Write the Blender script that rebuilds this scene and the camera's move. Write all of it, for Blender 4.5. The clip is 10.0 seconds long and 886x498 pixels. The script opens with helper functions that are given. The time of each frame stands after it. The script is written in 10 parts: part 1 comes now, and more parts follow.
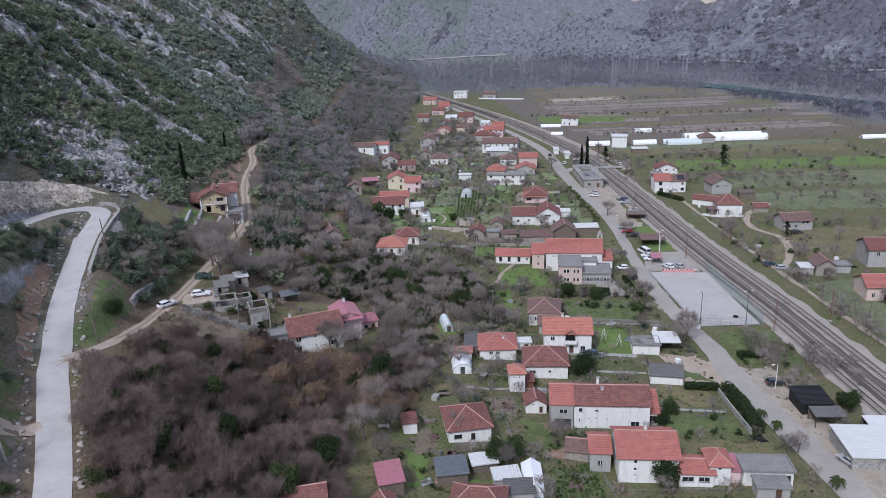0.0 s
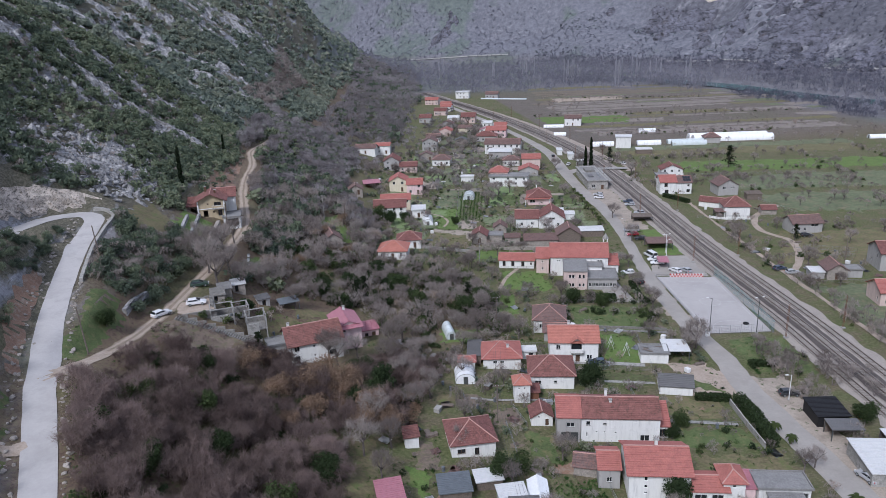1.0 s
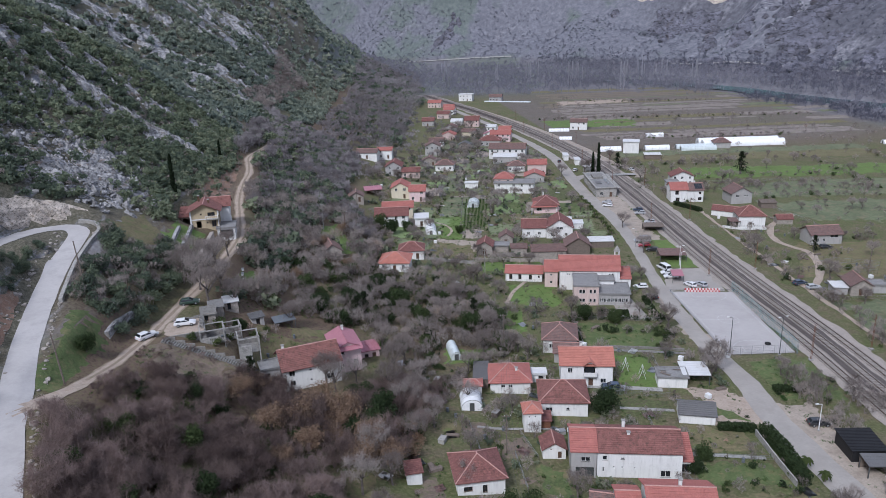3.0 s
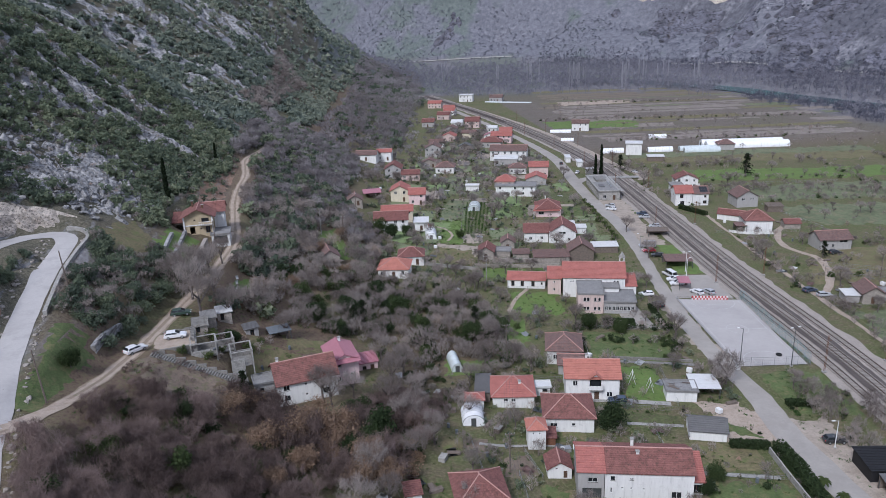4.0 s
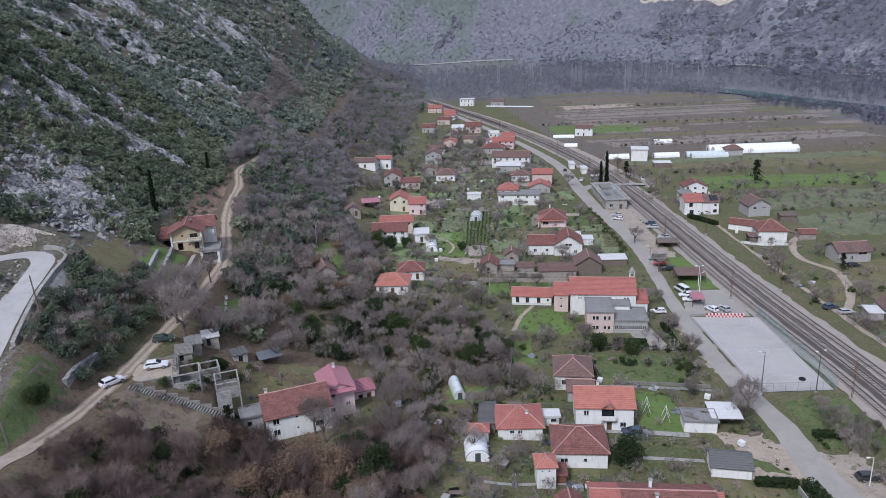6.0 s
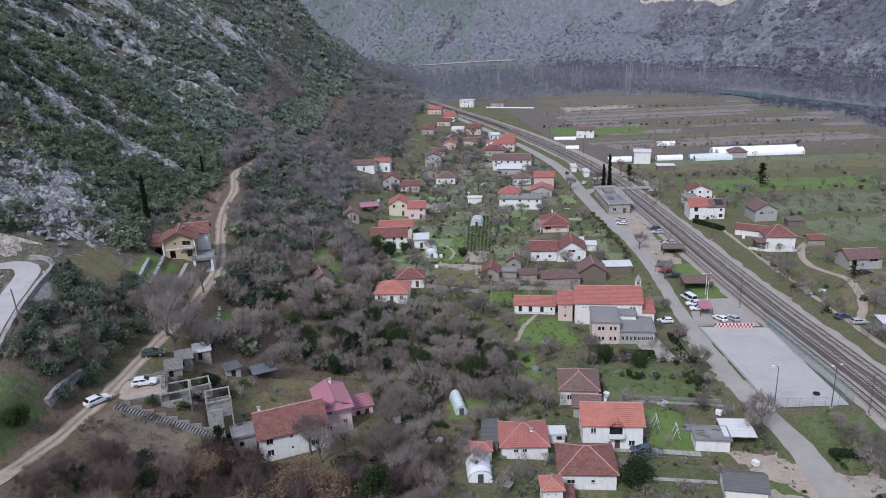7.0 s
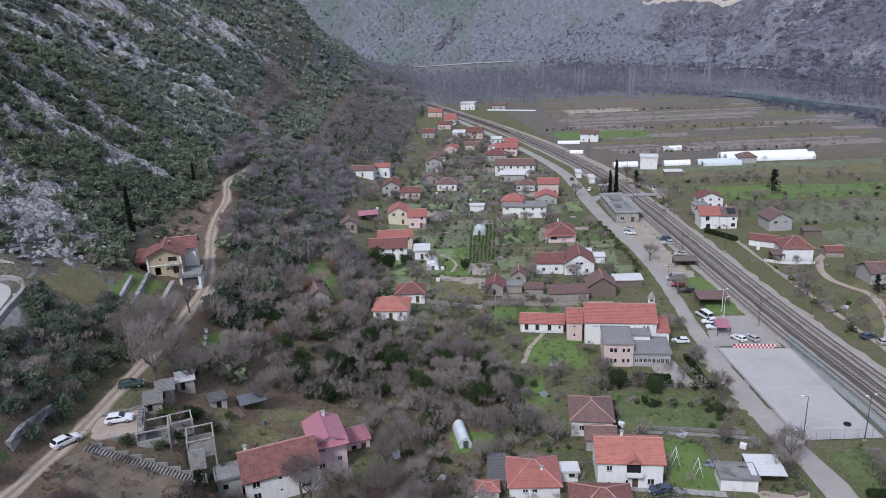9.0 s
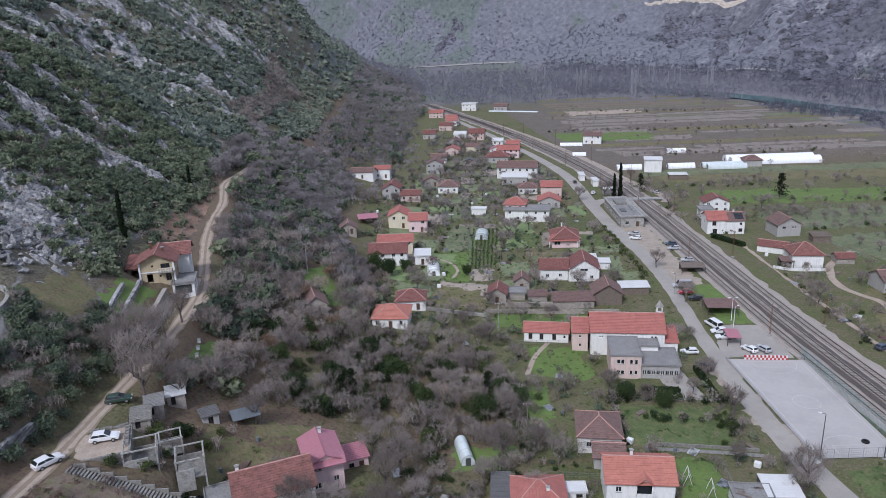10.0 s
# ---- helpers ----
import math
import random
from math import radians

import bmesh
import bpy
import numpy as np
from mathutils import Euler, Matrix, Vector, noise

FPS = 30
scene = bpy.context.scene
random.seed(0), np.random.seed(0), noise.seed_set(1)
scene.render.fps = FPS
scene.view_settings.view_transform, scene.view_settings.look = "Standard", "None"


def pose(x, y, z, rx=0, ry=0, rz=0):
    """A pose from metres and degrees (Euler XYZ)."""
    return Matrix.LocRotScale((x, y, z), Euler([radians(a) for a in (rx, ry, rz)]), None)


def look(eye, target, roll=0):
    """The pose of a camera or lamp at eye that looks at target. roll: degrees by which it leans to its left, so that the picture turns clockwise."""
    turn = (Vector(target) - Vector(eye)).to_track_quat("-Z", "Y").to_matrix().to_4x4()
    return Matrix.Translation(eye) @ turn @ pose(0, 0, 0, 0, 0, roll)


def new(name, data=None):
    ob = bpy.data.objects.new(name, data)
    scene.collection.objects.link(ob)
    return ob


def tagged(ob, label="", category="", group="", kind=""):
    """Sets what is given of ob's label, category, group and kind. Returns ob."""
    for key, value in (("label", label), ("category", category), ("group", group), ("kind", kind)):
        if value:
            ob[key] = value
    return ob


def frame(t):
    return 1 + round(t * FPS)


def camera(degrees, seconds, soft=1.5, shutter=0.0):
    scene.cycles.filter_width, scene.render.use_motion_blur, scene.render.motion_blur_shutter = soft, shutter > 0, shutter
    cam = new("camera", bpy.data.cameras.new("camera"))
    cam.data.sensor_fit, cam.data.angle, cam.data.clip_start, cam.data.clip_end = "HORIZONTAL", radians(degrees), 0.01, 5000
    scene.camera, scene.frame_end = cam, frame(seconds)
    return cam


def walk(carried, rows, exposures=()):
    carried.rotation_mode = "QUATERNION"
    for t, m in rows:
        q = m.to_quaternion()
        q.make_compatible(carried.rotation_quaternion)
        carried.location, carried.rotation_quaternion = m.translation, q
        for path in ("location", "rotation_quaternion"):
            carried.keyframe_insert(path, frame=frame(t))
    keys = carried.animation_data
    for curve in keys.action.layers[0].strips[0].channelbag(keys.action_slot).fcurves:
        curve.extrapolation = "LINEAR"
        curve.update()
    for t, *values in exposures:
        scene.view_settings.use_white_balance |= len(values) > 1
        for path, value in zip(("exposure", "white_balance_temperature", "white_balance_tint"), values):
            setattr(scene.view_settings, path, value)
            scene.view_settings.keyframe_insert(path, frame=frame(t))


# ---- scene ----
cam = camera(63.3, 10.0, soft=0.7)
PATH = [
    (0, (-4.405, 2.336, 78.656), (-4.205, 4.227, 78.036), -2.1),
    (0.5, (-4.109, 4.728, 78.636), (-3.912, 6.619, 78.016), -2.1),
    (1, (-3.859, 7.238, 78.678), (-3.665, 9.13, 78.057), -2.3),
    (1.5, (-3.819, 9.863, 78.688), (-3.627, 11.754, 78.067), -2.2),
    (2, (-3.712, 12.423, 78.734), (-3.52, 14.315, 78.114), -2.2),
    (2.5, (-3.551, 14.873, 78.793), (-3.362, 16.766, 78.176), -2.2),
    (4, (-2.796, 23.424, 78.966), (-2.607, 25.317, 78.348), -2.2),
    (4.5, (-2.518, 26.097, 79.022), (-2.33, 27.99, 78.406), -2.3),
    (5, (-2.158, 28.556, 79.068), (-1.972, 30.45, 78.454), -2.3),
    (5.5, (-1.812, 31.152, 79.146), (-1.627, 33.047, 78.534), -2.4),
    (7, (-1.225, 40.066, 79.417), (-1.037, 41.961, 78.807), -2.4),
    (7.5, (-1.034, 43.091, 79.454), (-0.845, 44.986, 78.844), -2.3),
    (8, (-0.783, 45.854, 79.55), (-0.595, 47.75, 78.941), -2.4),
    (8.5, (-0.621, 48.618, 79.63), (-0.432, 50.514, 79.021), -2.3),
    (9, (-0.43, 51.444, 79.682), (-0.242, 53.34, 79.074), -2.4),
    (9.5, (-0.267, 54.31, 79.634), (-0.08, 56.206, 79.028), -2.4),
    (10, (-0.202, 57.244, 79.523), (-0.014, 59.14, 78.916), -2.2),
]
walk(cam, [(t, look(eye, target, roll)) for t, eye, target, roll in PATH], exposures=((0, 0.54, 5770, 12), (10, 0.54, 5770, 12)))

# ---- world and light: a bright overcast winter day ----
def lin(h):
    h = h.lstrip("#")
    v = [int(h[i:i + 2], 16) / 255 for i in (0, 2, 4)]
    return tuple(c / 12.92 if c <= 0.04045 else ((c + 0.055) / 1.055) ** 2.4 for c in v)


SUN_EL, SUN_AZ = 46.0, 215.0
world = bpy.data.worlds.new("world")
scene.world = world
world.use_nodes = True
wn = world.node_tree
sky = wn.nodes.new("ShaderNodeTexSky")
sky.sky_type, sky.sun_disc = "NISHITA", False
sky.sun_elevation, sky.sun_rotation = radians(SUN_EL), radians(SUN_AZ)
sky.air_density, sky.dust_density, sky.ozone_density = 1.0, 5.0, 1.0
# an overcast layer evens out the sky
mixw = wn.nodes.new("ShaderNodeMix")
mixw.data_type = "RGBA"
mixw.inputs[0].default_value = 0.7
wn.links.new(sky.outputs[0], mixw.inputs[6])
mixw.inputs[7].default_value = (5.3, 5.7, 6.9, 1)
wn.links.new(mixw.outputs[2], wn.nodes["Background"].inputs[0])
wn.nodes["Background"].inputs[1].default_value = 0.086
sun_data = bpy.data.lights.new("sun", "SUN")
sun_data.energy, sun_data.angle, sun_data.color = 1.85, radians(12), (1.0, 0.97, 0.94)
sun = new("sun", sun_data)
sun.matrix_world = look((0, 0, 0), (-math.sin(radians(SUN_AZ)) * math.cos(radians(SUN_EL)), -math.cos(radians(SUN_AZ)) * math.cos(radians(SUN_EL)), -math.sin(radians(SUN_EL))))


# ---- materials ----
def nodes_of(name, rough=0.85, metal=0.0):
    m = bpy.data.materials.new(name)
    m.use_nodes = True
    nt = m.node_tree
    b = nt.nodes["Principled BSDF"]
    b.inputs["Roughness"].default_value, b.inputs["Metallic"].default_value = rough, metal
    b.inputs["Specular IOR Level"].default_value = 0.3
    return m, nt, b


def noise_tex(nt, scale, detail=4.0, rough=0.6, obj=True, vec=None):
    n = nt.nodes.new("ShaderNodeTexNoise")
    n.inputs["Scale"].default_value, n.inputs["Detail"].default_value, n.inputs["Roughness"].default_value = scale, detail, rough
    if vec is None:
        c = nt.nodes.new("ShaderNodeNewGeometry")
        vec = c.outputs["Position"]
    nt.links.new(vec, n.inputs["Vector"])
    return n.outputs["Fac"]


def ramp(nt, fac, stops):
    r = nt.nodes.new("ShaderNodeValToRGB")
    e = r.color_ramp.elements
    e[0].position, e[0].color = stops[0][0], (*stops[0][1], 1)
    e[1].position, e[1].color = stops[-1][0], (*stops[-1][1], 1)
    for p, c in stops[1:-1]:
        k = e.new(p)
        k.color = (*c, 1)
    nt.links.new(fac, r.inputs[0])
    return r.outputs[0]


def mixc(nt, fac, a, b, mode="MIX"):
    n = nt.nodes.new("ShaderNodeMix")
    n.data_type, n.blend_type = "RGBA", mode
    if isinstance(fac, (int, float)):
        n.inputs[0].default_value = fac
    else:
        nt.links.new(fac, n.inputs[0])
    for s, v in ((6, a), (7, b)):
        if isinstance(v, tuple):
            n.inputs[s].default_value = (*v, 1)
        else:
            nt.links.new(v, n.inputs[s])
    return n.outputs[2]


def attr(nt, name):
    a = nt.nodes.new("ShaderNodeAttribute")
    a.attribute_name = name
    return a.outputs["Fac"]


def bump(nt, b, fac, strength, dist):
    n = nt.nodes.new("ShaderNodeBump")
    n.inputs["Strength"].default_value, n.inputs["Distance"].default_value = strength, dist
    nt.links.new(fac, n.inputs["Height"])
    nt.links.new(n.outputs[0], b.inputs["Normal"])


def math_node(nt, op, a, b=None):
    n = nt.nodes.new("ShaderNodeMath")
    n.operation = op
    for k, v in enumerate((a, b)):
        if v is None:
            continue
        if isinstance(v, (int, float)):
            n.inputs[k].default_value = v
        else:
            nt.links.new(v, n.inputs[k])
    return n.outputs[0]


def scaled(c, k):
    return tuple(v * k for v in c)


def mottled(name, base, dark=0.7, light=1.25, scale=0.6, fine=6.0, rough=0.85, metal=0.0, stain=None, bumps=0.0, per=False, grain=0.5):
    """A surface with large stains, fine grain and a difference from piece to piece."""
    m, nt, b = nodes_of(name, rough, metal)
    big = noise_tex(nt, scale, 5, 0.65)
    c = ramp(nt, big, [(0.3, scaled(base, dark)), (0.5, base), (0.72, scaled(base, light))])
    small = noise_tex(nt, fine, 3, 0.7)
    c = mixc(nt, grain, c, ramp(nt, small, [(0.3, scaled(base, dark * 0.8)), (0.7, scaled(base, light))]))
    if stain:
        s = ramp(nt, noise_tex(nt, scale * 2.3, 6, 0.7), [(0.5, (0, 0, 0)), (0.68, (1, 1, 1))])
        c = mixc(nt, s, c, stain)
    if per:
        g = nt.nodes.new("ShaderNodeObjectInfo")
        c = mixc(nt, 0.5, c, mixc(nt, g.outputs["Random"], scaled(base, 0.6), scaled(base, 1.5)))
    nt.links.new(c, b.inputs["Base Color"])
    if bumps:
        bump(nt, b, small, 0.6, bumps)
    return m


def foliage(name, cols, rough=0.8):
    """Leaves or twigs: a difference from plant to plant (tint) and from piece to piece."""
    m, nt, b = nodes_of(name, rough)
    g = nt.nodes.new("ShaderNodeNewGeometry")
    a = attr(nt, "tint")
    f = math_node(nt, "ADD", math_node(nt, "MULTIPLY", a, 0.75), math_node(nt, "MULTIPLY", g.outputs["Random Per Island"], 0.25))
    n = len(cols) - 1
    c = ramp(nt, f, [(0.05 + 0.9 * k / n, q) for k, q in enumerate(cols)])
    nt.links.new(c, b.inputs["Base Color"])
    b.inputs["Specular IOR Level"].default_value = 0.12
    # light also comes through thin sprays
    tr_ = nt.nodes.new("ShaderNodeBsdfTranslucent")
    nt.links.new(c, tr_.inputs["Color"])
    mx = nt.nodes.new("ShaderNodeMixShader")
    mx.inputs[0].default_value = 0.45
    nt.links.new(b.outputs[0], mx.inputs[1])
    nt.links.new(tr_.outputs[0], mx.inputs[2])
    nt.links.new(mx.outputs[0], nt.nodes["Material Output"].inputs["Surface"])
    return m


def plaster(name, base, rough=0.9):
    """Rendered wall, streaked and weathered by rain."""
    m, nt, b = nodes_of(name, rough)
    g = nt.nodes.new("ShaderNodeNewGeometry")
    mp = nt.nodes.new("ShaderNodeMapping")
    mp.inputs["Scale"].default_value = (1.2, 1.2, 0.18)
    nt.links.new(g.outputs["Position"], mp.inputs[0])
    streak = noise_tex(nt, 1.4, 5, 0.65, vec=mp.outputs[0])
    c = ramp(nt, streak, [(0.28, scaled(base, 0.76)), (0.45, scaled(base, 0.96)), (0.7, scaled(base, 1.06))])
    patch = noise_tex(nt, 0.7, 4, 0.6)
    c = mixc(nt, ramp(nt, patch, [(0.6, (0, 0, 0)), (0.75, (0.6, 0.6, 0.6))]), c, scaled(base, 0.7))
    nt.links.new(c, b.inputs["Base Color"])
    bump(nt, b, noise_tex(nt, 18, 2), 0.25, 0.01)
    return m


def limestone(name, base, scale=0.8):
    """Fissured karst rock: pale faces, dark cracks and brown stains."""
    m, nt, b = nodes_of(name, 0.92)
    g = nt.nodes.new("ShaderNodeNewGeometry")
    mp = nt.nodes.new("ShaderNodeMapping")
    mp.inputs["Rotation"].default_value, mp.inputs["Scale"].default_value = (0.5, 0.2, 0.6), (1.0, 0.35, 1.2)
    nt.links.new(g.outputs["Position"], mp.inputs[0])
    big = noise_tex(nt, scale * 0.4, 7, 0.7)
    c = ramp(nt, big, [(0.34, scaled(base, 0.45)), (0.5, base), (0.68, scaled(base, 1.55))])
    crack = noise_tex(nt, scale * 1.6, 8, 0.75, vec=mp.outputs[0])
    c = mixc(nt, ramp(nt, crack, [(0.38, (1, 1, 1)), (0.50, (0, 0, 0))]), c, scaled(base, 0.2))
    st = ramp(nt, noise_tex(nt, scale * 0.55, 6, 0.7), [(0.56, (0, 0, 0)), (0.72, (0.7, 0.7, 0.7))])
    c = mixc(nt, st, c, (base[0] * 0.62, base[1] * 0.52, base[2] * 0.4))
    nt.links.new(c, b.inputs["Base Color"])
    bump(nt, b, crack, 1.0, 0.4 / max(scale, 0.2))
    return m


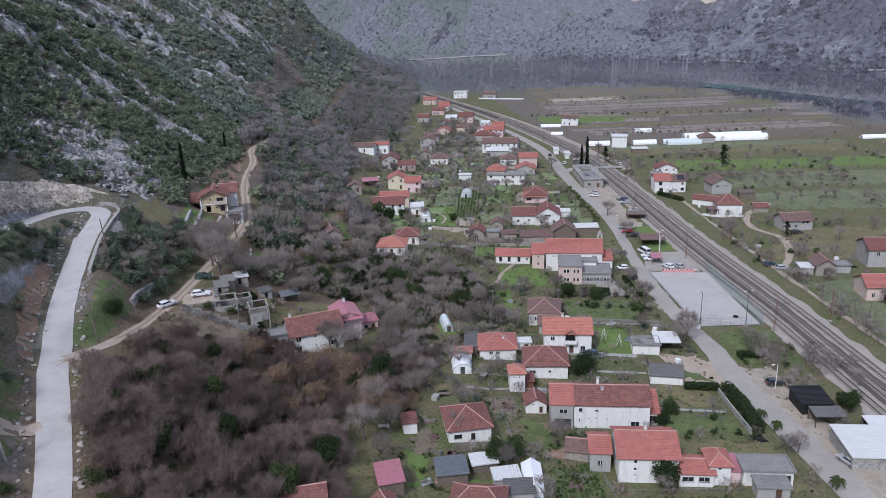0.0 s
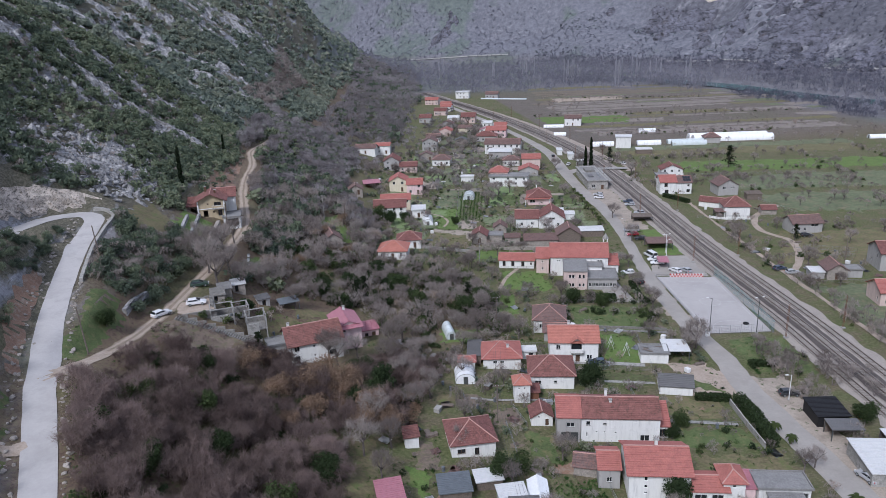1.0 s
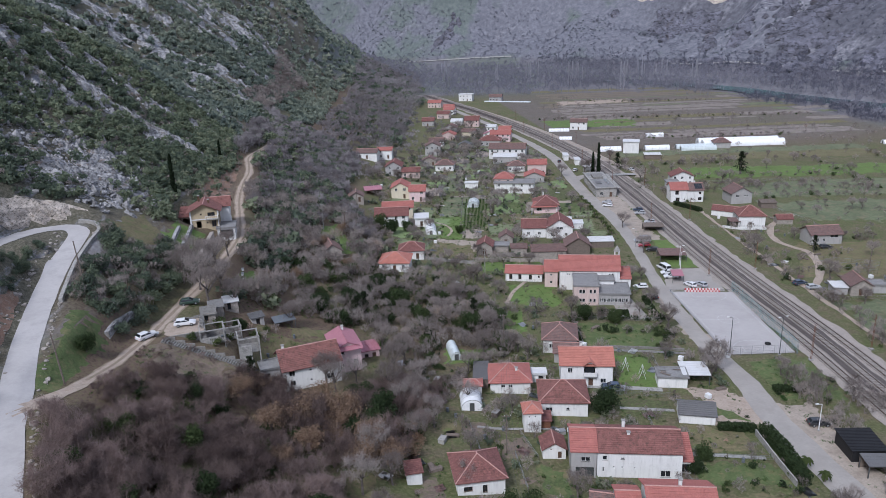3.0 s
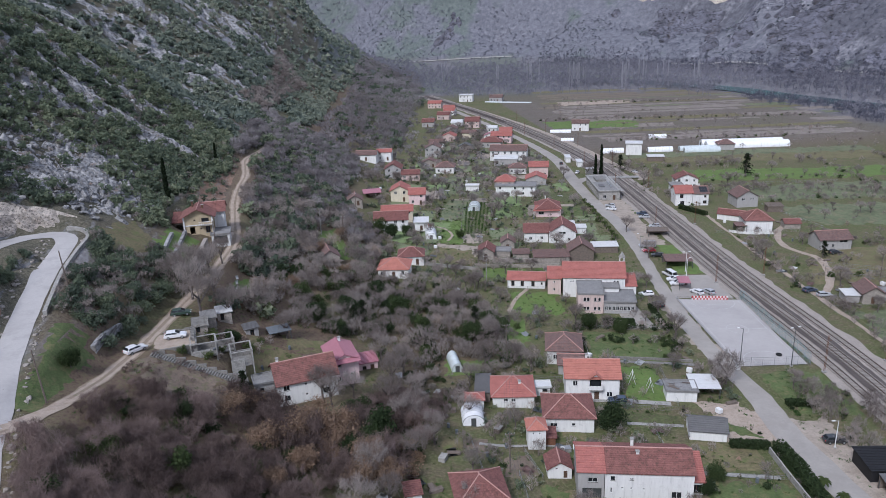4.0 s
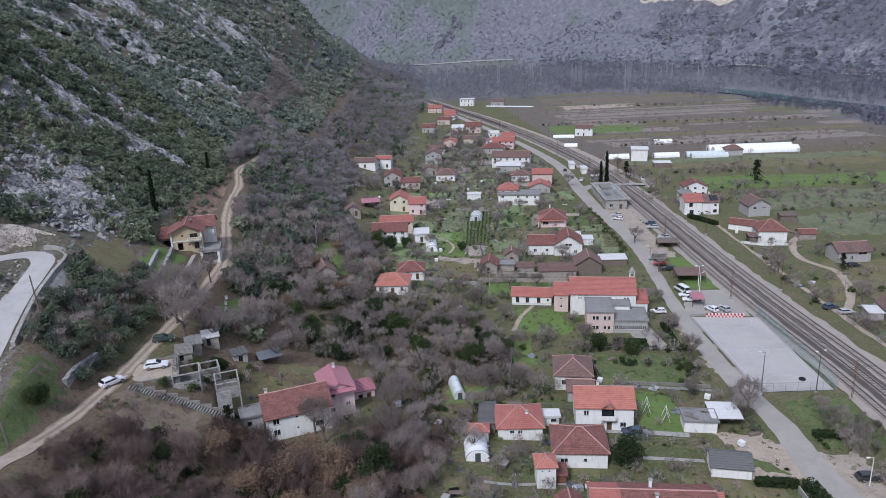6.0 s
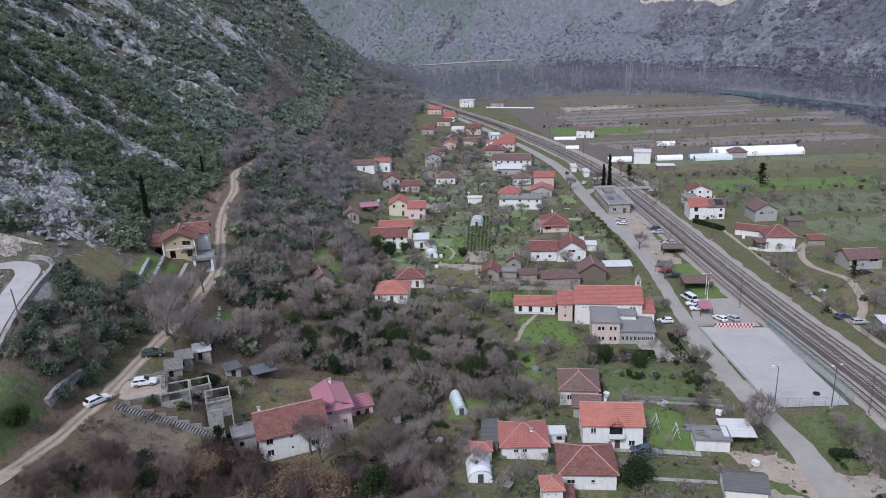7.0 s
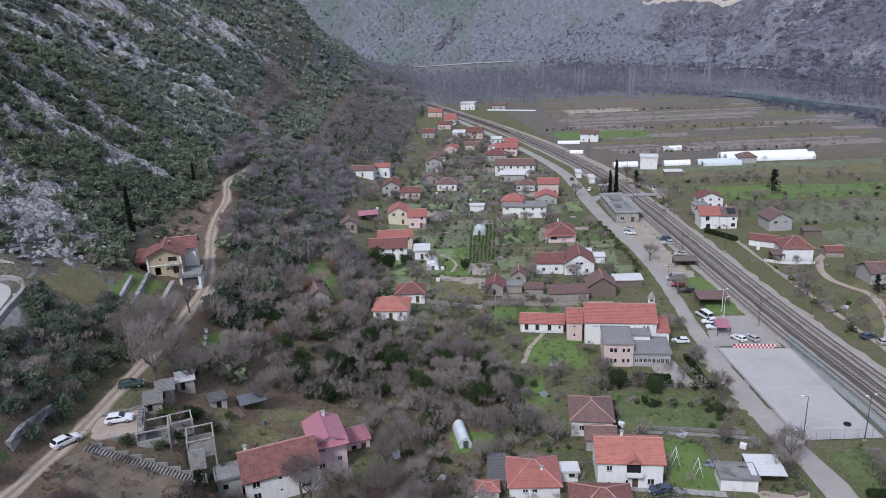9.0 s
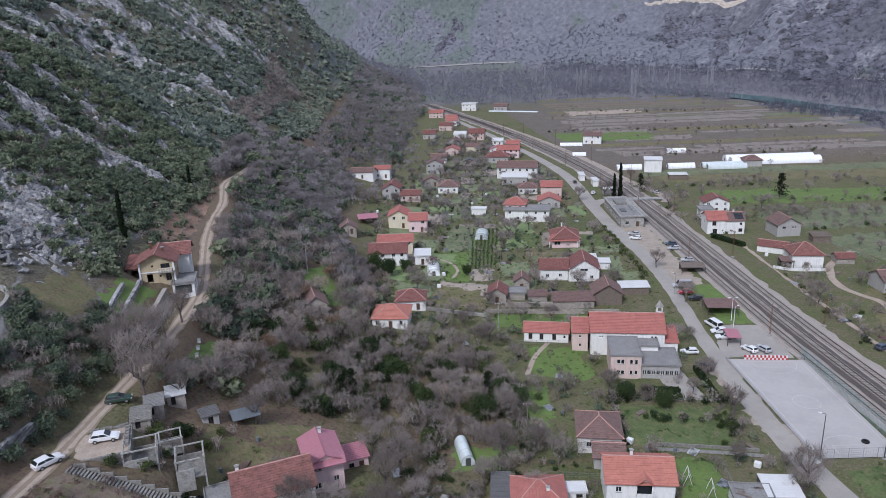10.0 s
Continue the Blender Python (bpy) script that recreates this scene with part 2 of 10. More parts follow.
MAT = dict(
    white=plaster("white_render", (0.70, 0.695, 0.68)),
    cream=plaster("cream_render", (0.60, 0.54, 0.42)),
    ochre=plaster("ochre_render", (0.42, 0.345, 0.235)),
    pinkw=plaster("pink_render", (0.57, 0.45, 0.415)),
    rose=plaster("pale_rose_render", (0.66, 0.5, 0.5)),
    grey=plaster("grey_cement_render", (0.36, 0.35, 0.34)),
    stone=mottled("rubble_stone_wall", (0.30, 0.27, 0.24), 0.5, 1.5, 1.2, 5, bumps=0.05),
    concrete=mottled("weathered_concrete", (0.34, 0.33, 0.31), 0.65, 1.2, 0.5, 5, stain=(0.16, 0.15, 0.14)),
    old_concrete=mottled("stained_old_concrete", (0.225, 0.215, 0.20), 0.55, 1.3, 0.8, 5, stain=(0.11, 0.105, 0.09)),
    roof_red=mottled("new_clay_tiles", lin("#a1675f"), 0.7, 1.3, 0.7, 5, stain=lin("#92605a"), bumps=0.02),
    roof_orange=mottled("orange_clay_tiles", lin("#ab7164"), 0.7, 1.3, 0.7, 5, stain=lin("#9a675b"), bumps=0.02),
    roof_old=mottled("old_clay_tiles", lin("#6e4b47"), 0.55, 1.6, 1.1, 6, stain=lin("#8f6259"), bumps=0.02),
    roof_brown=mottled("brown_weathered_tiles", lin("#6c5a56"), 0.55, 1.5, 1.1, 6, stain=lin("#85625a"), bumps=0.02),
    roof_mixed=mottled("lichened_clay_tiles", lin("#7d5650"), 0.5, 1.5, 0.9, 6, stain=lin("#55413c"), bumps=0.02),
    roof_pink=mottled("maroon_metal_sheet", lin("#a4707a"), 0.9, 1.1, 0.3, 2, rough=0.5),
    roof_flat=mottled("bitumen_flat_roof", (0.22, 0.215, 0.21), 0.7, 1.3, 0.5, 4),
    roof_black=mottled("black_sheet", (0.018, 0.018, 0.02), 0.8, 1.3, 0.5, 4, rough=0.6),
    roof_slate=mottled("grey_sheet", (0.125, 0.122, 0.122), 0.8, 1.2, 0.5, 4, rough=0.6),
    white_sheet=mottled("white_sheet", (0.6, 0.6, 0.6), 0.9, 1.05, 0.5, 4, rough=0.55),
    plastic=mottled("greenhouse_film", (0.55, 0.60, 0.60), 0.85, 1.2, 0.5, 4, rough=0.35),
    plastic_w=mottled("white_greenhouse_film", (0.80, 0.81, 0.82), 0.93, 1.06, 0.3, 3, rough=0.45),
    wood=mottled("grey_old_boards", (0.16, 0.13, 0.11), 0.6, 1.4, 2.0, 9),
    redsoil=mottled("reddish_earth", (0.24, 0.15, 0.105), 0.6, 1.4, 0.4, 3, stain=(0.30, 0.25, 0.2), bumps=0.1),
    rust=mottled("rusty_steel", (0.16, 0.075, 0.045), 0.6, 1.4, 2.0, 9),
    metal=mottled("galvanised_steel", (0.38, 0.39, 0.40), 0.8, 1.2, 2.0, 9, rough=0.5, metal=0.6),
    darkmetal=mottled("dark_painted_steel", (0.07, 0.075, 0.075), 0.8, 1.2, 2.0, 9, rough=0.6),
    teal=mottled("teal_netting", (0.12, 0.27, 0.29), 0.8, 1.2, 2.0, 9),
    railsteel=mottled("rail_steel", (0.17, 0.13, 0.11), 0.8, 1.2, 1.0, 9, rough=0.45, metal=0.7),
    frame_w=mottled("white_window_frame", (0.75, 0.75, 0.74), 0.95, 1.03, 1, 9, rough=0.5),
    frame_b=mottled("brown_window_frame", (0.12, 0.07, 0.045), 0.8, 1.2, 1, 9, rough=0.5),
    door=mottled("brown_door", (0.10, 0.06, 0.04), 0.8, 1.2, 1, 9, rough=0.6),
    asphalt=mottled("pale_worn_asphalt", (0.318, 0.294, 0.268), 0.82, 1.15, 0.12, 2.2, stain=(0.29, 0.265, 0.24), grain=0.2),
    road_grey=mottled("hill_road_asphalt", (0.41, 0.39, 0.38), 0.88, 1.1, 0.15, 2.2, stain=(0.345, 0.33, 0.32), grain=0.2),
    court=mottled("sports_court_asphalt", (0.395, 0.372, 0.36), 0.86, 1.08, 0.1, 1.2, grain=0.15),
    gravel=mottled("pale_gravel", (0.345, 0.295, 0.245), 0.7, 1.25, 0.2, 3, stain=(0.24, 0.198, 0.162)),
    dirt=mottled("trodden_dirt", (0.37, 0.305, 0.25), 0.72, 1.2, 0.4, 3, stain=(0.27, 0.21, 0.16)),
    track=mottled("earth_track", (0.25, 0.195, 0.148), 0.7, 1.3, 0.35, 3, stain=(0.15, 0.142, 0.08)),
    ballast=mottled("dark_ballast", (0.095, 0.08, 0.073), 0.75, 1.3, 0.25, 4, bumps=0.05),
    ballast_l=mottled("pale_ballast", (0.325, 0.288, 0.256), 0.75, 1.2, 0.25, 4, bumps=0.05),
    sleeper=mottled("concrete_sleeper", (0.27, 0.245, 0.225), 0.7, 1.3, 0.5, 6),
    lawn=mottled("winter_lawn", (0.086, 0.114, 0.042), 0.55, 1.45, 0.25, 2.5, stain=(0.16, 0.145, 0.07), bumps=0.05),
    brightlawn=mottled("bright_grass", (0.112, 0.168, 0.045), 0.6, 1.35, 0.25, 2.5, stain=(0.125, 0.135, 0.05), bumps=0.05),
    drygrass=mottled("dry_grass", (0.15, 0.128, 0.07), 0.55, 1.4, 0.2, 1.6, stain=(0.11, 0.135, 0.045), bumps=0.05),
    garden=mottled("vegetable_bed", (0.082, 0.094, 0.038), 0.4, 1.7, 0.5, 2.0, stain=(0.10, 0.075, 0.055), bumps=0.1),
    soil=mottled("tilled_soil", (0.165, 0.128, 0.10), 0.65, 1.4, 0.3, 2.0, stain=(0.12, 0.125, 0.055), bumps=0.1),
    # copies of the garden colours, lightened with distance haze
    lawn_v=mottled("hazed_winter_lawn", (0.165, 0.195, 0.105), 0.6, 1.4, 0.25, 2.5, stain=(0.17, 0.155, 0.095)),
    bright_v=mottled("hazed_bright_grass", (0.175, 0.235, 0.10), 0.65, 1.35, 0.25, 2.5, stain=(0.15, 0.16, 0.085)),
    garden_v=mottled("hazed_vegetable_bed", (0.15, 0.168, 0.095), 0.55, 1.5, 0.5, 2.0, stain=(0.15, 0.12, 0.095)),
    soil_v=mottled("hazed_dug_soil", (0.235, 0.20, 0.17), 0.65, 1.35, 0.3, 2.0, stain=(0.16, 0.158, 0.095)),
    fallow=mottled("fallow_field", (0.215, 0.182, 0.165), 0.62, 1.4, 0.12, 0.7, stain=(0.155, 0.155, 0.085), bumps=0.1),
    meadow=mottled("pasture", (0.128, 0.148, 0.082), 0.55, 1.4, 0.1, 0.7, stain=(0.19, 0.165, 0.105), bumps=0.1),
    rock=limestone("grey_limestone", (0.33, 0.325, 0.325)),
    # the blue of distance haze is mixed into this limestone's colour
    rock_far=limestone("hazed_far_limestone", (0.125, 0.124, 0.15), 0.12),
    rock_w=limestone("pale_cut_limestone", (0.47, 0.415, 0.36), 1.3),
    water=mottled("river_water", (0.05, 0.13, 0.12), 0.9, 1.1, 0.02, 0.2, rough=0.12),
    paintw=mottled("white_paint", (0.72, 0.72, 0.72), 0.85, 1.05, 1, 6),
    worn_line=mottled("worn_white_line_paint", (0.56, 0.56, 0.56), 0.68, 1.1, 0.6, 5),
    paintr=mottled("red_paint", (0.42, 0.05, 0.045), 0.85, 1.1, 1, 6),
    rubber=mottled("black_rubber", (0.02, 0.02, 0.021), 0.8, 1.2, 2, 9),
    bark=mottled("grey_bark", (0.13, 0.11, 0.10), 0.6, 1.4, 2, 9),
    tarp=mottled("blue_grey_tarpaulin", (0.13, 0.145, 0.16), 0.7, 1.3, 1, 5, rough=0.6),
    redtarp=mottled("red_tarpaulin", (0.4, 0.06, 0.06), 0.8, 1.2, 1, 5, rough=0.5),
    twig=foliage("bare_twigs", [(0.119, 0.098, 0.088), (0.209, 0.177, 0.161), (0.316, 0.275, 0.252), (0.424, 0.377, 0.348), (0.357, 0.249, 0.178)]),
    # darker copy of the twig colours for the nearest thicket
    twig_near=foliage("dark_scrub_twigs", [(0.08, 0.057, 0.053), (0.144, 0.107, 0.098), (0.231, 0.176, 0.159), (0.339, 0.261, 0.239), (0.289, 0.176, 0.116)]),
    # twig colours paled and blued: distance haze put into the colour
    twig_mid=foliage("hazed_bare_twigs", [(0.137, 0.121, 0.123), (0.241, 0.219, 0.223), (0.352, 0.324, 0.327), (0.457, 0.425, 0.423)]),
    # far wood and scrub: bare-twig tones with blue-grey haze put in
    farwood=foliage("hazed_bare_wood", [(0.201, 0.199, 0.234), (0.275, 0.27, 0.309), (0.366, 0.359, 0.402), (0.512, 0.504, 0.545)]),
    farscrub=foliage("hazed_mauve_scrub", [(0.118, 0.12, 0.153), (0.159, 0.16, 0.199), (0.211, 0.212, 0.252), (0.278, 0.282, 0.323)]),
    ridge=mottled("mortared_ridge_tiles", lin("#b08a82"), 0.7, 1.25, 0.9, 6),
    # far evergreen scrub, paled and blued by haze in its colour
    leaf_far=foliage("hazed_far_scrub", [(0.144, 0.164, 0.18), (0.186, 0.206, 0.223), (0.24, 0.252, 0.27)]),
    # maquis leaves once more, paler still: haze of the farther slope
    leaf_haze=foliage("hazed_far_maquis", [(0.126, 0.158, 0.14), (0.18, 0.217, 0.182), (0.246, 0.278, 0.214), (0.333, 0.343, 0.269)]),
    leaf=foliage("evergreen_leaves", [(0.025, 0.039, 0.02), (0.041, 0.062, 0.028), (0.069, 0.098, 0.039), (0.115, 0.138, 0.053)]),
    # hill leaves, lifted above leaf and blued to hold some haze
    leaf_hill=foliage("hazed_maquis_leaves", [(0.076, 0.1, 0.077), (0.132, 0.165, 0.117), (0.198, 0.232, 0.149), (0.293, 0.305, 0.207)]),
    leaf_dry=foliage("dry_oak_leaves", [(0.189, 0.128, 0.088), (0.297, 0.209, 0.149), (0.365, 0.257, 0.176)]),
    cyp=foliage("cypress_leaves", [(0.016, 0.026, 0.014), (0.028, 0.04, 0.02)]),
    palm=foliage("palm_fronds", [(0.05, 0.075, 0.025), (0.09, 0.11, 0.04)]),
    veg=foliage("cabbage_leaves", [(0.05, 0.10, 0.03), (0.09, 0.15, 0.05), (0.13, 0.17, 0.07)]),
)

gm, _, gb = nodes_of("glass_dark", 0.12)
gb.inputs["Base Color"].default_value = (0.02, 0.023, 0.027, 1)
gb.inputs["Specular IOR Level"].default_value = 0.5
MAT["glass"] = gm


def car_paint(name, c):
    m, nt, b = nodes_of(name, 0.3)
    b.inputs["Coat Weight"].default_value = 0.6
    dust = noise_tex(nt, 2.0, 4)
    nt.links.new(ramp(nt, dust, [(0.3, scaled(c, 0.92)), (0.8, tuple(0.85 * v + 0.03 for v in c))]), b.inputs["Base Color"])
    return m


PAINT = dict(white=car_paint("white_car_paint", (0.75, 0.75, 0.76)), black=car_paint("black_car_paint", (0.02, 0.022, 0.026)),
             silver=car_paint("silver_car_paint", (0.42, 0.43, 0.45)), red=car_paint("red_car_paint", (0.35, 0.03, 0.04)),
             blue=car_paint("dark_blue_car_paint", (0.03, 0.05, 0.09)), green=car_paint("dark_green_car_paint", (0.03, 0.06, 0.045)),
             orange=car_paint("orange_red_car_paint", (0.6, 0.12, 0.05)))


# ---- the lie of the land ----
def smooth(a, b, v):
    t = np.clip((v - a) / (b - a), 0, 1)
    return t * t * (3 - 2 * t)


def vnoise(x, y, size, seed=0):
    """Smooth value noise between 0 and 1."""
    x, y = np.asarray(x, float) / size, np.asarray(y, float) / size
    xi, yi = np.floor(x).astype(np.int64), np.floor(y).astype(np.int64)
    fx, fy = x - xi, y - yi
    fx, fy = fx * fx * (3 - 2 * fx), fy * fy * (3 - 2 * fy)

    def h(i, j):
        v = (i * 374761393 + j * 668265263 + seed * 1442695041) & 0x7FFFFFFF
        v = ((v ^ (v >> 13)) * 1274126177) & 0x7FFFFFFF
        return ((v ^ (v >> 16)) & 0xFFFF) / 65535.0

    return (h(xi, yi) * (1 - fx) + h(xi + 1, yi) * fx) * (1 - fy) + (h(xi, yi + 1) * (1 - fx) + h(xi + 1, yi + 1) * fx) * fy


def hash2(i, j, seed):
    v = (i * 374761393 + j * 668265263 + seed * 1442695041) & 0x7FFFFFFF
    v = ((v ^ (v >> 13)) * 1274126177) & 0x7FFFFFFF
    return ((v ^ (v >> 16)) & 0xFFFF) / 65535.0


def blocks(x, y, size, seed):
    """Broken rock: each cell is a block with its own height and tilt, with a crack round it."""
    x, y = np.asarray(x, float) / size, np.asarray(y, float) / size
    xi, yi = np.floor(x).astype(np.int64), np.floor(y).astype(np.int64)
    f1, f2 = np.full(x.shape, 9.0), np.full(x.shape, 9.0)
    top = np.zeros(x.shape)
    for a in (-1, 0, 1):
        for b_ in (-1, 0, 1):
            i, j = xi + a, yi + b_
            rx, ry = x - i - hash2(i, j, seed), y - j - hash2(i, j, seed + 1)
            dist = np.hypot(rx, ry)
            here = hash2(i, j, seed + 2) + 1.3 * (hash2(i, j, seed + 3) - 0.5) * rx + 1.3 * (hash2(i, j, seed + 4) - 0.5) * ry
            near = dist < f1
            f2 = np.where(near, f1, np.minimum(f2, dist))
            top = np.where(near, here, top)
            f1 = np.where(near, dist, f1)
    return top - 0.9 * (1 - smooth(0.0, 0.16, f2 - f1))


HILL_D = [-9999, -25, -10, 6, 19, 30, 49, 68, 110, 200, 420, 700, 3000]
HILL_Z = [0, 0, 0.8, 2.5, 6.5, 10.5, 20, 31, 58, 120, 290, 480, 900]
FOOT_Y = [-500, 400, 701, 819, 973, 1135, 1220, 1433, 1700, 2600]
FOOT_X = [690, 600, 534, 502, 431, 318, 246, 14, -400, -1500]
# roads cut into the slope, as x, y, z along the middle, and half their width
HILL_ROAD = [(-38, 55, 18.5), (-47.2, 85.8, 21.6), (-51.4, 98.5, 23.5), (-54.4, 106.8, 24.8), (-57.3, 115.4, 26.1), (-62.3, 133.2, 28.5), (-66, 150.3, 30.5), (-68.8, 167, 32.4), (-69.6, 178, 33.8),
             (-70.6, 184.6, 34.4), (-73.4, 187.8, 34.8), (-77, 187.2, 35.1), (-80.4, 183.4, 35.5), (-82.6, 173.5, 36.3), (-83.8, 161, 37.4), (-86, 140, 39), (-91, 100, 43)]
DIRT_ROAD = [(-57.5, 115.5, 26.2), (-53.8, 121.5, 25.4), (-50.5, 136, 22.8), (-49.5, 147, 21.2), (-47.8, 160, 20.6), (-46.2, 172, 20.4), (-43.6, 191, 20.2), (-42.4, 208, 20.0), (-41.9, 222, 20.4),
             (-43.6, 235, 21.3), (-47, 257, 22.8), (-48.5, 277, 24.2), (-48.2, 289, 25.4), (-50.2, 304, 25.9), (-52.3, 321, 26.0), (-49.5, 346, 25.2), (-46, 366, 25.0)]
STAIR_LINE = [(-45.6, 150.0, 21.0), (-29.2, 147.9, 14.9), (-26.5, 147.6, 13.9)]
PADS = [(-43.0, 157.5, 20.6, 4.6, 2.2), (-37.4, 155.6, 17.8, 2.4, 1.8), (-30.4, 155.9, 15.4, 2.6, 2.4), (-34.0, 160.4, 16.4, 2.0, 2.0), (-52.0, 226.5, 23.7, 5.2, 4), (-18, 156, 7.2, 9, 7), (-10, 167, 5.6, 6, 6), (-75.6, 166, 34.2, 2, 4.5)]


def along(pts, x, y):
    """Distance from a line of points, and the line's height at the nearest place."""
    best, zz = np.full(np.shape(x), 1e9), np.zeros(np.shape(x))
    for (ax, ay, az), (bx, by, bz) in zip(pts[:-1], pts[1:]):
        ux, uy = bx - ax, by - ay
        t = np.clip(((x - ax) * ux + (y - ay) * uy) / (ux * ux + uy * uy), 0, 1)
        d = np.hypot(x - ax - t * ux, y - ay - t * uy)
        near = d < best
        best, zz = np.where(near, d, best), np.where(near, az + t * (bz - az), zz)
    return best, zz


def land(x, y):
    x, y = np.asarray(x, float), np.asarray(y, float)
    d = 6 - x + 45 * smooth(680, 1000, y) + 5 * (vnoise(x, y, 90, 3) - 0.5) * smooth(20, 60, 6 - x)
    d = d - 26 * smooth(62, 118, d) * smooth(780, 1100, y)
    z = np.interp(d, HILL_D, HILL_Z)
    up = smooth(55, 130, d)
    z = z + up * ((vnoise(x, y, 110, 1) - 0.5) * 34 + (vnoise(x, y, 45, 2) - 0.5) * 14 + (vnoise(x, y, 14, 4) - 0.5) * 4)
    z = z * (1 + 0.55 * smooth(330, 900, y) * smooth(50, 100, d))
    z = z * (1 - smooth(1320, 1560, y)) + 0.3 * (vnoise(x, y, 25, 5) - 0.5) * smooth(-15, 5, 6 - x)
    f = (x - np.interp(y, FOOT_Y, FOOT_X)) * 0.78
    far = np.interp(f, [-1e4, 0, 40, 160, 420, 900, 4000], [-999, 0, 14, 95, 300, 560, 900])
    far = far + smooth(30, 200, f) * ((vnoise(x, y, 220, 7) - 0.5) * 130 + (vnoise(x, y, 80, 8) - 0.5) * 60 + (vnoise(x, y, 30, 9) - 0.5) * 20 - 26 * np.abs(np.sin((x - 1.3 * y) / 95 + 2.5 * vnoise(x, y, 150, 10))) ** 0.7)
    z = np.maximum(z, far)
    for pts, half, fall in ((HILL_ROAD, 3.3, 6), (DIRT_ROAD, 2.2, 5), (STAIR_LINE, 1.2, 2.6)):
        dist, rz = along(pts, x, y)
        w = 1 - smooth(half, half + fall, dist)
        z = z * (1 - w) + rz * w
    for px, py, pz, r, fall in PADS:
        w = 1 - smooth(r, r + fall, np.hypot(x - px, y - py))
        z = z * (1 - w) + pz * w
    rv, _ = along(RIVER, x, y)
    z = z - 3.2 * (1 - smooth(16, 26, rv)) * (z < 6)
    return z


RIVER = [(520, 380, 0), (450, 480, 0), (400, 560, 0), (378, 640, 0), (366, 720, 0), (330, 800, 0), (250, 900, 0)]


def link_mesh(name, verts, faces, mat, smooth_shade=False):
    me = bpy.data.meshes.new(name)
    verts, faces = np.asarray(verts, np.float32), np.asarray(faces, np.int32)
    k = faces.shape[1]
    me.vertices.add(len(verts))
    me.vertices.foreach_set("co", verts.ravel())
    me.loops.add(faces.size)
    me.loops.foreach_set("vertex_index", faces.ravel())
    me.polygons.add(len(faces))
    me.polygons.foreach_set("loop_start", np.arange(0, faces.size, k, dtype=np.int32))
    me.polygons.foreach_set("use_smooth", np.full(len(faces), smooth_shade))
    me.update(calc_edges=True)
    me.materials.append(mat)
    return new(name, me)


def add_attr(ob, name, values):
    a = ob.data.attributes.new(name, "FLOAT", "POINT")
    a.data.foreach_set("value", np.asarray(values, np.float32))


# ground sheet, finest where the village lies
gx = np.concatenate([np.arange(-1900, -420, 40), np.arange(-420, -180, 12), np.arange(-180, -130, 5), np.arange(-130, 250, 2.5), np.arange(250, 640, 8), np.arange(640, 1150, 24), np.arange(1150, 2200, 45)])
gy = np.concatenate([np.arange(-300, 60, 12), np.arange(60, 480, 2.4), np.arange(480, 900, 9), np.arange(900, 1500, 15), np.arange(1500, 2700, 30)])
GX, GY = np.meshgrid(gx, gy)
GZ = land(GX, GY)
nx, ny = len(gx), len(gy)
idx = np.arange(nx * ny).reshape(ny, nx)
quads = np.stack([idx[:-1, :-1], idx[:-1, 1:], idx[1:, 1:], idx[1:, :-1]], -1).reshape(-1, 4)

m, nt, b = nodes_of("ground", 0.95)
big = noise_tex(nt, 0.045, 6, 0.62)
mid = noise_tex(nt, 0.22, 6, 0.65)
fine = noise_tex(nt, 1.6, 5, 0.7)
val = ramp(nt, mid, [(0.28, (0.18, 0.135, 0.098)), (0.42, (0.135, 0.112, 0.066)), (0.50, (0.10, 0.135, 0.042)), (0.58, (0.088, 0.118, 0.037)), (0.74, (0.21, 0.17, 0.11))])
val = mixc(nt, ramp(nt, big, [(0.42, (0, 0, 0)), (0.6, (0.75, 0.75, 0.75))]), val, ramp(nt, mid, [(0.35, (0.20, 0.165, 0.115)), (0.6, (0.13, 0.12, 0.065))]))
val = mixc(nt, 0.5, val, ramp(nt, fine, [(0.32, (0.026, 0.024, 0.014)), (0.5, (0.085, 0.084, 0.04)), (0.72, (0.25, 0.195, 0.135))]))
lit = ramp(nt, fine, [(0.3, (0.052, 0.036, 0.028)), (0.5, (0.142, 0.10, 0.073)), (0.62, (0.13, 0.115, 0.062)), (0.8, (0.26, 0.19, 0.142))])
scrub = ramp(nt, fine, [(0.3, (0.045, 0.046, 0.032)), (0.5, (0.105, 0.098, 0.07)), (0.7, (0.20, 0.175, 0.14))])
rockc = ramp(nt, noise_tex(nt, 0.7, 6, 0.7), [(0.3, (0.10, 0.10, 0.108)), (0.55, (0.26, 0.262, 0.28)), (0.75, (0.42, 0.42, 0.44))])
g = nt.nodes.new("ShaderNodeNewGeometry")
mp = nt.nodes.new("ShaderNodeMapping")
mp.inputs["Scale"].default_value, mp.inputs["Rotation"].default_value = (0.13, 0.03, 0.13), (0, 0, 0.55)
nt.links.new(g.outputs["Position"], mp.inputs[0])
rk = noise_tex(nt, 1.0, 8, 0.68, vec=mp.outputs[0])
hillc = mixc(nt, ramp(nt, rk, [(0.52, (0, 0, 0)), (0.60, (1, 1, 1))]), scrub, rockc)
c = mixc(nt, attr(nt, "litter"), val, lit)
c = mixc(nt, attr(nt, "hill"), c, hillc)
mf = nt.nodes.new("ShaderNodeMapping")
mf.inputs["Rotation"].default_value, mf.inputs["Scale"].default_value = (0, 0, 0.7), (0.5, 1.3, 0.6)
nt.links.new(g.outputs["Position"], mf.inputs[0])
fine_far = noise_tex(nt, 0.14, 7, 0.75)
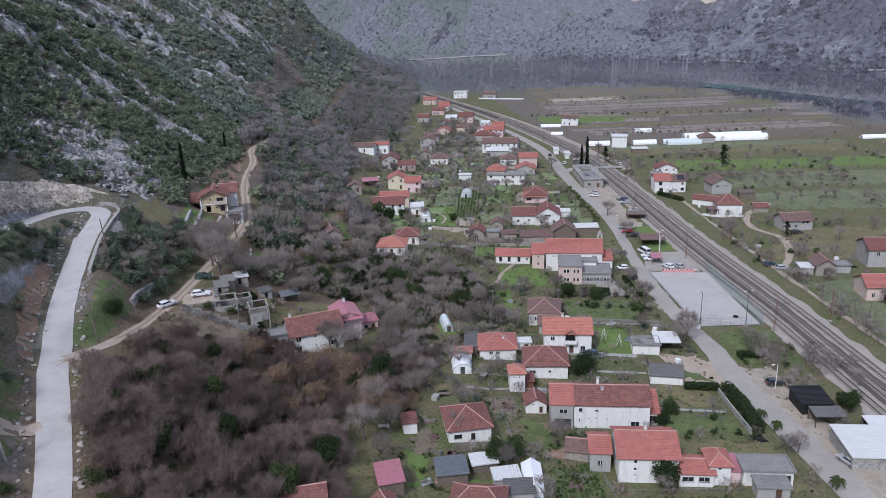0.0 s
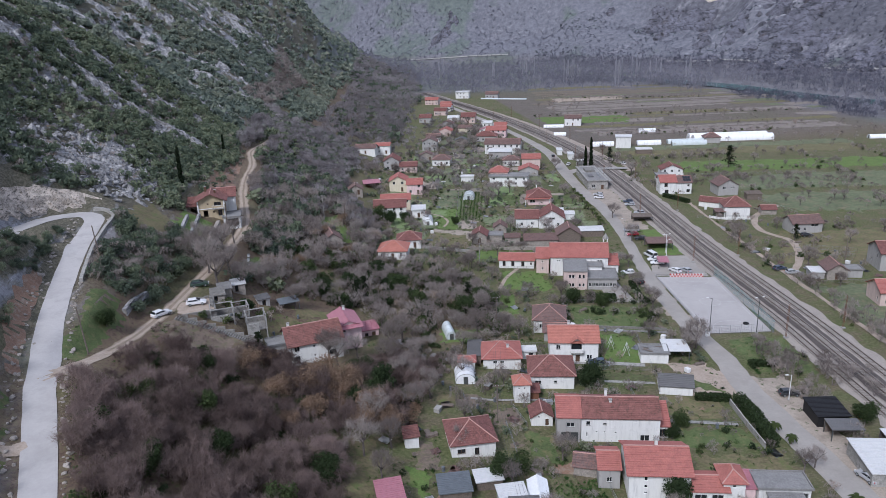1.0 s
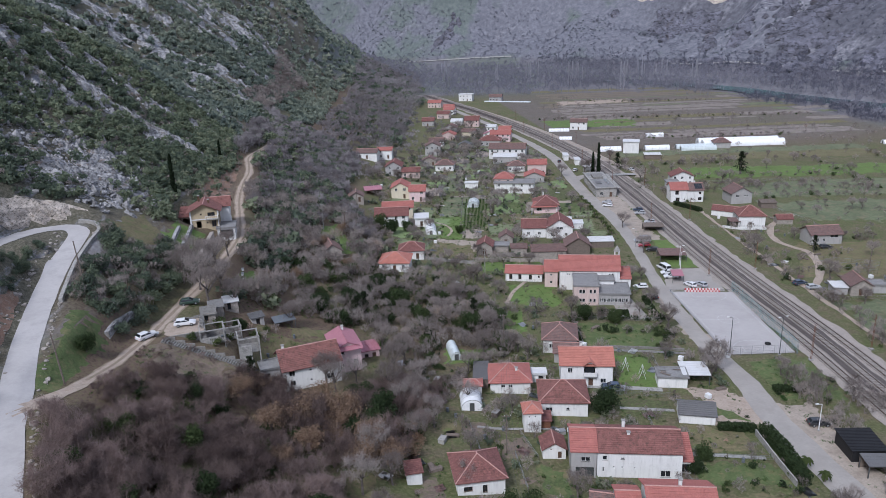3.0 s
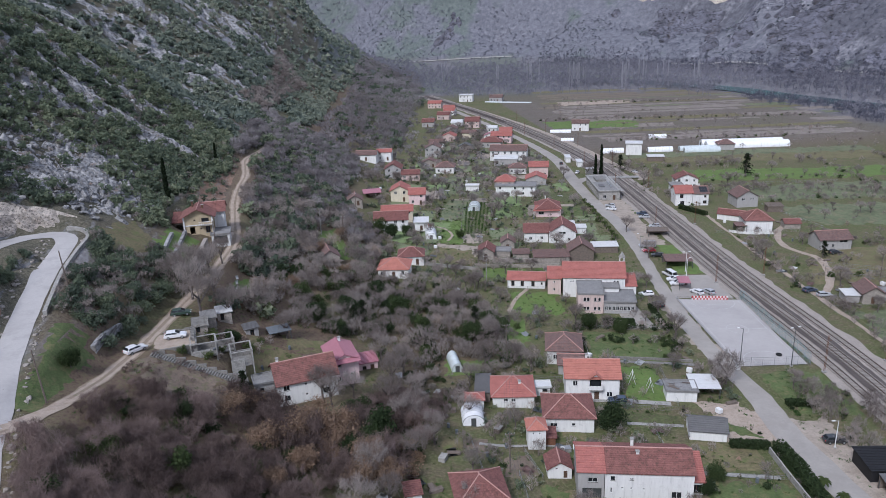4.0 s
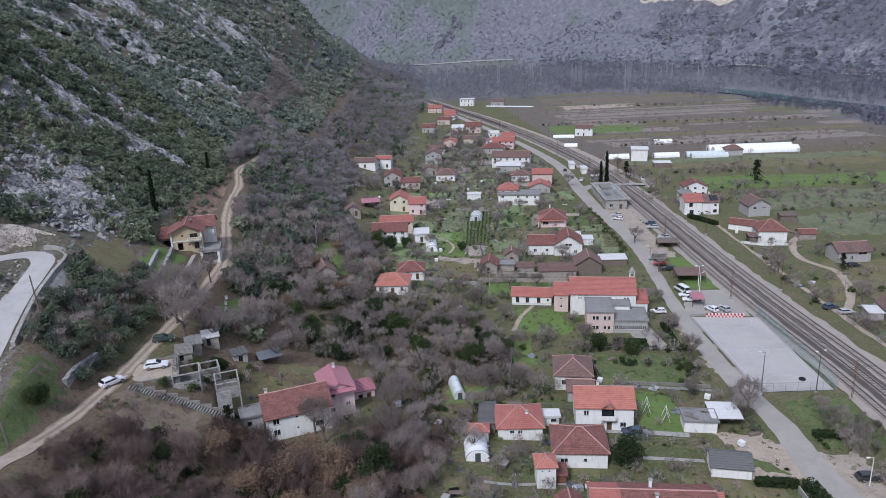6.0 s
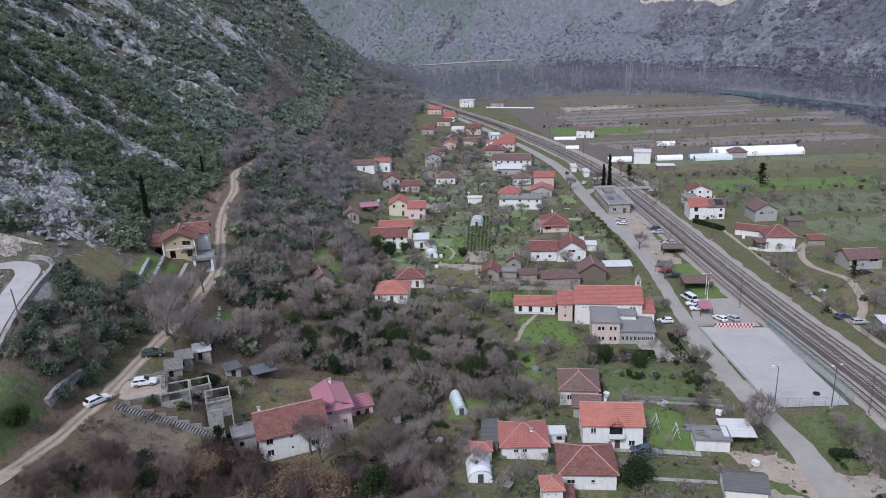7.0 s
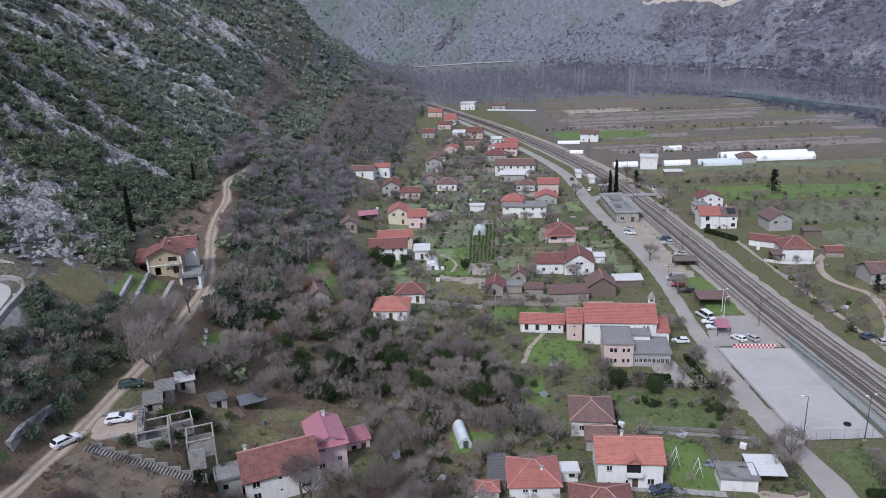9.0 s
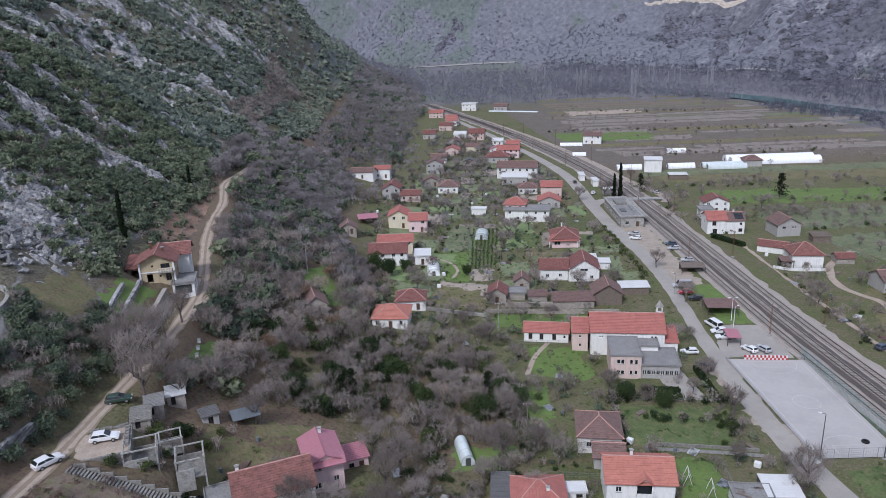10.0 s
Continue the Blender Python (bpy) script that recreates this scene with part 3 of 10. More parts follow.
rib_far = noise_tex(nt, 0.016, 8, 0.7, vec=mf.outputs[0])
# far slope colours, with the blue-grey of distance haze in them
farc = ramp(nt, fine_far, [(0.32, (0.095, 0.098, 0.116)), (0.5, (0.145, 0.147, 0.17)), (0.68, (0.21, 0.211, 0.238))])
# a darker colour mixed in by patches towards +x
farc = mixc(nt, math_node(nt, "MULTIPLY", attr(nt, "far_dark"), 0.75), farc, ramp(nt, fine_far, [(0.34, (0.05, 0.05, 0.06)), (0.66, (0.108, 0.107, 0.126))]))
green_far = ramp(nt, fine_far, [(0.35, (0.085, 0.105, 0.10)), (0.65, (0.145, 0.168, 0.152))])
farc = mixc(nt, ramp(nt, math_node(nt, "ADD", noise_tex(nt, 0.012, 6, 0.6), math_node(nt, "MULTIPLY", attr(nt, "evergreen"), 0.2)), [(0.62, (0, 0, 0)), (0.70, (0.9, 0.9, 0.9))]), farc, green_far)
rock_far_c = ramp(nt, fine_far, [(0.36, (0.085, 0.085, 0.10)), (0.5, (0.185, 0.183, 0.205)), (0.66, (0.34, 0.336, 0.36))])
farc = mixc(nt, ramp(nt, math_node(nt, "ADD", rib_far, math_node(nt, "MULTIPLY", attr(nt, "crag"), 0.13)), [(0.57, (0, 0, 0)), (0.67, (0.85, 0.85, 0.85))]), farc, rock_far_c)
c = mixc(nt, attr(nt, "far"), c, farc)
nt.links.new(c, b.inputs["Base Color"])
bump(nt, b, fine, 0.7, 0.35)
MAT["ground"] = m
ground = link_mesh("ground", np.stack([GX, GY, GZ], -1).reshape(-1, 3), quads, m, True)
tagged(ground, "valley floor and karst slopes with winter grass", "ground", kind="structure")
D = 6 - GX + 45 * smooth(680, 1000, GY)
litter = np.clip(smooth(6, 18, D) * (1 - 0.6 * smooth(0.55, 0.75, vnoise(GX, GY, 16, 21))), 0, 1)
litter = np.maximum(litter, smooth(690, 780, GY + 0.3 * (GX - 150)) * (GX > -50))
litter = np.maximum(litter, smooth(300, 350, GX))
litter = np.maximum(litter, 0.9 * np.exp(-((GX - 10) / 17) ** 4 - ((GY - 192) / 30) ** 4))
litter = np.maximum(litter, 0.8 * smooth(375, 430, GY) * (GX > 122))
add_attr(ground, "litter", litter.ravel())
add_attr(ground, "hill", (smooth(56, 78, D + 14 * (vnoise(GX, GY, 18, 22) - 0.5)) * (1 - smooth(1330, 1480, GY))).ravel())
add_attr(ground, "crag", (smooth(420, 520, GX) * smooth(0.25, 0.6, vnoise(GX, GY, 130, 24))).ravel())
add_attr(ground, "evergreen", ((1 - smooth(260, 390, GX)) * smooth(0.2, 0.5, vnoise(GX, GY, 120, 25))).ravel())
add_attr(ground, "far_dark", (smooth(440, 560, GX) * smooth(0.25, 0.55, vnoise(GX, GY, 170, 26))).ravel())
# valley floor and far fields take a share of the hazed colour
hazed_floor = np.maximum(0.3 * smooth(385, 460, GY) * (GX > 122), 0.8 * np.maximum(smooth(690, 790, GY + 0.3 * (GX - 150)) * (GX > -50), smooth(310, 350, GX) * smooth(380, 460, GY)))
add_attr(ground, "far", np.maximum(hazed_floor, smooth(-30, 40, (GX - np.interp(GY, FOOT_Y, FOOT_X)))).ravel())


# ---- builders ----
def mz(x, y):
    """Height of the ground sheet itself."""
    i = int(np.clip(np.searchsorted(gx, x) - 1, 0, nx - 2))
    j = int(np.clip(np.searchsorted(gy, y) - 1, 0, ny - 2))
    u, v = (x - gx[i]) / (gx[i + 1] - gx[i]), (y - gy[j]) / (gy[j + 1] - gy[j])
    return float((GZ[j, i] * (1 - u) + GZ[j, i + 1] * u) * (1 - v) + (GZ[j + 1, i] * (1 - u) + GZ[j + 1, i + 1] * u) * v)


def curve_pts(pts, step=2.0):
    """A smooth line through the given points, at even steps."""
    p = np.array([q[:2] for q in pts], float)
    p = np.vstack([2 * p[0] - p[1], p, 2 * p[-1] - p[-2]])
    out = []
    for k in range(1, len(p) - 2):
        n = max(2, int(np.linalg.norm(p[k + 1] - p[k]) / step))
        t = np.linspace(0, 1, n, endpoint=False)[:, None]
        a, b_, c_, d_ = p[k - 1], p[k], p[k + 1], p[k + 2]
        out.append(0.5 * (2 * b_ + (c_ - a) * t + (2 * a - 5 * b_ + 4 * c_ - d_) * t ** 2 + (3 * b_ - a - 3 * c_ + d_) * t ** 3))
    out.append(p[-2][None])
    return np.vstack(out)


def normals_of(c):
    t = np.gradient(c, axis=0)
    t /= np.linalg.norm(t, axis=1)[:, None]
    return np.stack([t[:, 1], -t[:, 0]], 1)


def ribbon(name, pts, width, mat, lift=0.08, step=2.0, label="", offset=0.0, kind="structure", category="road", wob=0.0, flat=None, widths=None):
    """A road laid over the ground: width may change along it."""
    c = curve_pts(pts, step)
    nrm = normals_of(c)
    w = np.interp(np.linspace(0, 1, len(c)), np.linspace(0, 1, len(widths)), widths) if widths else np.full(len(c), width)
    cols = 5
    V = []
    for k in range(len(c)):
        for q in range(cols):
            s = (q / (cols - 1) - 0.5)
            o = s * w[k] + offset
            if wob and q in (0, cols - 1):
                o += wob * (float(vnoise(c[k, 0], c[k, 1], 3.0, 31 + q)) - 0.5)
            x, y = c[k] + nrm[k] * o
            z = (mz(x, y) if flat is None else flat) + lift + (0.05 * (1 - abs(2 * s)) if q else 0)
            V.append((x, y, z))
    F = [(k * cols + q, k * cols + q + 1, (k + 1) * cols + q + 1, (k + 1) * cols + q) for k in range(len(c) - 1) for q in range(cols - 1)]
    ob = link_mesh(name, V, F, mat, True)
    tagged(ob, label, category, kind=kind)
    return ob


PATCHES = []


def patch(name, quad, mat, label, category="lawn", lift=0.06, n=14, wob=0.8):
    """A plot of ground with four corners; its edges run out unevenly under the turf round it."""
    q = np.array(quad, float)
    PATCHES.append(q)
    lift += 0.004 * (len(PATCHES) % 12)
    lu = (np.linalg.norm(q[1] - q[0]) + np.linalg.norm(q[2] - q[3])) / 2
    lv = (np.linalg.norm(q[3] - q[0]) + np.linalg.norm(q[2] - q[1])) / 2
    cell = min(2.6, max(0.7, wob * 0.7)) if wob else 99
    nu, nv = (int(np.clip(l / cell, 4 if wob else n, 70)) for l in (lu, lv))
    u, v = np.meshgrid(np.linspace(0, 1, nu + 1), np.linspace(0, 1, nv + 1))
    P = (q[0] * (1 - u[..., None]) + q[1] * u[..., None]) * (1 - v[..., None]) + (q[3] * (1 - u[..., None]) + q[2] * u[..., None]) * v[..., None]
    x, y = P[..., 0], P[..., 1]
    i = np.clip(np.searchsorted(gx, x) - 1, 0, nx - 2)
    j = np.clip(np.searchsorted(gy, y) - 1, 0, ny - 2)
    a, b_ = (x - gx[i]) / (gx[i + 1] - gx[i]), (y - gy[j]) / (gy[j + 1] - gy[j])
    z = (GZ[j, i] * (1 - a) + GZ[j, i + 1] * a) * (1 - b_) + (GZ[j + 1, i] * (1 - a) + GZ[j + 1, i + 1] * a) * b_ + lift
    if wob:
        edge = np.minimum(np.minimum(u, 1 - u) * lu, np.minimum(v, 1 - v) * lv) / wob
        rag = 0.55 * vnoise(x, y, 2.5 + wob, 5) + 0.45 * vnoise(x, y, 1.3, 6)
        z = z - 0.3 * (1 - smooth(0.0, 0.9, edge + 3.2 * (rag - 0.5)))
    k = np.arange((nu + 1) * (nv + 1)).reshape(nv + 1, nu + 1)
    F = np.stack([k[:-1, :-1], k[:-1, 1:], k[1:, 1:], k[1:, :-1]], -1).reshape(-1, 4)
    ob = link_mesh(name, np.stack([x, y, z], -1).reshape(-1, 3), F, mat, True)
    tagged(ob, label, category, kind="structure")
    return ob


def thing(name, label, category, x, y, z=None, yaw=0.0, group="", kind=""):
    e = new(name)
    e.matrix_basis = pose(x, y, mz(x, y) if z is None else z, 0, 0, yaw)
    return tagged(e, label, category, group, kind)


def part(name, bm, mat, parent, label=""):
    if isinstance(bm, bpy.types.Mesh):
        ob = new(name, bm)
    else:
        me = bpy.data.meshes.new(name)
        bm.to_mesh(me)
        bm.free()
        me.materials.append(mat)
        ob = new(name, me)
    ob.parent = parent
    if label:
        ob["label"] = label
    return ob


def box(bm, x0, y0, z0, x1, y1, z1):
    v = [bm.verts.new(p) for p in ((x0, y0, z0), (x1, y0, z0), (x1, y1, z0), (x0, y1, z0), (x0, y0, z1), (x1, y0, z1), (x1, y1, z1), (x0, y1, z1))]
    for f in ((0, 3, 2, 1), (4, 5, 6, 7), (0, 1, 5, 4), (1, 2, 6, 5), (2, 3, 7, 6), (3, 0, 4, 7)):
        bm.faces.new([v[i] for i in f])


def boxes(*bs):
    bm = bmesh.new()
    for q in bs:
        box(bm, *q)
    return bm


def tube(bm, a, b_, r0, r1=None, n=6):
    """A round bar from a to b."""
    a, b_ = Vector(a), Vector(b_)
    r1 = r0 if r1 is None else r1
    q = (b_ - a).to_track_quat("Z", "Y")
    lo, hi = [], []
    for k in range(n):
        d = Vector((math.cos(2 * math.pi * k / n), math.sin(2 * math.pi * k / n), 0))
        lo.append(bm.verts.new(a + q @ (d * r0)))
        hi.append(bm.verts.new(b_ + q @ (d * r1)))
    for k in range(n):
        bm.faces.new((lo[k], lo[(k + 1) % n], hi[(k + 1) % n], hi[k]))
    bm.faces.new(lo[::-1])
    bm.faces.new(hi)


def polytube(bm, pts, r, n=3):
    """A thin wire along many points, in one piece."""
    rows = []
    for k, p in enumerate(pts):
        a, b_ = Vector(pts[max(0, k - 1)]), Vector(pts[min(len(pts) - 1, k + 1)])
        q = (b_ - a).to_track_quat("Z", "Y")
        rows.append([bm.verts.new(Vector(p) + q @ Vector((math.cos(2 * math.pi * i / n) * r, math.sin(2 * math.pi * i / n) * r, 0))) for i in range(n)])
    for r0, r1 in zip(rows[:-1], rows[1:]):
        for i in range(n):
            bm.faces.new((r0[i], r0[(i + 1) % n], r1[(i + 1) % n], r1[i]))


def tubes(*ts):
    bm = bmesh.new()
    for t_ in ts:
        tube(bm, *t_)
    return bm


# ---- roads, railway and yard ----
ribbon("road", HILL_ROAD, 4.6, MAT["road_grey"], 0.10, 1.5, "pale grey asphalt hairpin road on the hillside", wob=0.15)
ribbon("road", DIRT_ROAD, 3.2, MAT["track"], 0.08, 1.5, "rutted earth track climbing past the hill house", wob=0.9)
for o in (-0.68, 0.68):
    ribbon("road", DIRT_ROAD, 1.05, MAT["dirt"], 0.10, 1.0, "worn wheel rut of the earth track", offset=o, wob=0.5)
ribbon("road", [(-55.8, 118.0), (-53.8, 121.8), (-52.6, 125), (-51.8, 129)], 3.6, MAT["dirt"], 0.12, 1.0, "pale trodden fork where the track leaves the road", wob=0.8, widths=[4.6, 3.6, 3.0, 2.6])
ribbon("road", [(-42, 203), (-40, 214), (-37.5, 224), (-35, 232)], 1.8, MAT["dirt"], 0.09, 1.5, "earth spur of the track beside the terraces", wob=1.2)
MAIN = [(72, 60), (73, 90), (73.6, 110), (73.4, 124), (73.8, 138), (75.6, 152), (75.2, 166), (77.0, 187), (80.2, 211), (84.5, 235), (88.6, 258), (91.5, 285), (92.4, 316), (95, 350), (99.5, 390), (101, 420), (98, 470), (90, 540), (78, 620), (66, 700)]
ribbon("road", MAIN, 6, MAT["asphalt"], 0.10, 2.0, "worn pale asphalt village street", wob=0.5, widths=[6, 6, 6, 5, 4.2, 3.8, 4.6, 5.4, 5.6, 6, 6, 6, 5, 4.6, 5, 5, 5, 5, 5, 5])
patch("yard", [(72, 92), (84, 92), (84, 141), (73, 143)], MAT["gravel"], "wide gravel verge beside the street", "yard", 0.06, 18, 1.6)
patch("yard", [(60, 133), (75, 131), (76, 147), (61, 152)], MAT["dirt"], "bare earth yard entrance", "yard", 0.055, 14, 2.0)
patch("yard", [(72, 165), (79, 163), (82, 205), (74.5, 204)], MAT["gravel"], "pale gravel strip beside the sports court", "yard", 0.06, 16, 1.2)
patch("yard", [(88, 255), (99, 252), (108, 318), (91, 320)], MAT["gravel"], "gravel station forecourt with ruts", "yard", 0.06, 18, 1.6)
patch("yard", [(80, 205.5), (97.5, 201.5), (100, 222), (87, 224)], MAT["asphalt"], "asphalt parking apron behind the court", "yard", 0.07, 10, 0.5)
patch("yard", [(61, 188), (69, 186.5), (69, 205), (62, 206)], MAT["asphalt"], "paved parish yard", "yard", 0.07, 8, 0.3)

RAILC = [(95, 60), (97.2, 95), (99.4, 120), (101.6, 145), (103.6, 170), (105.2, 210), (107.3, 242), (111.2, 289), (115.0, 340), (117.4, 390), (116, 440), (111, 495), (103, 555), (91, 625), (76, 700), (60, 780)]
ribbon("railway_bed", RAILC, 16.0, MAT["ballast_l"], 0.12, 2.5, "pale gravel railway formation", offset=0.3, category="railway", wob=1.6)
ribbon("railway_bed", RAILC, 5.2, MAT["ballast"], 0.32, 2.5, "dark oil-stained railway ballast", offset=0.0, category="railway", wob=0.6)
rc = curve_pts(RAILC, 0.65)
rn = normals_of(rc)
for off, dark in ((-4.7, 0), (0.0, 1), (4.7, 0)):
    trk = tagged(new("railway_track"), "steel rails on concrete sleepers in gravel", "railway track", "railway tracks", "structure")
    base = 0.42 if dark else 0.25
    V, F = [], []
    keep = [k for k in range(len(rc)) if rc[k, 1] < 560]
    for k in keep:
        tdir = np.array([-rn[k, 1], rn[k, 0]])
        c0 = rc[k] + rn[k] * off
        n0 = len(V)
        for sx, sy in ((-1.3, -0.13), (1.3, -0.13), (1.3, 0.13), (-1.3, 0.13)):
            p = c0 + rn[k] * sx + tdir * sy
            V.append((p[0], p[1], base + 0.10))
        for sx, sy in ((-1.3, -0.15), (1.3, -0.15), (1.3, 0.15), (-1.3, 0.15)):
            p = c0 + rn[k] * sx + tdir * sy
            V.append((p[0], p[1], base - 0.12))
        F += [(n0, n0 + 1, n0 + 2, n0 + 3), (n0 + 4, n0 + 5, n0 + 1, n0), (n0 + 6, n0 + 7, n0 + 3, n0 + 2), (n0 + 5, n0 + 6, n0 + 2, n0 + 1), (n0 + 7, n0 + 4, n0, n0 + 3)]
    sl = link_mesh("sleepers", V, F, MAT["sleeper"])
    sl.parent = trk
    sl["kind"] = "stuff"
    for side in (-0.75, 0.75):
        V, F = [], []
        for k in range(0, len(rc), 4):
            for o, h in ((-0.07, 0.08), (-0.05, 0.27), (0.05, 0.27), (0.07, 0.08)):
                p = rc[k] + rn[k] * (off + side + o)
                V.append((p[0], p[1], base + h))
            if k:
                n0 = len(V) - 8
                F += [(n0 + i, n0 + i + 1, n0 + i + 5, n0 + i + 4) for i in range(3)]
        r = link_mesh("rail", V, F, MAT["railsteel"])
        r.parent = trk
ribbon("road", [(107, 361), (113, 359), (120, 357.5), (128, 356)], 4.5, MAT["concrete"], 0.62, 1.5, "concrete level crossing over the tracks", category="level crossing")
ribbon("road", [(95, 352), (101, 359), (107, 361)], 5, MAT["asphalt"], 0.2, 1.5, "short asphalt approach to the crossing")
ribbon("road", [(127, 350), (130.5, 358), (130, 372), (127, 395), (125, 440), (119, 500), (110, 560), (97, 630)], 4, MAT["gravel"], 0.16, 2, "gravel lane beyond the railway", wob=0.6)
ribbon("road", [(115, 130), (118, 170), (120.5, 205), (124, 245), (128.5, 285)], 1.5, MAT["dirt"], 0.10, 2, "stony path beside the railway", wob=1.0)
ribbon("road", [(122, 199), (129, 207), (135, 217), (139, 229), (136, 240), (139, 252), (146, 262), (160, 272)], 2.2, MAT["dirt"], 0.09, 2, "winding dirt lane through the meadows", wob=0.8)

# fields on the far side of the tracks
patch("field", [(114, 120), (190, 108), (205, 180), (118, 190)], MAT["meadow"], "rough green pasture", "field", 0.05, 24, 3)
patch("field", [(122, 206), (215, 196), (222, 232), (140, 240)], MAT["drygrass"], "dry grass and weeds", "field", 0.05, 20, 4)
patch("field", [(150, 300), (260, 285), (268, 318), (152, 330)], MAT["meadow"], "green pasture with scattered trees", "field", 0.05, 20, 3)
patch("field", [(152, 340), (272, 322), (280, 348), (150, 368)], MAT["brightlawn"], "bright green winter crop", "field", 0.06, 18, 3)
patch("field", [(160, 258), (250, 244), (258, 280), (156, 294)], MAT["meadow"], "pale pasture", "field", 0.05, 18, 4)
rf = random.Random(5)
yy = 396.0
while yy < 760:
    dd = rf.uniform(9, 24)
    m_ = rf.choice(["fallow", "fallow", "fallow", "soil", "fallow", "drygrass", "meadow"])
    x0 = 128 + 0.06 * (yy - 400) + rf.uniform(0, 25)
    x1 = min(372, 250 + 0.5 * (yy - 300)) - rf.uniform(0, 30) - 0.25 * max(0, yy - 600)
    if not (405 < yy < 440):
        cuts = [x0] + sorted(rf.uniform(x0 + 20, x1 - 15) for _ in range(rf.choice([0, 1, 2, 3]))) + [x1]
        for xa, xb in zip(cuts[:-1], cuts[1:]):
            if rf.random() < 0.14 or xb - xa < 8:
                continue
            m_ = rf.choice(["fallow", "fallow", "fallow", "soil", "fallow", "drygrass", "meadow"])
            sl = lambda x: yy + 6 - 16 * (x - x0) / max(1, x1 - x0)
            d2 = dd * rf.uniform(0.75, 1.0)
            patch("field", [(xa, sl(xa)), (xb, sl(xb)), (xb + rf.uniform(-3, 3), sl(xb) + d2), (xa + rf.uniform(-3, 3), sl(xa) + d2)], MAT[m_], {"fallow": "brown fallow strip field", "meadow": "narrow green grass field", "soil": "bare tilled strip field", "drygrass": "dry grass strip field"}[m_], "field", 0.05, 16, 2.2)
    yy += dd + 0.5
patch("field", [(140, 386), (270, 366), (276, 392), (142, 404)], MAT["drygrass"], "dry grass field before the greenhouses", "field", 0.055, 16, 3)
patch("field", [(128, 520), (190, 505), (196, 545), (125, 556)], MAT["brightlawn"], "bright green grass field", "field", 0.075, 14, 3)
patch("field", [(168, 640), (230, 640), (238, 668), (165, 672)], MAT["dirt"], "pale dry field", "field", 0.075, 12, 3)

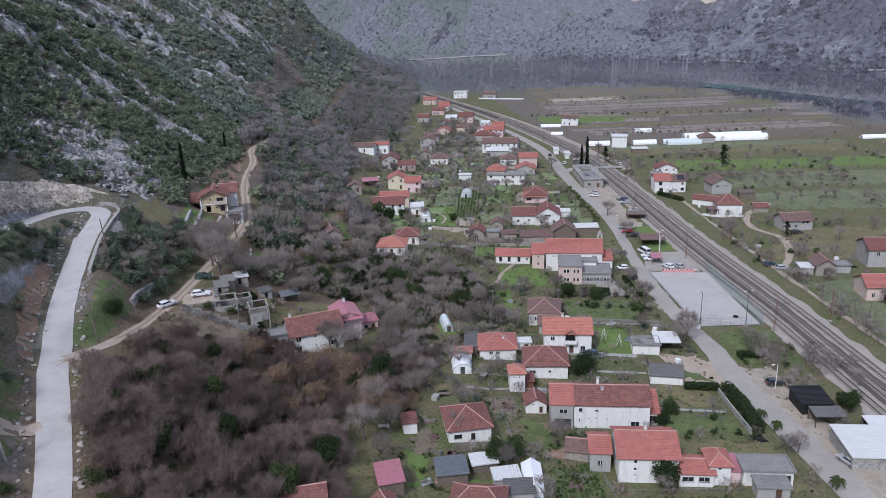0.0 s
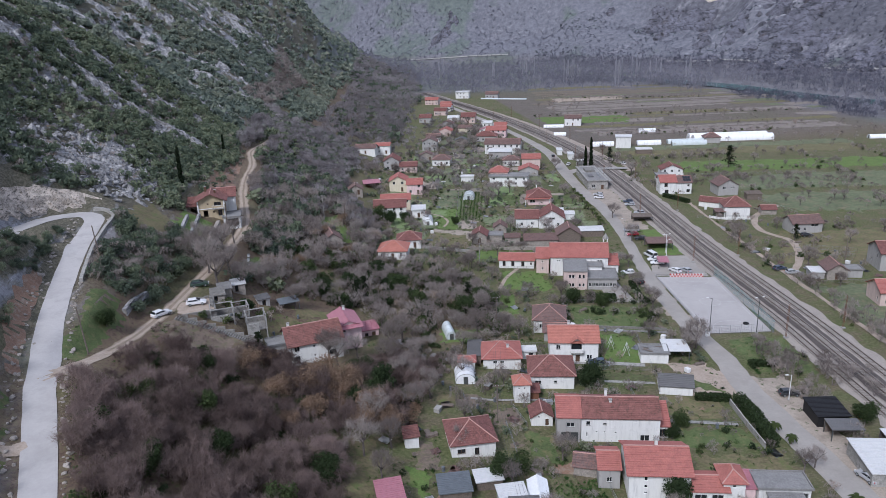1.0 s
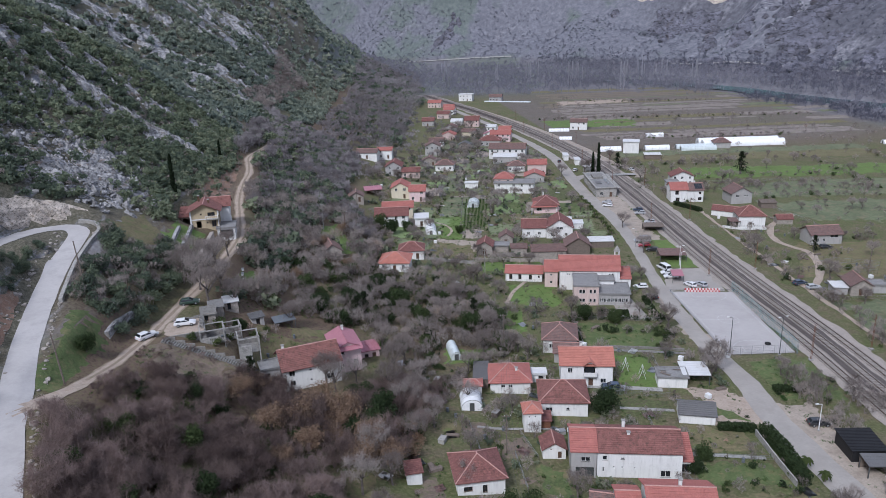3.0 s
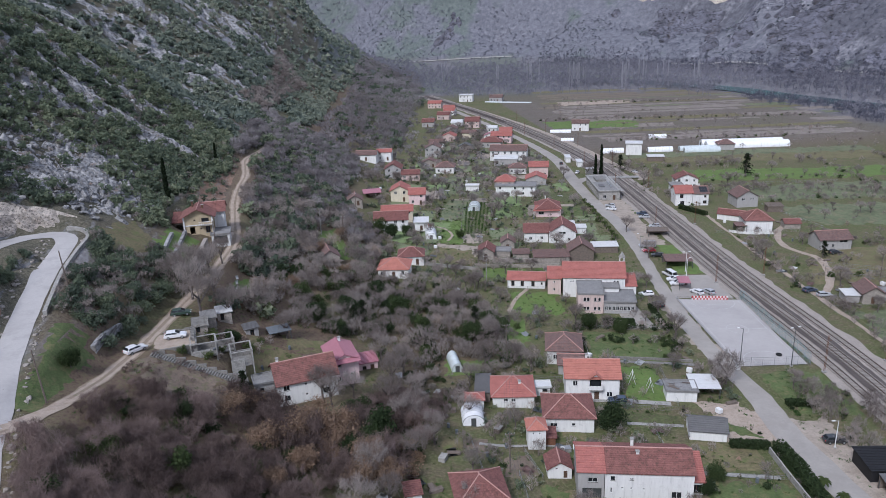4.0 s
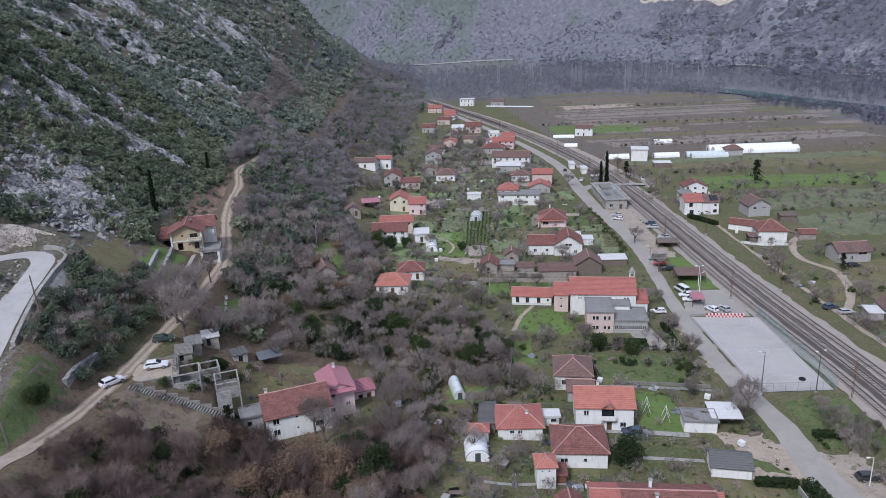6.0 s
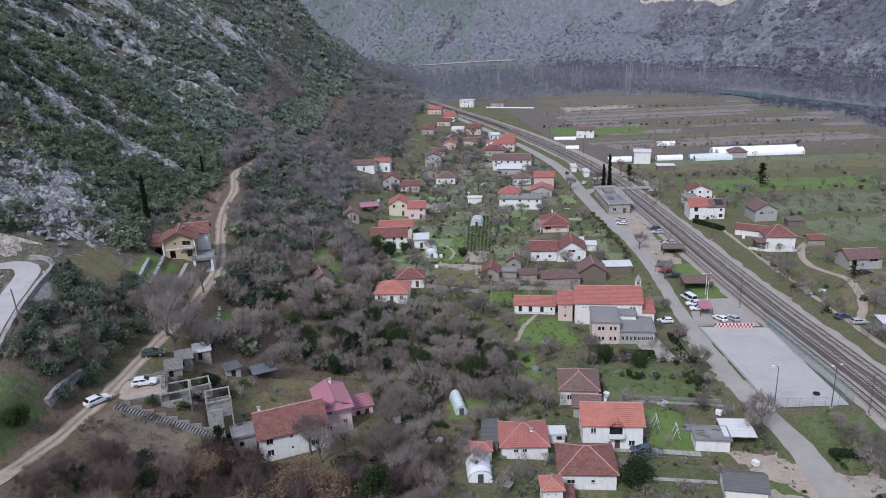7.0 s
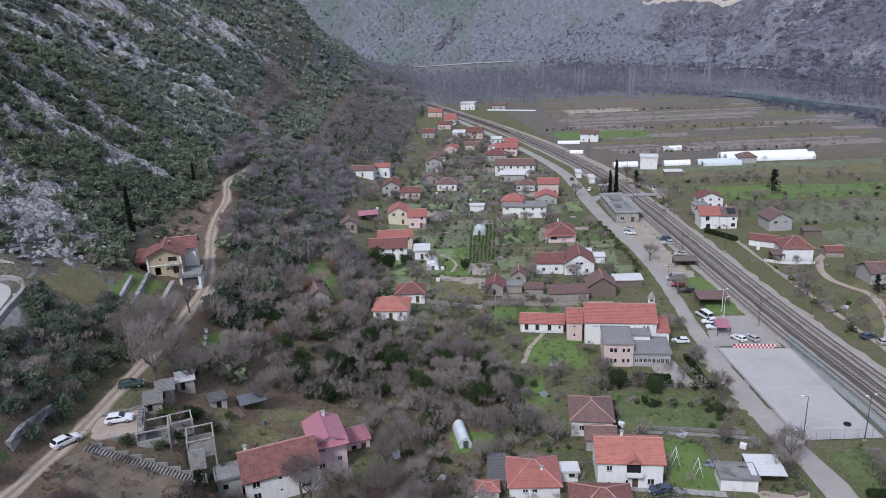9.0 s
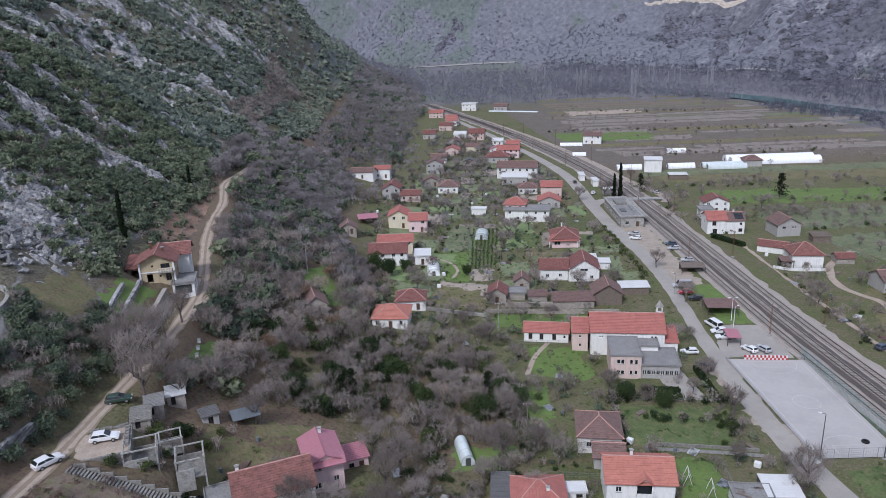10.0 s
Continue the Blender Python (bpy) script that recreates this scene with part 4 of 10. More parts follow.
# gardens between the houses
for q, m_, lab in (
    ([(47.5, 151.5), (57.5, 149.5), (60, 166), (50, 170)], "brightlawn", "bright green garden lawn"),
    ([(46, 172.5), (67, 167.5), (70, 184), (48, 190)], "lawn", "grassy parish garden between hedges"),
    ([(43, 142.5), (55.5, 139), (57, 147), (43, 150.5)], "garden", "fenced vegetable garden"),
    ([(58, 139.5), (69, 134.5), (67, 141), (60, 146)], "lawn", "mown triangle of lawn"),
    ([(48, 128), (66, 123.5), (67, 133), (49, 140)], "drygrass", "yellowed lawn with trees"),
    ([(49, 117.5), (66, 114.5), (66.5, 122.5), (48.5, 127)], "lawn", "garden with shrubs and grass"),
    ([(50, 107), (69, 103.5), (68.5, 113.5), (49, 116.5)], "drygrass", "dry yellow lawn"),
    ([(21.5, 96), (33, 96), (33, 112), (24, 111)], "garden", "cabbage patch with green rows"),
    ([(36, 96), (55, 92), (55, 98.5), (37, 101)], "garden", "leafy vegetable rows by the house"),
    ([(24, 176), (33, 175), (37, 200), (29, 201)], "brightlawn", "bright green grass strip"),
    ([(33, 203), (49, 199), (50, 218), (35, 221)], "brightlawn", "lawn beside the parish hall"),
    ([(-24, 262), (-14, 240), (-9, 244), (-16, 276)], "brightlawn", "bright grass strip behind the slope houses"),
    ([(10, 168), (22, 168), (26, 177), (11, 178)], "brightlawn", "grass round the polytunnel"),
    ([(29, 233), (64, 226), (65, 236), (32, 242)], "brightlawn", "green lawn behind a low wall"),
    ([(12, 252), (30, 244), (33, 262), (18, 268)], "drygrass", "dry grass garden plot"),
    ([(20, 270), (29, 268), (38, 300), (24, 303)], "brightlawn", "green orchard grass"),
    ([(30, 281), (40, 278), (50, 328), (38, 332)], "garden", "rows of vines and greens"),
    ([(24, 304), (37, 302), (44, 333), (30, 337)], "meadow", "orchard meadow"),
    ([(54, 300), (62, 299), (64, 318), (52, 320)], "lawn", "garden lawn"),
    ([(74, 296), (84, 292), (86, 310), (75, 314)], "lawn", "garden lawn by the street"),
    ([(52, 282), (80, 276), (81, 286), (53, 291)], "meadow", "grassy garden strip"),
    ([(28, 345), (48, 342), (50, 385), (28, 388)], "meadow", "village gardens and grass"),
    ([(74, 320), (88, 316), (90, 335), (76, 338)], "garden", "village vegetable garden"),
    ([(22, 118), (28, 116), (29, 127), (22, 128)], "lawn", "grass before the small shed"),
    ([(8, 104), (14, 103), (14, 109), (8, 110)], "brightlawn", "patch of bright grass by the sheds"),
    ([(-1, 106), (4, 106), (3.5, 116), (-1, 117)], "brightlawn", "bright grass beside the maroon shed"),
    ([(-12, 100), (-6, 99), (-5, 124), (-10, 126)], "drygrass", "dry grass clearing"),
    ([(1, 116), (6, 115), (6.5, 126), (0, 128)], "soil", "bare brown vegetable bed"),
    ([(18, 131), (24, 130), (23, 137), (17, 139)], "soil", "dug vegetable bed"),
    ([(22, 140), (29, 138), (30, 142), (22, 145)], "garden", "small vegetable bed"),
    ([(80, 142), (93, 139), (95, 159), (79, 160.5)], "lawn", "rough grass beside the court"),
    ([(88, 224.5), (99.5, 221), (105, 252), (94, 254)], "brightlawn", "grass strip along the railway"),
    ([(99, 292), (104, 290), (107, 316), (103, 318)], "lawn", "grass verge by the station"),
    ([(-59, 124), (-54, 124), (-53, 152), (-60, 150)], "lawn", "grassy shelf below the hill road"),
    ([(-69, 193), (-60, 184), (-55, 200), (-64, 213)], "drygrass", "grassy spur at the hairpin"),
    ([(-59, 198), (-49, 197), (-49, 217), (-58, 217)], "brightlawn", "terraced lawn below the hill house"),
    ([(-60, 248), (-50.5, 246), (-52.5, 304), (-61, 306)], "redsoil", "bare brown earth bank above the track"),
    ([(-24, 168), (-14, 174), (-12, 180), (-26, 178)], "drygrass", "yellowed grass bank"),
    ([(-64, 88), (-53, 92), (-61, 114), (-70, 112)], "lawn", "grass verge beside the hill road"),
):
    patch("garden_plot", q, MAT[m_], lab, "garden plot", wob=1.4)

rn_ = random.Random(77)
for y0, xa, xb in ((98, 4, 30), (106, 2, 26), (113, 16, 30), (122, 17, 31), (130, 8, 24), (138, 6, 22), (146, 4, 13), (158, 6, 20), (128, 50, 64), (117, 51, 65), (106, 52, 67), (141, 30, 40), (164, 18, 34), (98, 60, 70), (93, 22, 66)):
    x0 = xa
    while x0 < xb - 2:
        ww, dd = rn_.uniform(3.5, 7.5), rn_.uniform(4.0, 7.0)
        m_ = rn_.choice(["soil", "soil", "garden", "garden", "brightlawn", "lawn", "drygrass", "redsoil"])
        if rn_.random() < 0.72:
            patch("garden_plot", [(x0, y0), (x0 + ww, y0 - 0.2 * ww), (x0 + ww + 0.8, y0 + dd - 0.2 * ww), (x0 + 1.0, y0 + dd)], MAT[m_],
                  {"brightlawn": "bright green garden grass", "lawn": "winter grass garden", "garden": "vegetable bed with weeds", "soil": "dug brown garden bed", "drygrass": "yellowed grass plot", "redsoil": "bare reddish earth"}[m_], "garden plot", 0.05, wob=1.5)
        x0 += ww + rn_.uniform(0, 1.5)
rg = random.Random(12)
yy = 256.0
while yy < 470:
    dd = rg.uniform(11, 19)
    x0 = float(np.interp(yy, [255, 300, 350, 400, 470], [0, 0, 5, 15, 34])) + rg.uniform(0, 4)
    xe = float(np.interp(yy, [q[1] for q in MAIN], [q[0] for q in MAIN])) - 5
    while x0 < xe - 6:
        ww = min(rg.uniform(8, 17), xe - x0)
        m_ = rg.choice(["brightlawn", "brightlawn", "lawn", "lawn", "garden", "soil", "drygrass", "gravel"])
        if rg.random() < 0.8:
            # these farther plots take the copies with haze in their colour
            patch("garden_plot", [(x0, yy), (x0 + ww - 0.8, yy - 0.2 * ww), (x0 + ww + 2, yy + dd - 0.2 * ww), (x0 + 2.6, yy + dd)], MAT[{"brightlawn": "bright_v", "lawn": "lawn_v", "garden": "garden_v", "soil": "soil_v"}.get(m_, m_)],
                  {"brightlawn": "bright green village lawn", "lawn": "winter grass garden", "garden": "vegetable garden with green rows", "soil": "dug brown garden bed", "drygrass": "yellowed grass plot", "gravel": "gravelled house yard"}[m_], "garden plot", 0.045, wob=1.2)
        x0 += ww
    yy += dd + 0.6
patch("garden_plot", [(-39.5, 187), (-33, 190), (-31.5, 204), (-38, 205)], MAT["brightlawn"], "small green clearing with beehives", "garden plot", wob=1.6)
patch("garden_plot", [(-50, 138), (-30, 139), (-29, 150.5), (-46, 152.5)], MAT["soil"], "bare brown earth bank under the stairs", "garden plot", wob=2.0)
patch("garden_plot", [(-33, 150), (-12, 157), (-10, 172), (-31, 172)], MAT["drygrass"], "rough grass bank below the terrace", "garden plot", wob=2.5)

ribbon("earth_bank", [(-62.6, 117), (-66.0, 128), (-69.0, 140), (-71.4, 152)], 2.0, MAT["redsoil"], 0.10, 0.9, "reddish cut earth bank above the road", category="bank", wob=1.8)
ribbon("road", [(-53.5, 100), (-57.5, 97), (-60, 91), (-60.5, 82)], 3.0, MAT["dirt"], 0.09, 1.5, "earth lane joining the hill road", wob=1.0)
ribbon("path", [(41, 154.8), (48, 153), (56.5, 150.4)], 1.6, MAT["concrete"], 0.12, 1.5, "narrow concrete garden path", category="path")
ribbon("path", [(45, 144.8), (55.5, 141.9)], 1.0, MAT["concrete"], 0.12, 1.5, "concrete path between beds", category="path")
ribbon("path", [(50.5, 127.4), (64.8, 123.4)], 1.0, MAT["concrete"], 0.12, 1.5, "pale stepping path across the lawn", category="path")
ribbon("path", [(50.5, 171.4), (60, 168.8), (69, 166)], 1.2, MAT["old_concrete"], 0.12, 1.5, "long concrete path along a wall", category="path")
ribbon("path", [(14.5, 141.2), (20, 140), (29, 139.4)], 0.8, MAT["concrete"], 0.12, 1.5, "narrow path through the vegetable plots", category="path")
ribbon("path", [(24, 273), (26.5, 280), (25, 288), (20, 294)], 1.0, MAT["dirt"], 0.12, 1.5, "curved twin-rut garden track", category="path")
ribbon("path", [(33, 205), (37, 214), (42, 221)], 1.2, MAT["dirt"], 0.13, 1.5, "trodden dirt footpath in the grass", category="path")


# ---- sports court ----
NL, NR, FR, FL = (78, 163.5), (93.8, 161.7), (98.1, 200.6), (81.3, 204.4)
patch("sports_court", [NL, NR, FR, FL], MAT["court"], "worn grey asphalt sports court", "sports court", 0.12, 12, 0.0)


def court(u, v):
    q = np.array([NL, NR, FR, FL], float)
    return (q[0] * (1 - u) + q[1] * u) * (1 - v) + (q[3] * (1 - u) + q[2] * u) * v


lines = thing("court_marking", "faded white painted court lines", "court lines", 0, 0, 0, kind="structure")
def arc(cu, cv, ru, rv, a0, a1, n_=14):
    q = [(cu + ru * math.cos(a0 + (a1 - a0) * k / n_), cv + rv * math.sin(a0 + (a1 - a0) * k / n_)) for k in range(n_ + 1)]
    return list(zip(q[:-1], q[1:]))


COURT_LINES = [((0.06, 0.5), (0.94, 0.5)), ((0.06, 0.03), (0.06, 0.97)), ((0.94, 0.03), (0.94, 0.97)), ((0.06, 0.97), (0.94, 0.97)), ((0.06, 0.03), (0.94, 0.03)), ((0.3, 0.9), (0.7, 0.9)), ((0.3, 0.9), (0.3, 0.97)), ((0.7, 0.9), (0.7, 0.97)), ((0.3, 0.1), (0.7, 0.1)), ((0.3, 0.1), (0.3, 0.03)), ((0.7, 0.1), (0.7, 0.03))]
COURT_LINES += arc(0.5, 0.5, 0.16, 0.07, 0, 2 * math.pi) + arc(0.5, 0.97, 0.36, 0.15, math.pi, 2 * math.pi) + arc(0.5, 0.03, 0.36, 0.15, 0, math.pi)
for (u0, v0), (u1, v1) in COURT_LINES:
    a, b_ = court(u0, v0), court(u1, v1)
    d_ = (b_ - a) / np.linalg.norm(b_ - a)
    n_ = np.array([d_[1], -d_[0]]) * 0.04
    ob = link_mesh("line", [(*(a - n_), 0.19), (*(b_ - n_), 0.19), (*(b_ + n_), 0.19), (*(a + n_), 0.19)], [(0, 1, 2, 3)], MAT["worn_line"])
    ob.parent = lines


def mesh_fence(label, pts, height, mat, post_mat, step=2.5, wires=6, name="fence"):
    """A fence of posts and wires, one bay after another."""
    f = thing(name, label, "fence", 0, 0, 0)
    c = curve_pts(pts, step) if len(pts) > 2 else np.linspace(pts[0][:2], pts[1][:2], max(2, int(np.hypot(pts[1][0] - pts[0][0], pts[1][1] - pts[0][1]) / step) + 1))
    for k, (x, y) in enumerate(c):
        z = mz(x, y)
        part("post", tubes(((x, y, z - 0.3), (x, y, z + height), 0.045)), post_mat, f)
        if k:
            px, py = c[k - 1]
            pz = mz(px, py)
            bm = bmesh.new()
            for q in range(wires):
                h = height * (q + 0.6) / wires
                tube(bm, (px, py, pz + h), (x, y, z + h), 0.014 if q < wires - 1 else 0.03, n=3)
            n_ = int(2.5 * step)
            for q in range(1, n_):
                u = q / n_
                tube(bm, (px + (x - px) * u, py + (y - py) * u, pz + 0.1), (px + (x - px) * u, py + (y - py) * u, pz + height), 0.009, n=3)
            part("mesh_panel", bm, mat, f)
    return f


mesh_fence("teal wire-net fence along the court", [court(1.02, -0.01), court(1.02, 1.04)], 3.2, MAT["teal"], MAT["metal"], 3.0, 12)
mesh_fence("steel mesh fence behind the goal", [court(0, -0.012), court(1.0, -0.012)], 2.6, MAT["metal"], MAT["metal"], 2.6, 6)
rail = thing("guard_rail", "pale steel pipe rail along the court edge", "guard rail", 0, 0, 0)
for k in range(15):
    a, b_ = court(-0.02, k / 15), court(-0.02, (k + 1) / 15)
    part("post", tubes(((a[0], a[1], 0), (a[0], a[1], 1.0), 0.04)), MAT["metal"], rail)
    part("bar", tubes(((a[0], a[1], 0.98), (b_[0], b_[1], 0.98), 0.05), ((a[0], a[1], 0.5), (b_[0], b_[1], 0.5), 0.04)), MAT["metal"], rail)
bar = thing("barrier", "red and white checkered low barrier wall", "barrier", 0, 0, 0)
for k in range(22):
    a, b_ = court(0.23 + 0.57 * k / 22, 1.0), court(0.23 + 0.57 * (k + 1) / 22, 1.0)
    for lv in range(2):
        bm = bmesh.new()
        box(bm, min(a[0], b_[0]), min(a[1], b_[1]) - 0.15, 0.16 + 0.5 * lv, max(a[0], b_[0]) - 0.02, max(a[1], b_[1]) + 0.15, 0.64 + 0.5 * lv)
        part("block", bm, MAT["paintr" if (k + lv) % 2 else "paintw"], bar)
mesh_fence("low dark rail at the end of the court", [court(0.0, 1.0), court(0.23, 1.0)], 1.0, MAT["darkmetal"], MAT["darkmetal"], 2, 3)
mesh_fence("low dark rail at the end of the court", [court(0.8, 1.0), court(1.02, 1.0)], 1.0, MAT["darkmetal"], MAT["darkmetal"], 2, 3)
tyre = thing("tyre", "black rubber tyre lying on the court", "tyre", *court(0.72, 0.12), 0.165)
bm = bmesh.new()
for k in range(16):
    a0, a1 = 2 * math.pi * k / 16, 2 * math.pi * (k + 1) / 16
    tube(bm, (0.55 * math.cos(a0), 0.55 * math.sin(a0), 0.2), (0.55 * math.cos(a1), 0.55 * math.sin(a1), 0.2), 0.2)
part("casing", bm, MAT["rubber"], tyre)
bm = bmesh.new()
tube(bm, (0, 0, 0.02), (0, 0, 0.08), 0.4, n=14)
part("plate", bm, MAT["rubber"], tyre)


# ---- poles and lamps ----
def lamp_post(x, y, h, yaw, label, heads=1, mat="metal", z=None):
    t_ = thing("street_lamp", label, "street lamp", x, y, z, yaw, "street lamps")
    part("pole", tubes(((0, 0, -0.3), (0, 0, h), 0.11, 0.06)), MAT[mat], t_)
    part("base", boxes((-0.25, -0.25, -0.2, 0.25, 0.25, 0.25)), MAT["concrete"], t_)
    for k in range(heads):
        s = 1 if k == 0 else -1
        part("arm", tubes(((0, 0, h - 0.05), (s * 0.8, 0, h + 0.12), 0.04)), MAT[mat], t_)
        part("lamp_head", boxes((min(s * 0.7, s * 1.35), -0.13, h + 0.06, max(s * 0.7, s * 1.35), 0.13, h + 0.2)), MAT["frame_w"], t_, "pale lamp housing")
    return t_


lamp_post(78.1, 163.0, 9.8, 160, "tall grey floodlight pole at the court corner", 1, "darkmetal")
lamp_post(89.7, 161.6, 9.6, 10, "tall grey twin floodlight pole at the court", 2, "darkmetal")
lamp_post(79.4, 130.3, 5.8, 180, "white concrete street lamp beside the street", 1, "paintw")
lamp_post(93.2, 225.5, 6.5, 180, "pale street lamp behind the parking apron", 2, "paintw")
lamp_post(91.5, 221, 6.0, 20, "pale street lamp by the parked cars", 1, "paintw")
lamp_post(86.8, 247, 6.5, 180, "grey street lamp by the parked lorry", 1)
bm = boxes((-0.45, -0.4, 0, 0.45, 0.4, 1.3))
cab = thing("utility_cabinet", "white utility cabinet at the court corner", "cabinet", 77.3, 162.4)
part("body", bm, MAT["paintw"], cab)
part("cap", boxes((-0.5, -0.45, 1.3, 0.5, 0.45, 1.38)), MAT["metal"], cab)


def mast(x, y, side, h=9.0, z=None):
    """Railway mast with its bracket."""
    t_ = thing("catenary_mast", "dark steel railway catenary mast beside the tracks", "catenary mast", x, y, z, 0, "catenary masts")
    part("foundation", boxes((-0.45, -0.45, -0.3, 0.45, 0.45, 0.35)), MAT["concrete"], t_)
    bm = bmesh.new()
    for sx in (-0.16, 0.16):
        tube(bm, (sx, 0, 0.2), (sx * 0.6, 0, h), 0.05, 0.04)
    for k in range(9):
        z0 = 0.5 + k * (h - 0.8) / 9
        tube(bm, (-0.16, 0, z0), (0.16, 0, z0 + (h - 0.8) / 9), 0.02, n=4)
    part("pole", bm, MAT["rust"], t_)
    s = side
    part("bracket", tubes(((0, 0, h - 1.2), (s * 3.0, 0, h - 1.6), 0.04), ((0, 0, h - 2.6), (s * 2.6, 0, h - 1.7), 0.03)), MAT["darkmetal"], t_)
    part("insulator", tubes(((s * 0.3, 0, h - 1.25), (s * 0.75, 0, h - 1.3), 0.09)), MAT["frame_b"], t_)
    return t_


MASTS = []
rcm = curve_pts(RAILC, 1.0)
nrm_m = normals_of(rcm)
sm = np.concatenate([[0], np.cumsum(np.linalg.norm(np.diff(rcm, axis=0), axis=1))])
for k in range(9):
    s0 = 40 + 57.2 * k
    j = int(np.searchsorted(sm, s0))
    for off, side in ((-7.6, 1), (8.8, -1)):
        j2 = min(len(rcm) - 1, j + (0 if off < 0 else 4))
        p = rcm[j2] + nrm_m[j2] * off
        MASTS.append((p, side, rcm[j2] + nrm_m[j2] * (off + side * 2.9)))
        mast(p[0], p[1], side)
wires = thing("overhead_wire", "thin overhead railway contact wire", "overhead wire", 0, 0, 0)
for sd in (1, -1):
    ps = [q[2] for q in MASTS if q[1] == sd]
    for a, b_ in zip(ps[:-1], ps[1:]):
        for low in (0, 1):
            bm = bmesh.new()
            polytube(bm, [(*(a + (b_ - a) * u), 5.9 if low else 7.3 - 4.0 * u * (1 - u)) for u in np.linspace(0, 1, 7)], 0.015)
            part("wire", bm, MAT["darkmetal"], wires)


def wood_pole(x, y, h, label, mat="wood", cross=True, yaw=0, lean=0.0):
    t_ = thing("utility_pole", label, "utility pole", x, y, None, yaw, "utility poles")
    part("pole", tubes(((0, 0, -0.4), (lean, 0, h), 0.15, 0.1)), MAT[mat], t_)
    if cross:
        part("crossarm", boxes((lean - 0.9, -0.06, h - 0.5, lean + 0.9, 0.06, h - 0.38)), MAT["wood"], t_)
        for k in (-0.8, -0.3, 0.3, 0.8):
            part("insulator", tubes(((lean + k, 0, h - 0.38), (lean + k, 0, h - 0.18), 0.05)), MAT["frame_w"], t_)
    return t_


wood_pole(-61.6, 159.8, 8.6, "leaning wooden utility pole below the hairpin", lean=-0.5, cross=False)
wood_pole(-54.6, 127.8, 9, "wooden utility pole on the grassy shelf", lean=-0.5, cross=False)
wood_pole(-54.5, 91, 8.5, "pale concrete pole beside the hill road", "concrete", False, lean=-0.6)
wood_pole(-20.5, 262, 9.5, "grey utility pole standing in the scrub", "concrete")
wood_pole(-45.5, 215, 8.5, "wooden utility pole beside the hill house", "wood", False)
wood_pole(-13, 262, 9, "thin wooden utility pole above the village", "wood")
wood_pole(-9, 300, 9, "grey utility pole behind the white house", "wood")
wood_pole(18.5, 131.5, 8.5, "dark wooden utility pole in the gardens", "wood")
wood_pole(27, 178, 8.5, "slim utility pole in the brush", "wood")
wood_pole(31, 230, 8.5, "slim utility pole in the orchard", "concrete")
wood_pole(143, 205, 8, "dark utility pole in the meadow", "wood", False)
wood_pole(118.5, 155, 7, "wooden utility pole with a long arm", "wood", False)
PW = [(16, 95), (18.5, 131.5), (27, 178), (31, 230), (30, 300)]
pw = thing("power_line", "slack black power lines between poles", "power line", 0, 0, 0)
for a, b_ in zip(PW[:-1], PW[1:]):
    for o in (-0.8, -0.3, 0.3, 0.8):
        bm = bmesh.new()
        polytube(bm, [(a[0] + (b_[0] - a[0]) * u + o, a[1] + (b_[1] - a[1]) * u, 9 - 5 * u * (1 - u)) for u in np.linspace(0, 1, 9)], 0.018)
        part("wire", bm, MAT["darkmetal"], pw)

# wire fences between garden plots
for a, b_ in (((46, 172.2), (48, 190)), ((43, 142), (43, 150.5)), ((57.6, 149), (60.2, 166)), ((48.2, 128), (49, 140)), ((48.5, 117), (48.4, 127)), ((33.6, 96), (33.6, 112)), ((36, 101.5), (55, 98.8)), ((33.5, 222), (50, 218.6)), ((12, 252), (18, 268)),
              ((30, 281), (38, 332)), ((40.4, 278), (50.4, 328)), ((52, 291.4), (81, 286.4)), ((24, 129), (22.4, 138)), ((14, 128), (13, 142)), ((30, 152), (42, 149)), ((30, 166), (46, 162)), ((118, 190), (150, 186)), ((121, 262), (150, 256)), ((160, 258), (156, 294)), ((150, 332), (210, 324)), ((-12, 128), (2, 130)), ((20, 120), (20, 131))):
    mesh_fence("thin wire garden fence on weathered posts", [a, b_], 1.2, MAT["metal"], MAT["wood"], 2.6, 3)


# ---- houses ----
WIN_CACHE = {}


def window_meshes(w, h, frame):
    key = (round(w, 2), round(h, 2), frame)
    if key not in WIN_CACHE:
        bm = bmesh.new()
        t_ = 0.07
        box(bm, -w / 2, 0, 0, -w / 2 + t_, 0.07, h)
        box(bm, w / 2 - t_, 0, 0, w / 2, 0.07, h)
        box(bm, -w / 2 + t_, 0, 0, w / 2 - t_, 0.07, t_)
        box(bm, -w / 2 + t_, 0, h - t_, w / 2 - t_, 0.07, h)
        if w > 0.8:
            box(bm, -0.035, 0.005, t_, 0.035, 0.065, h - t_)
        f = bpy.data.meshes.new("frame")
        bm.to_mesh(f)
        bm.free()
        f.materials.append(MAT[frame])
        p = bpy.data.meshes.new("pane")
        bm = boxes((-w / 2 + 0.02, 0.02, 0.02, w / 2 - 0.02, 0.04, h - 0.02))
        bm.to_mesh(p)
        bm.free()
        p.materials.append(MAT["glass"])
        s = bpy.data.meshes.new("sill")
        bm = boxes((-w / 2 - 0.08, -0.16, -0.06, w / 2 + 0.08, -0.005, 0.0))
        bm.to_mesh(s)
        bm.free()
        s.materials.append(MAT["concrete"])
        WIN_CACHE[key] = (f, p, s)
    return WIN_CACHE[key]


SIDES = dict(f=(0, -1), r=(1, 0), b=(0, 1), l=(-1, 0))


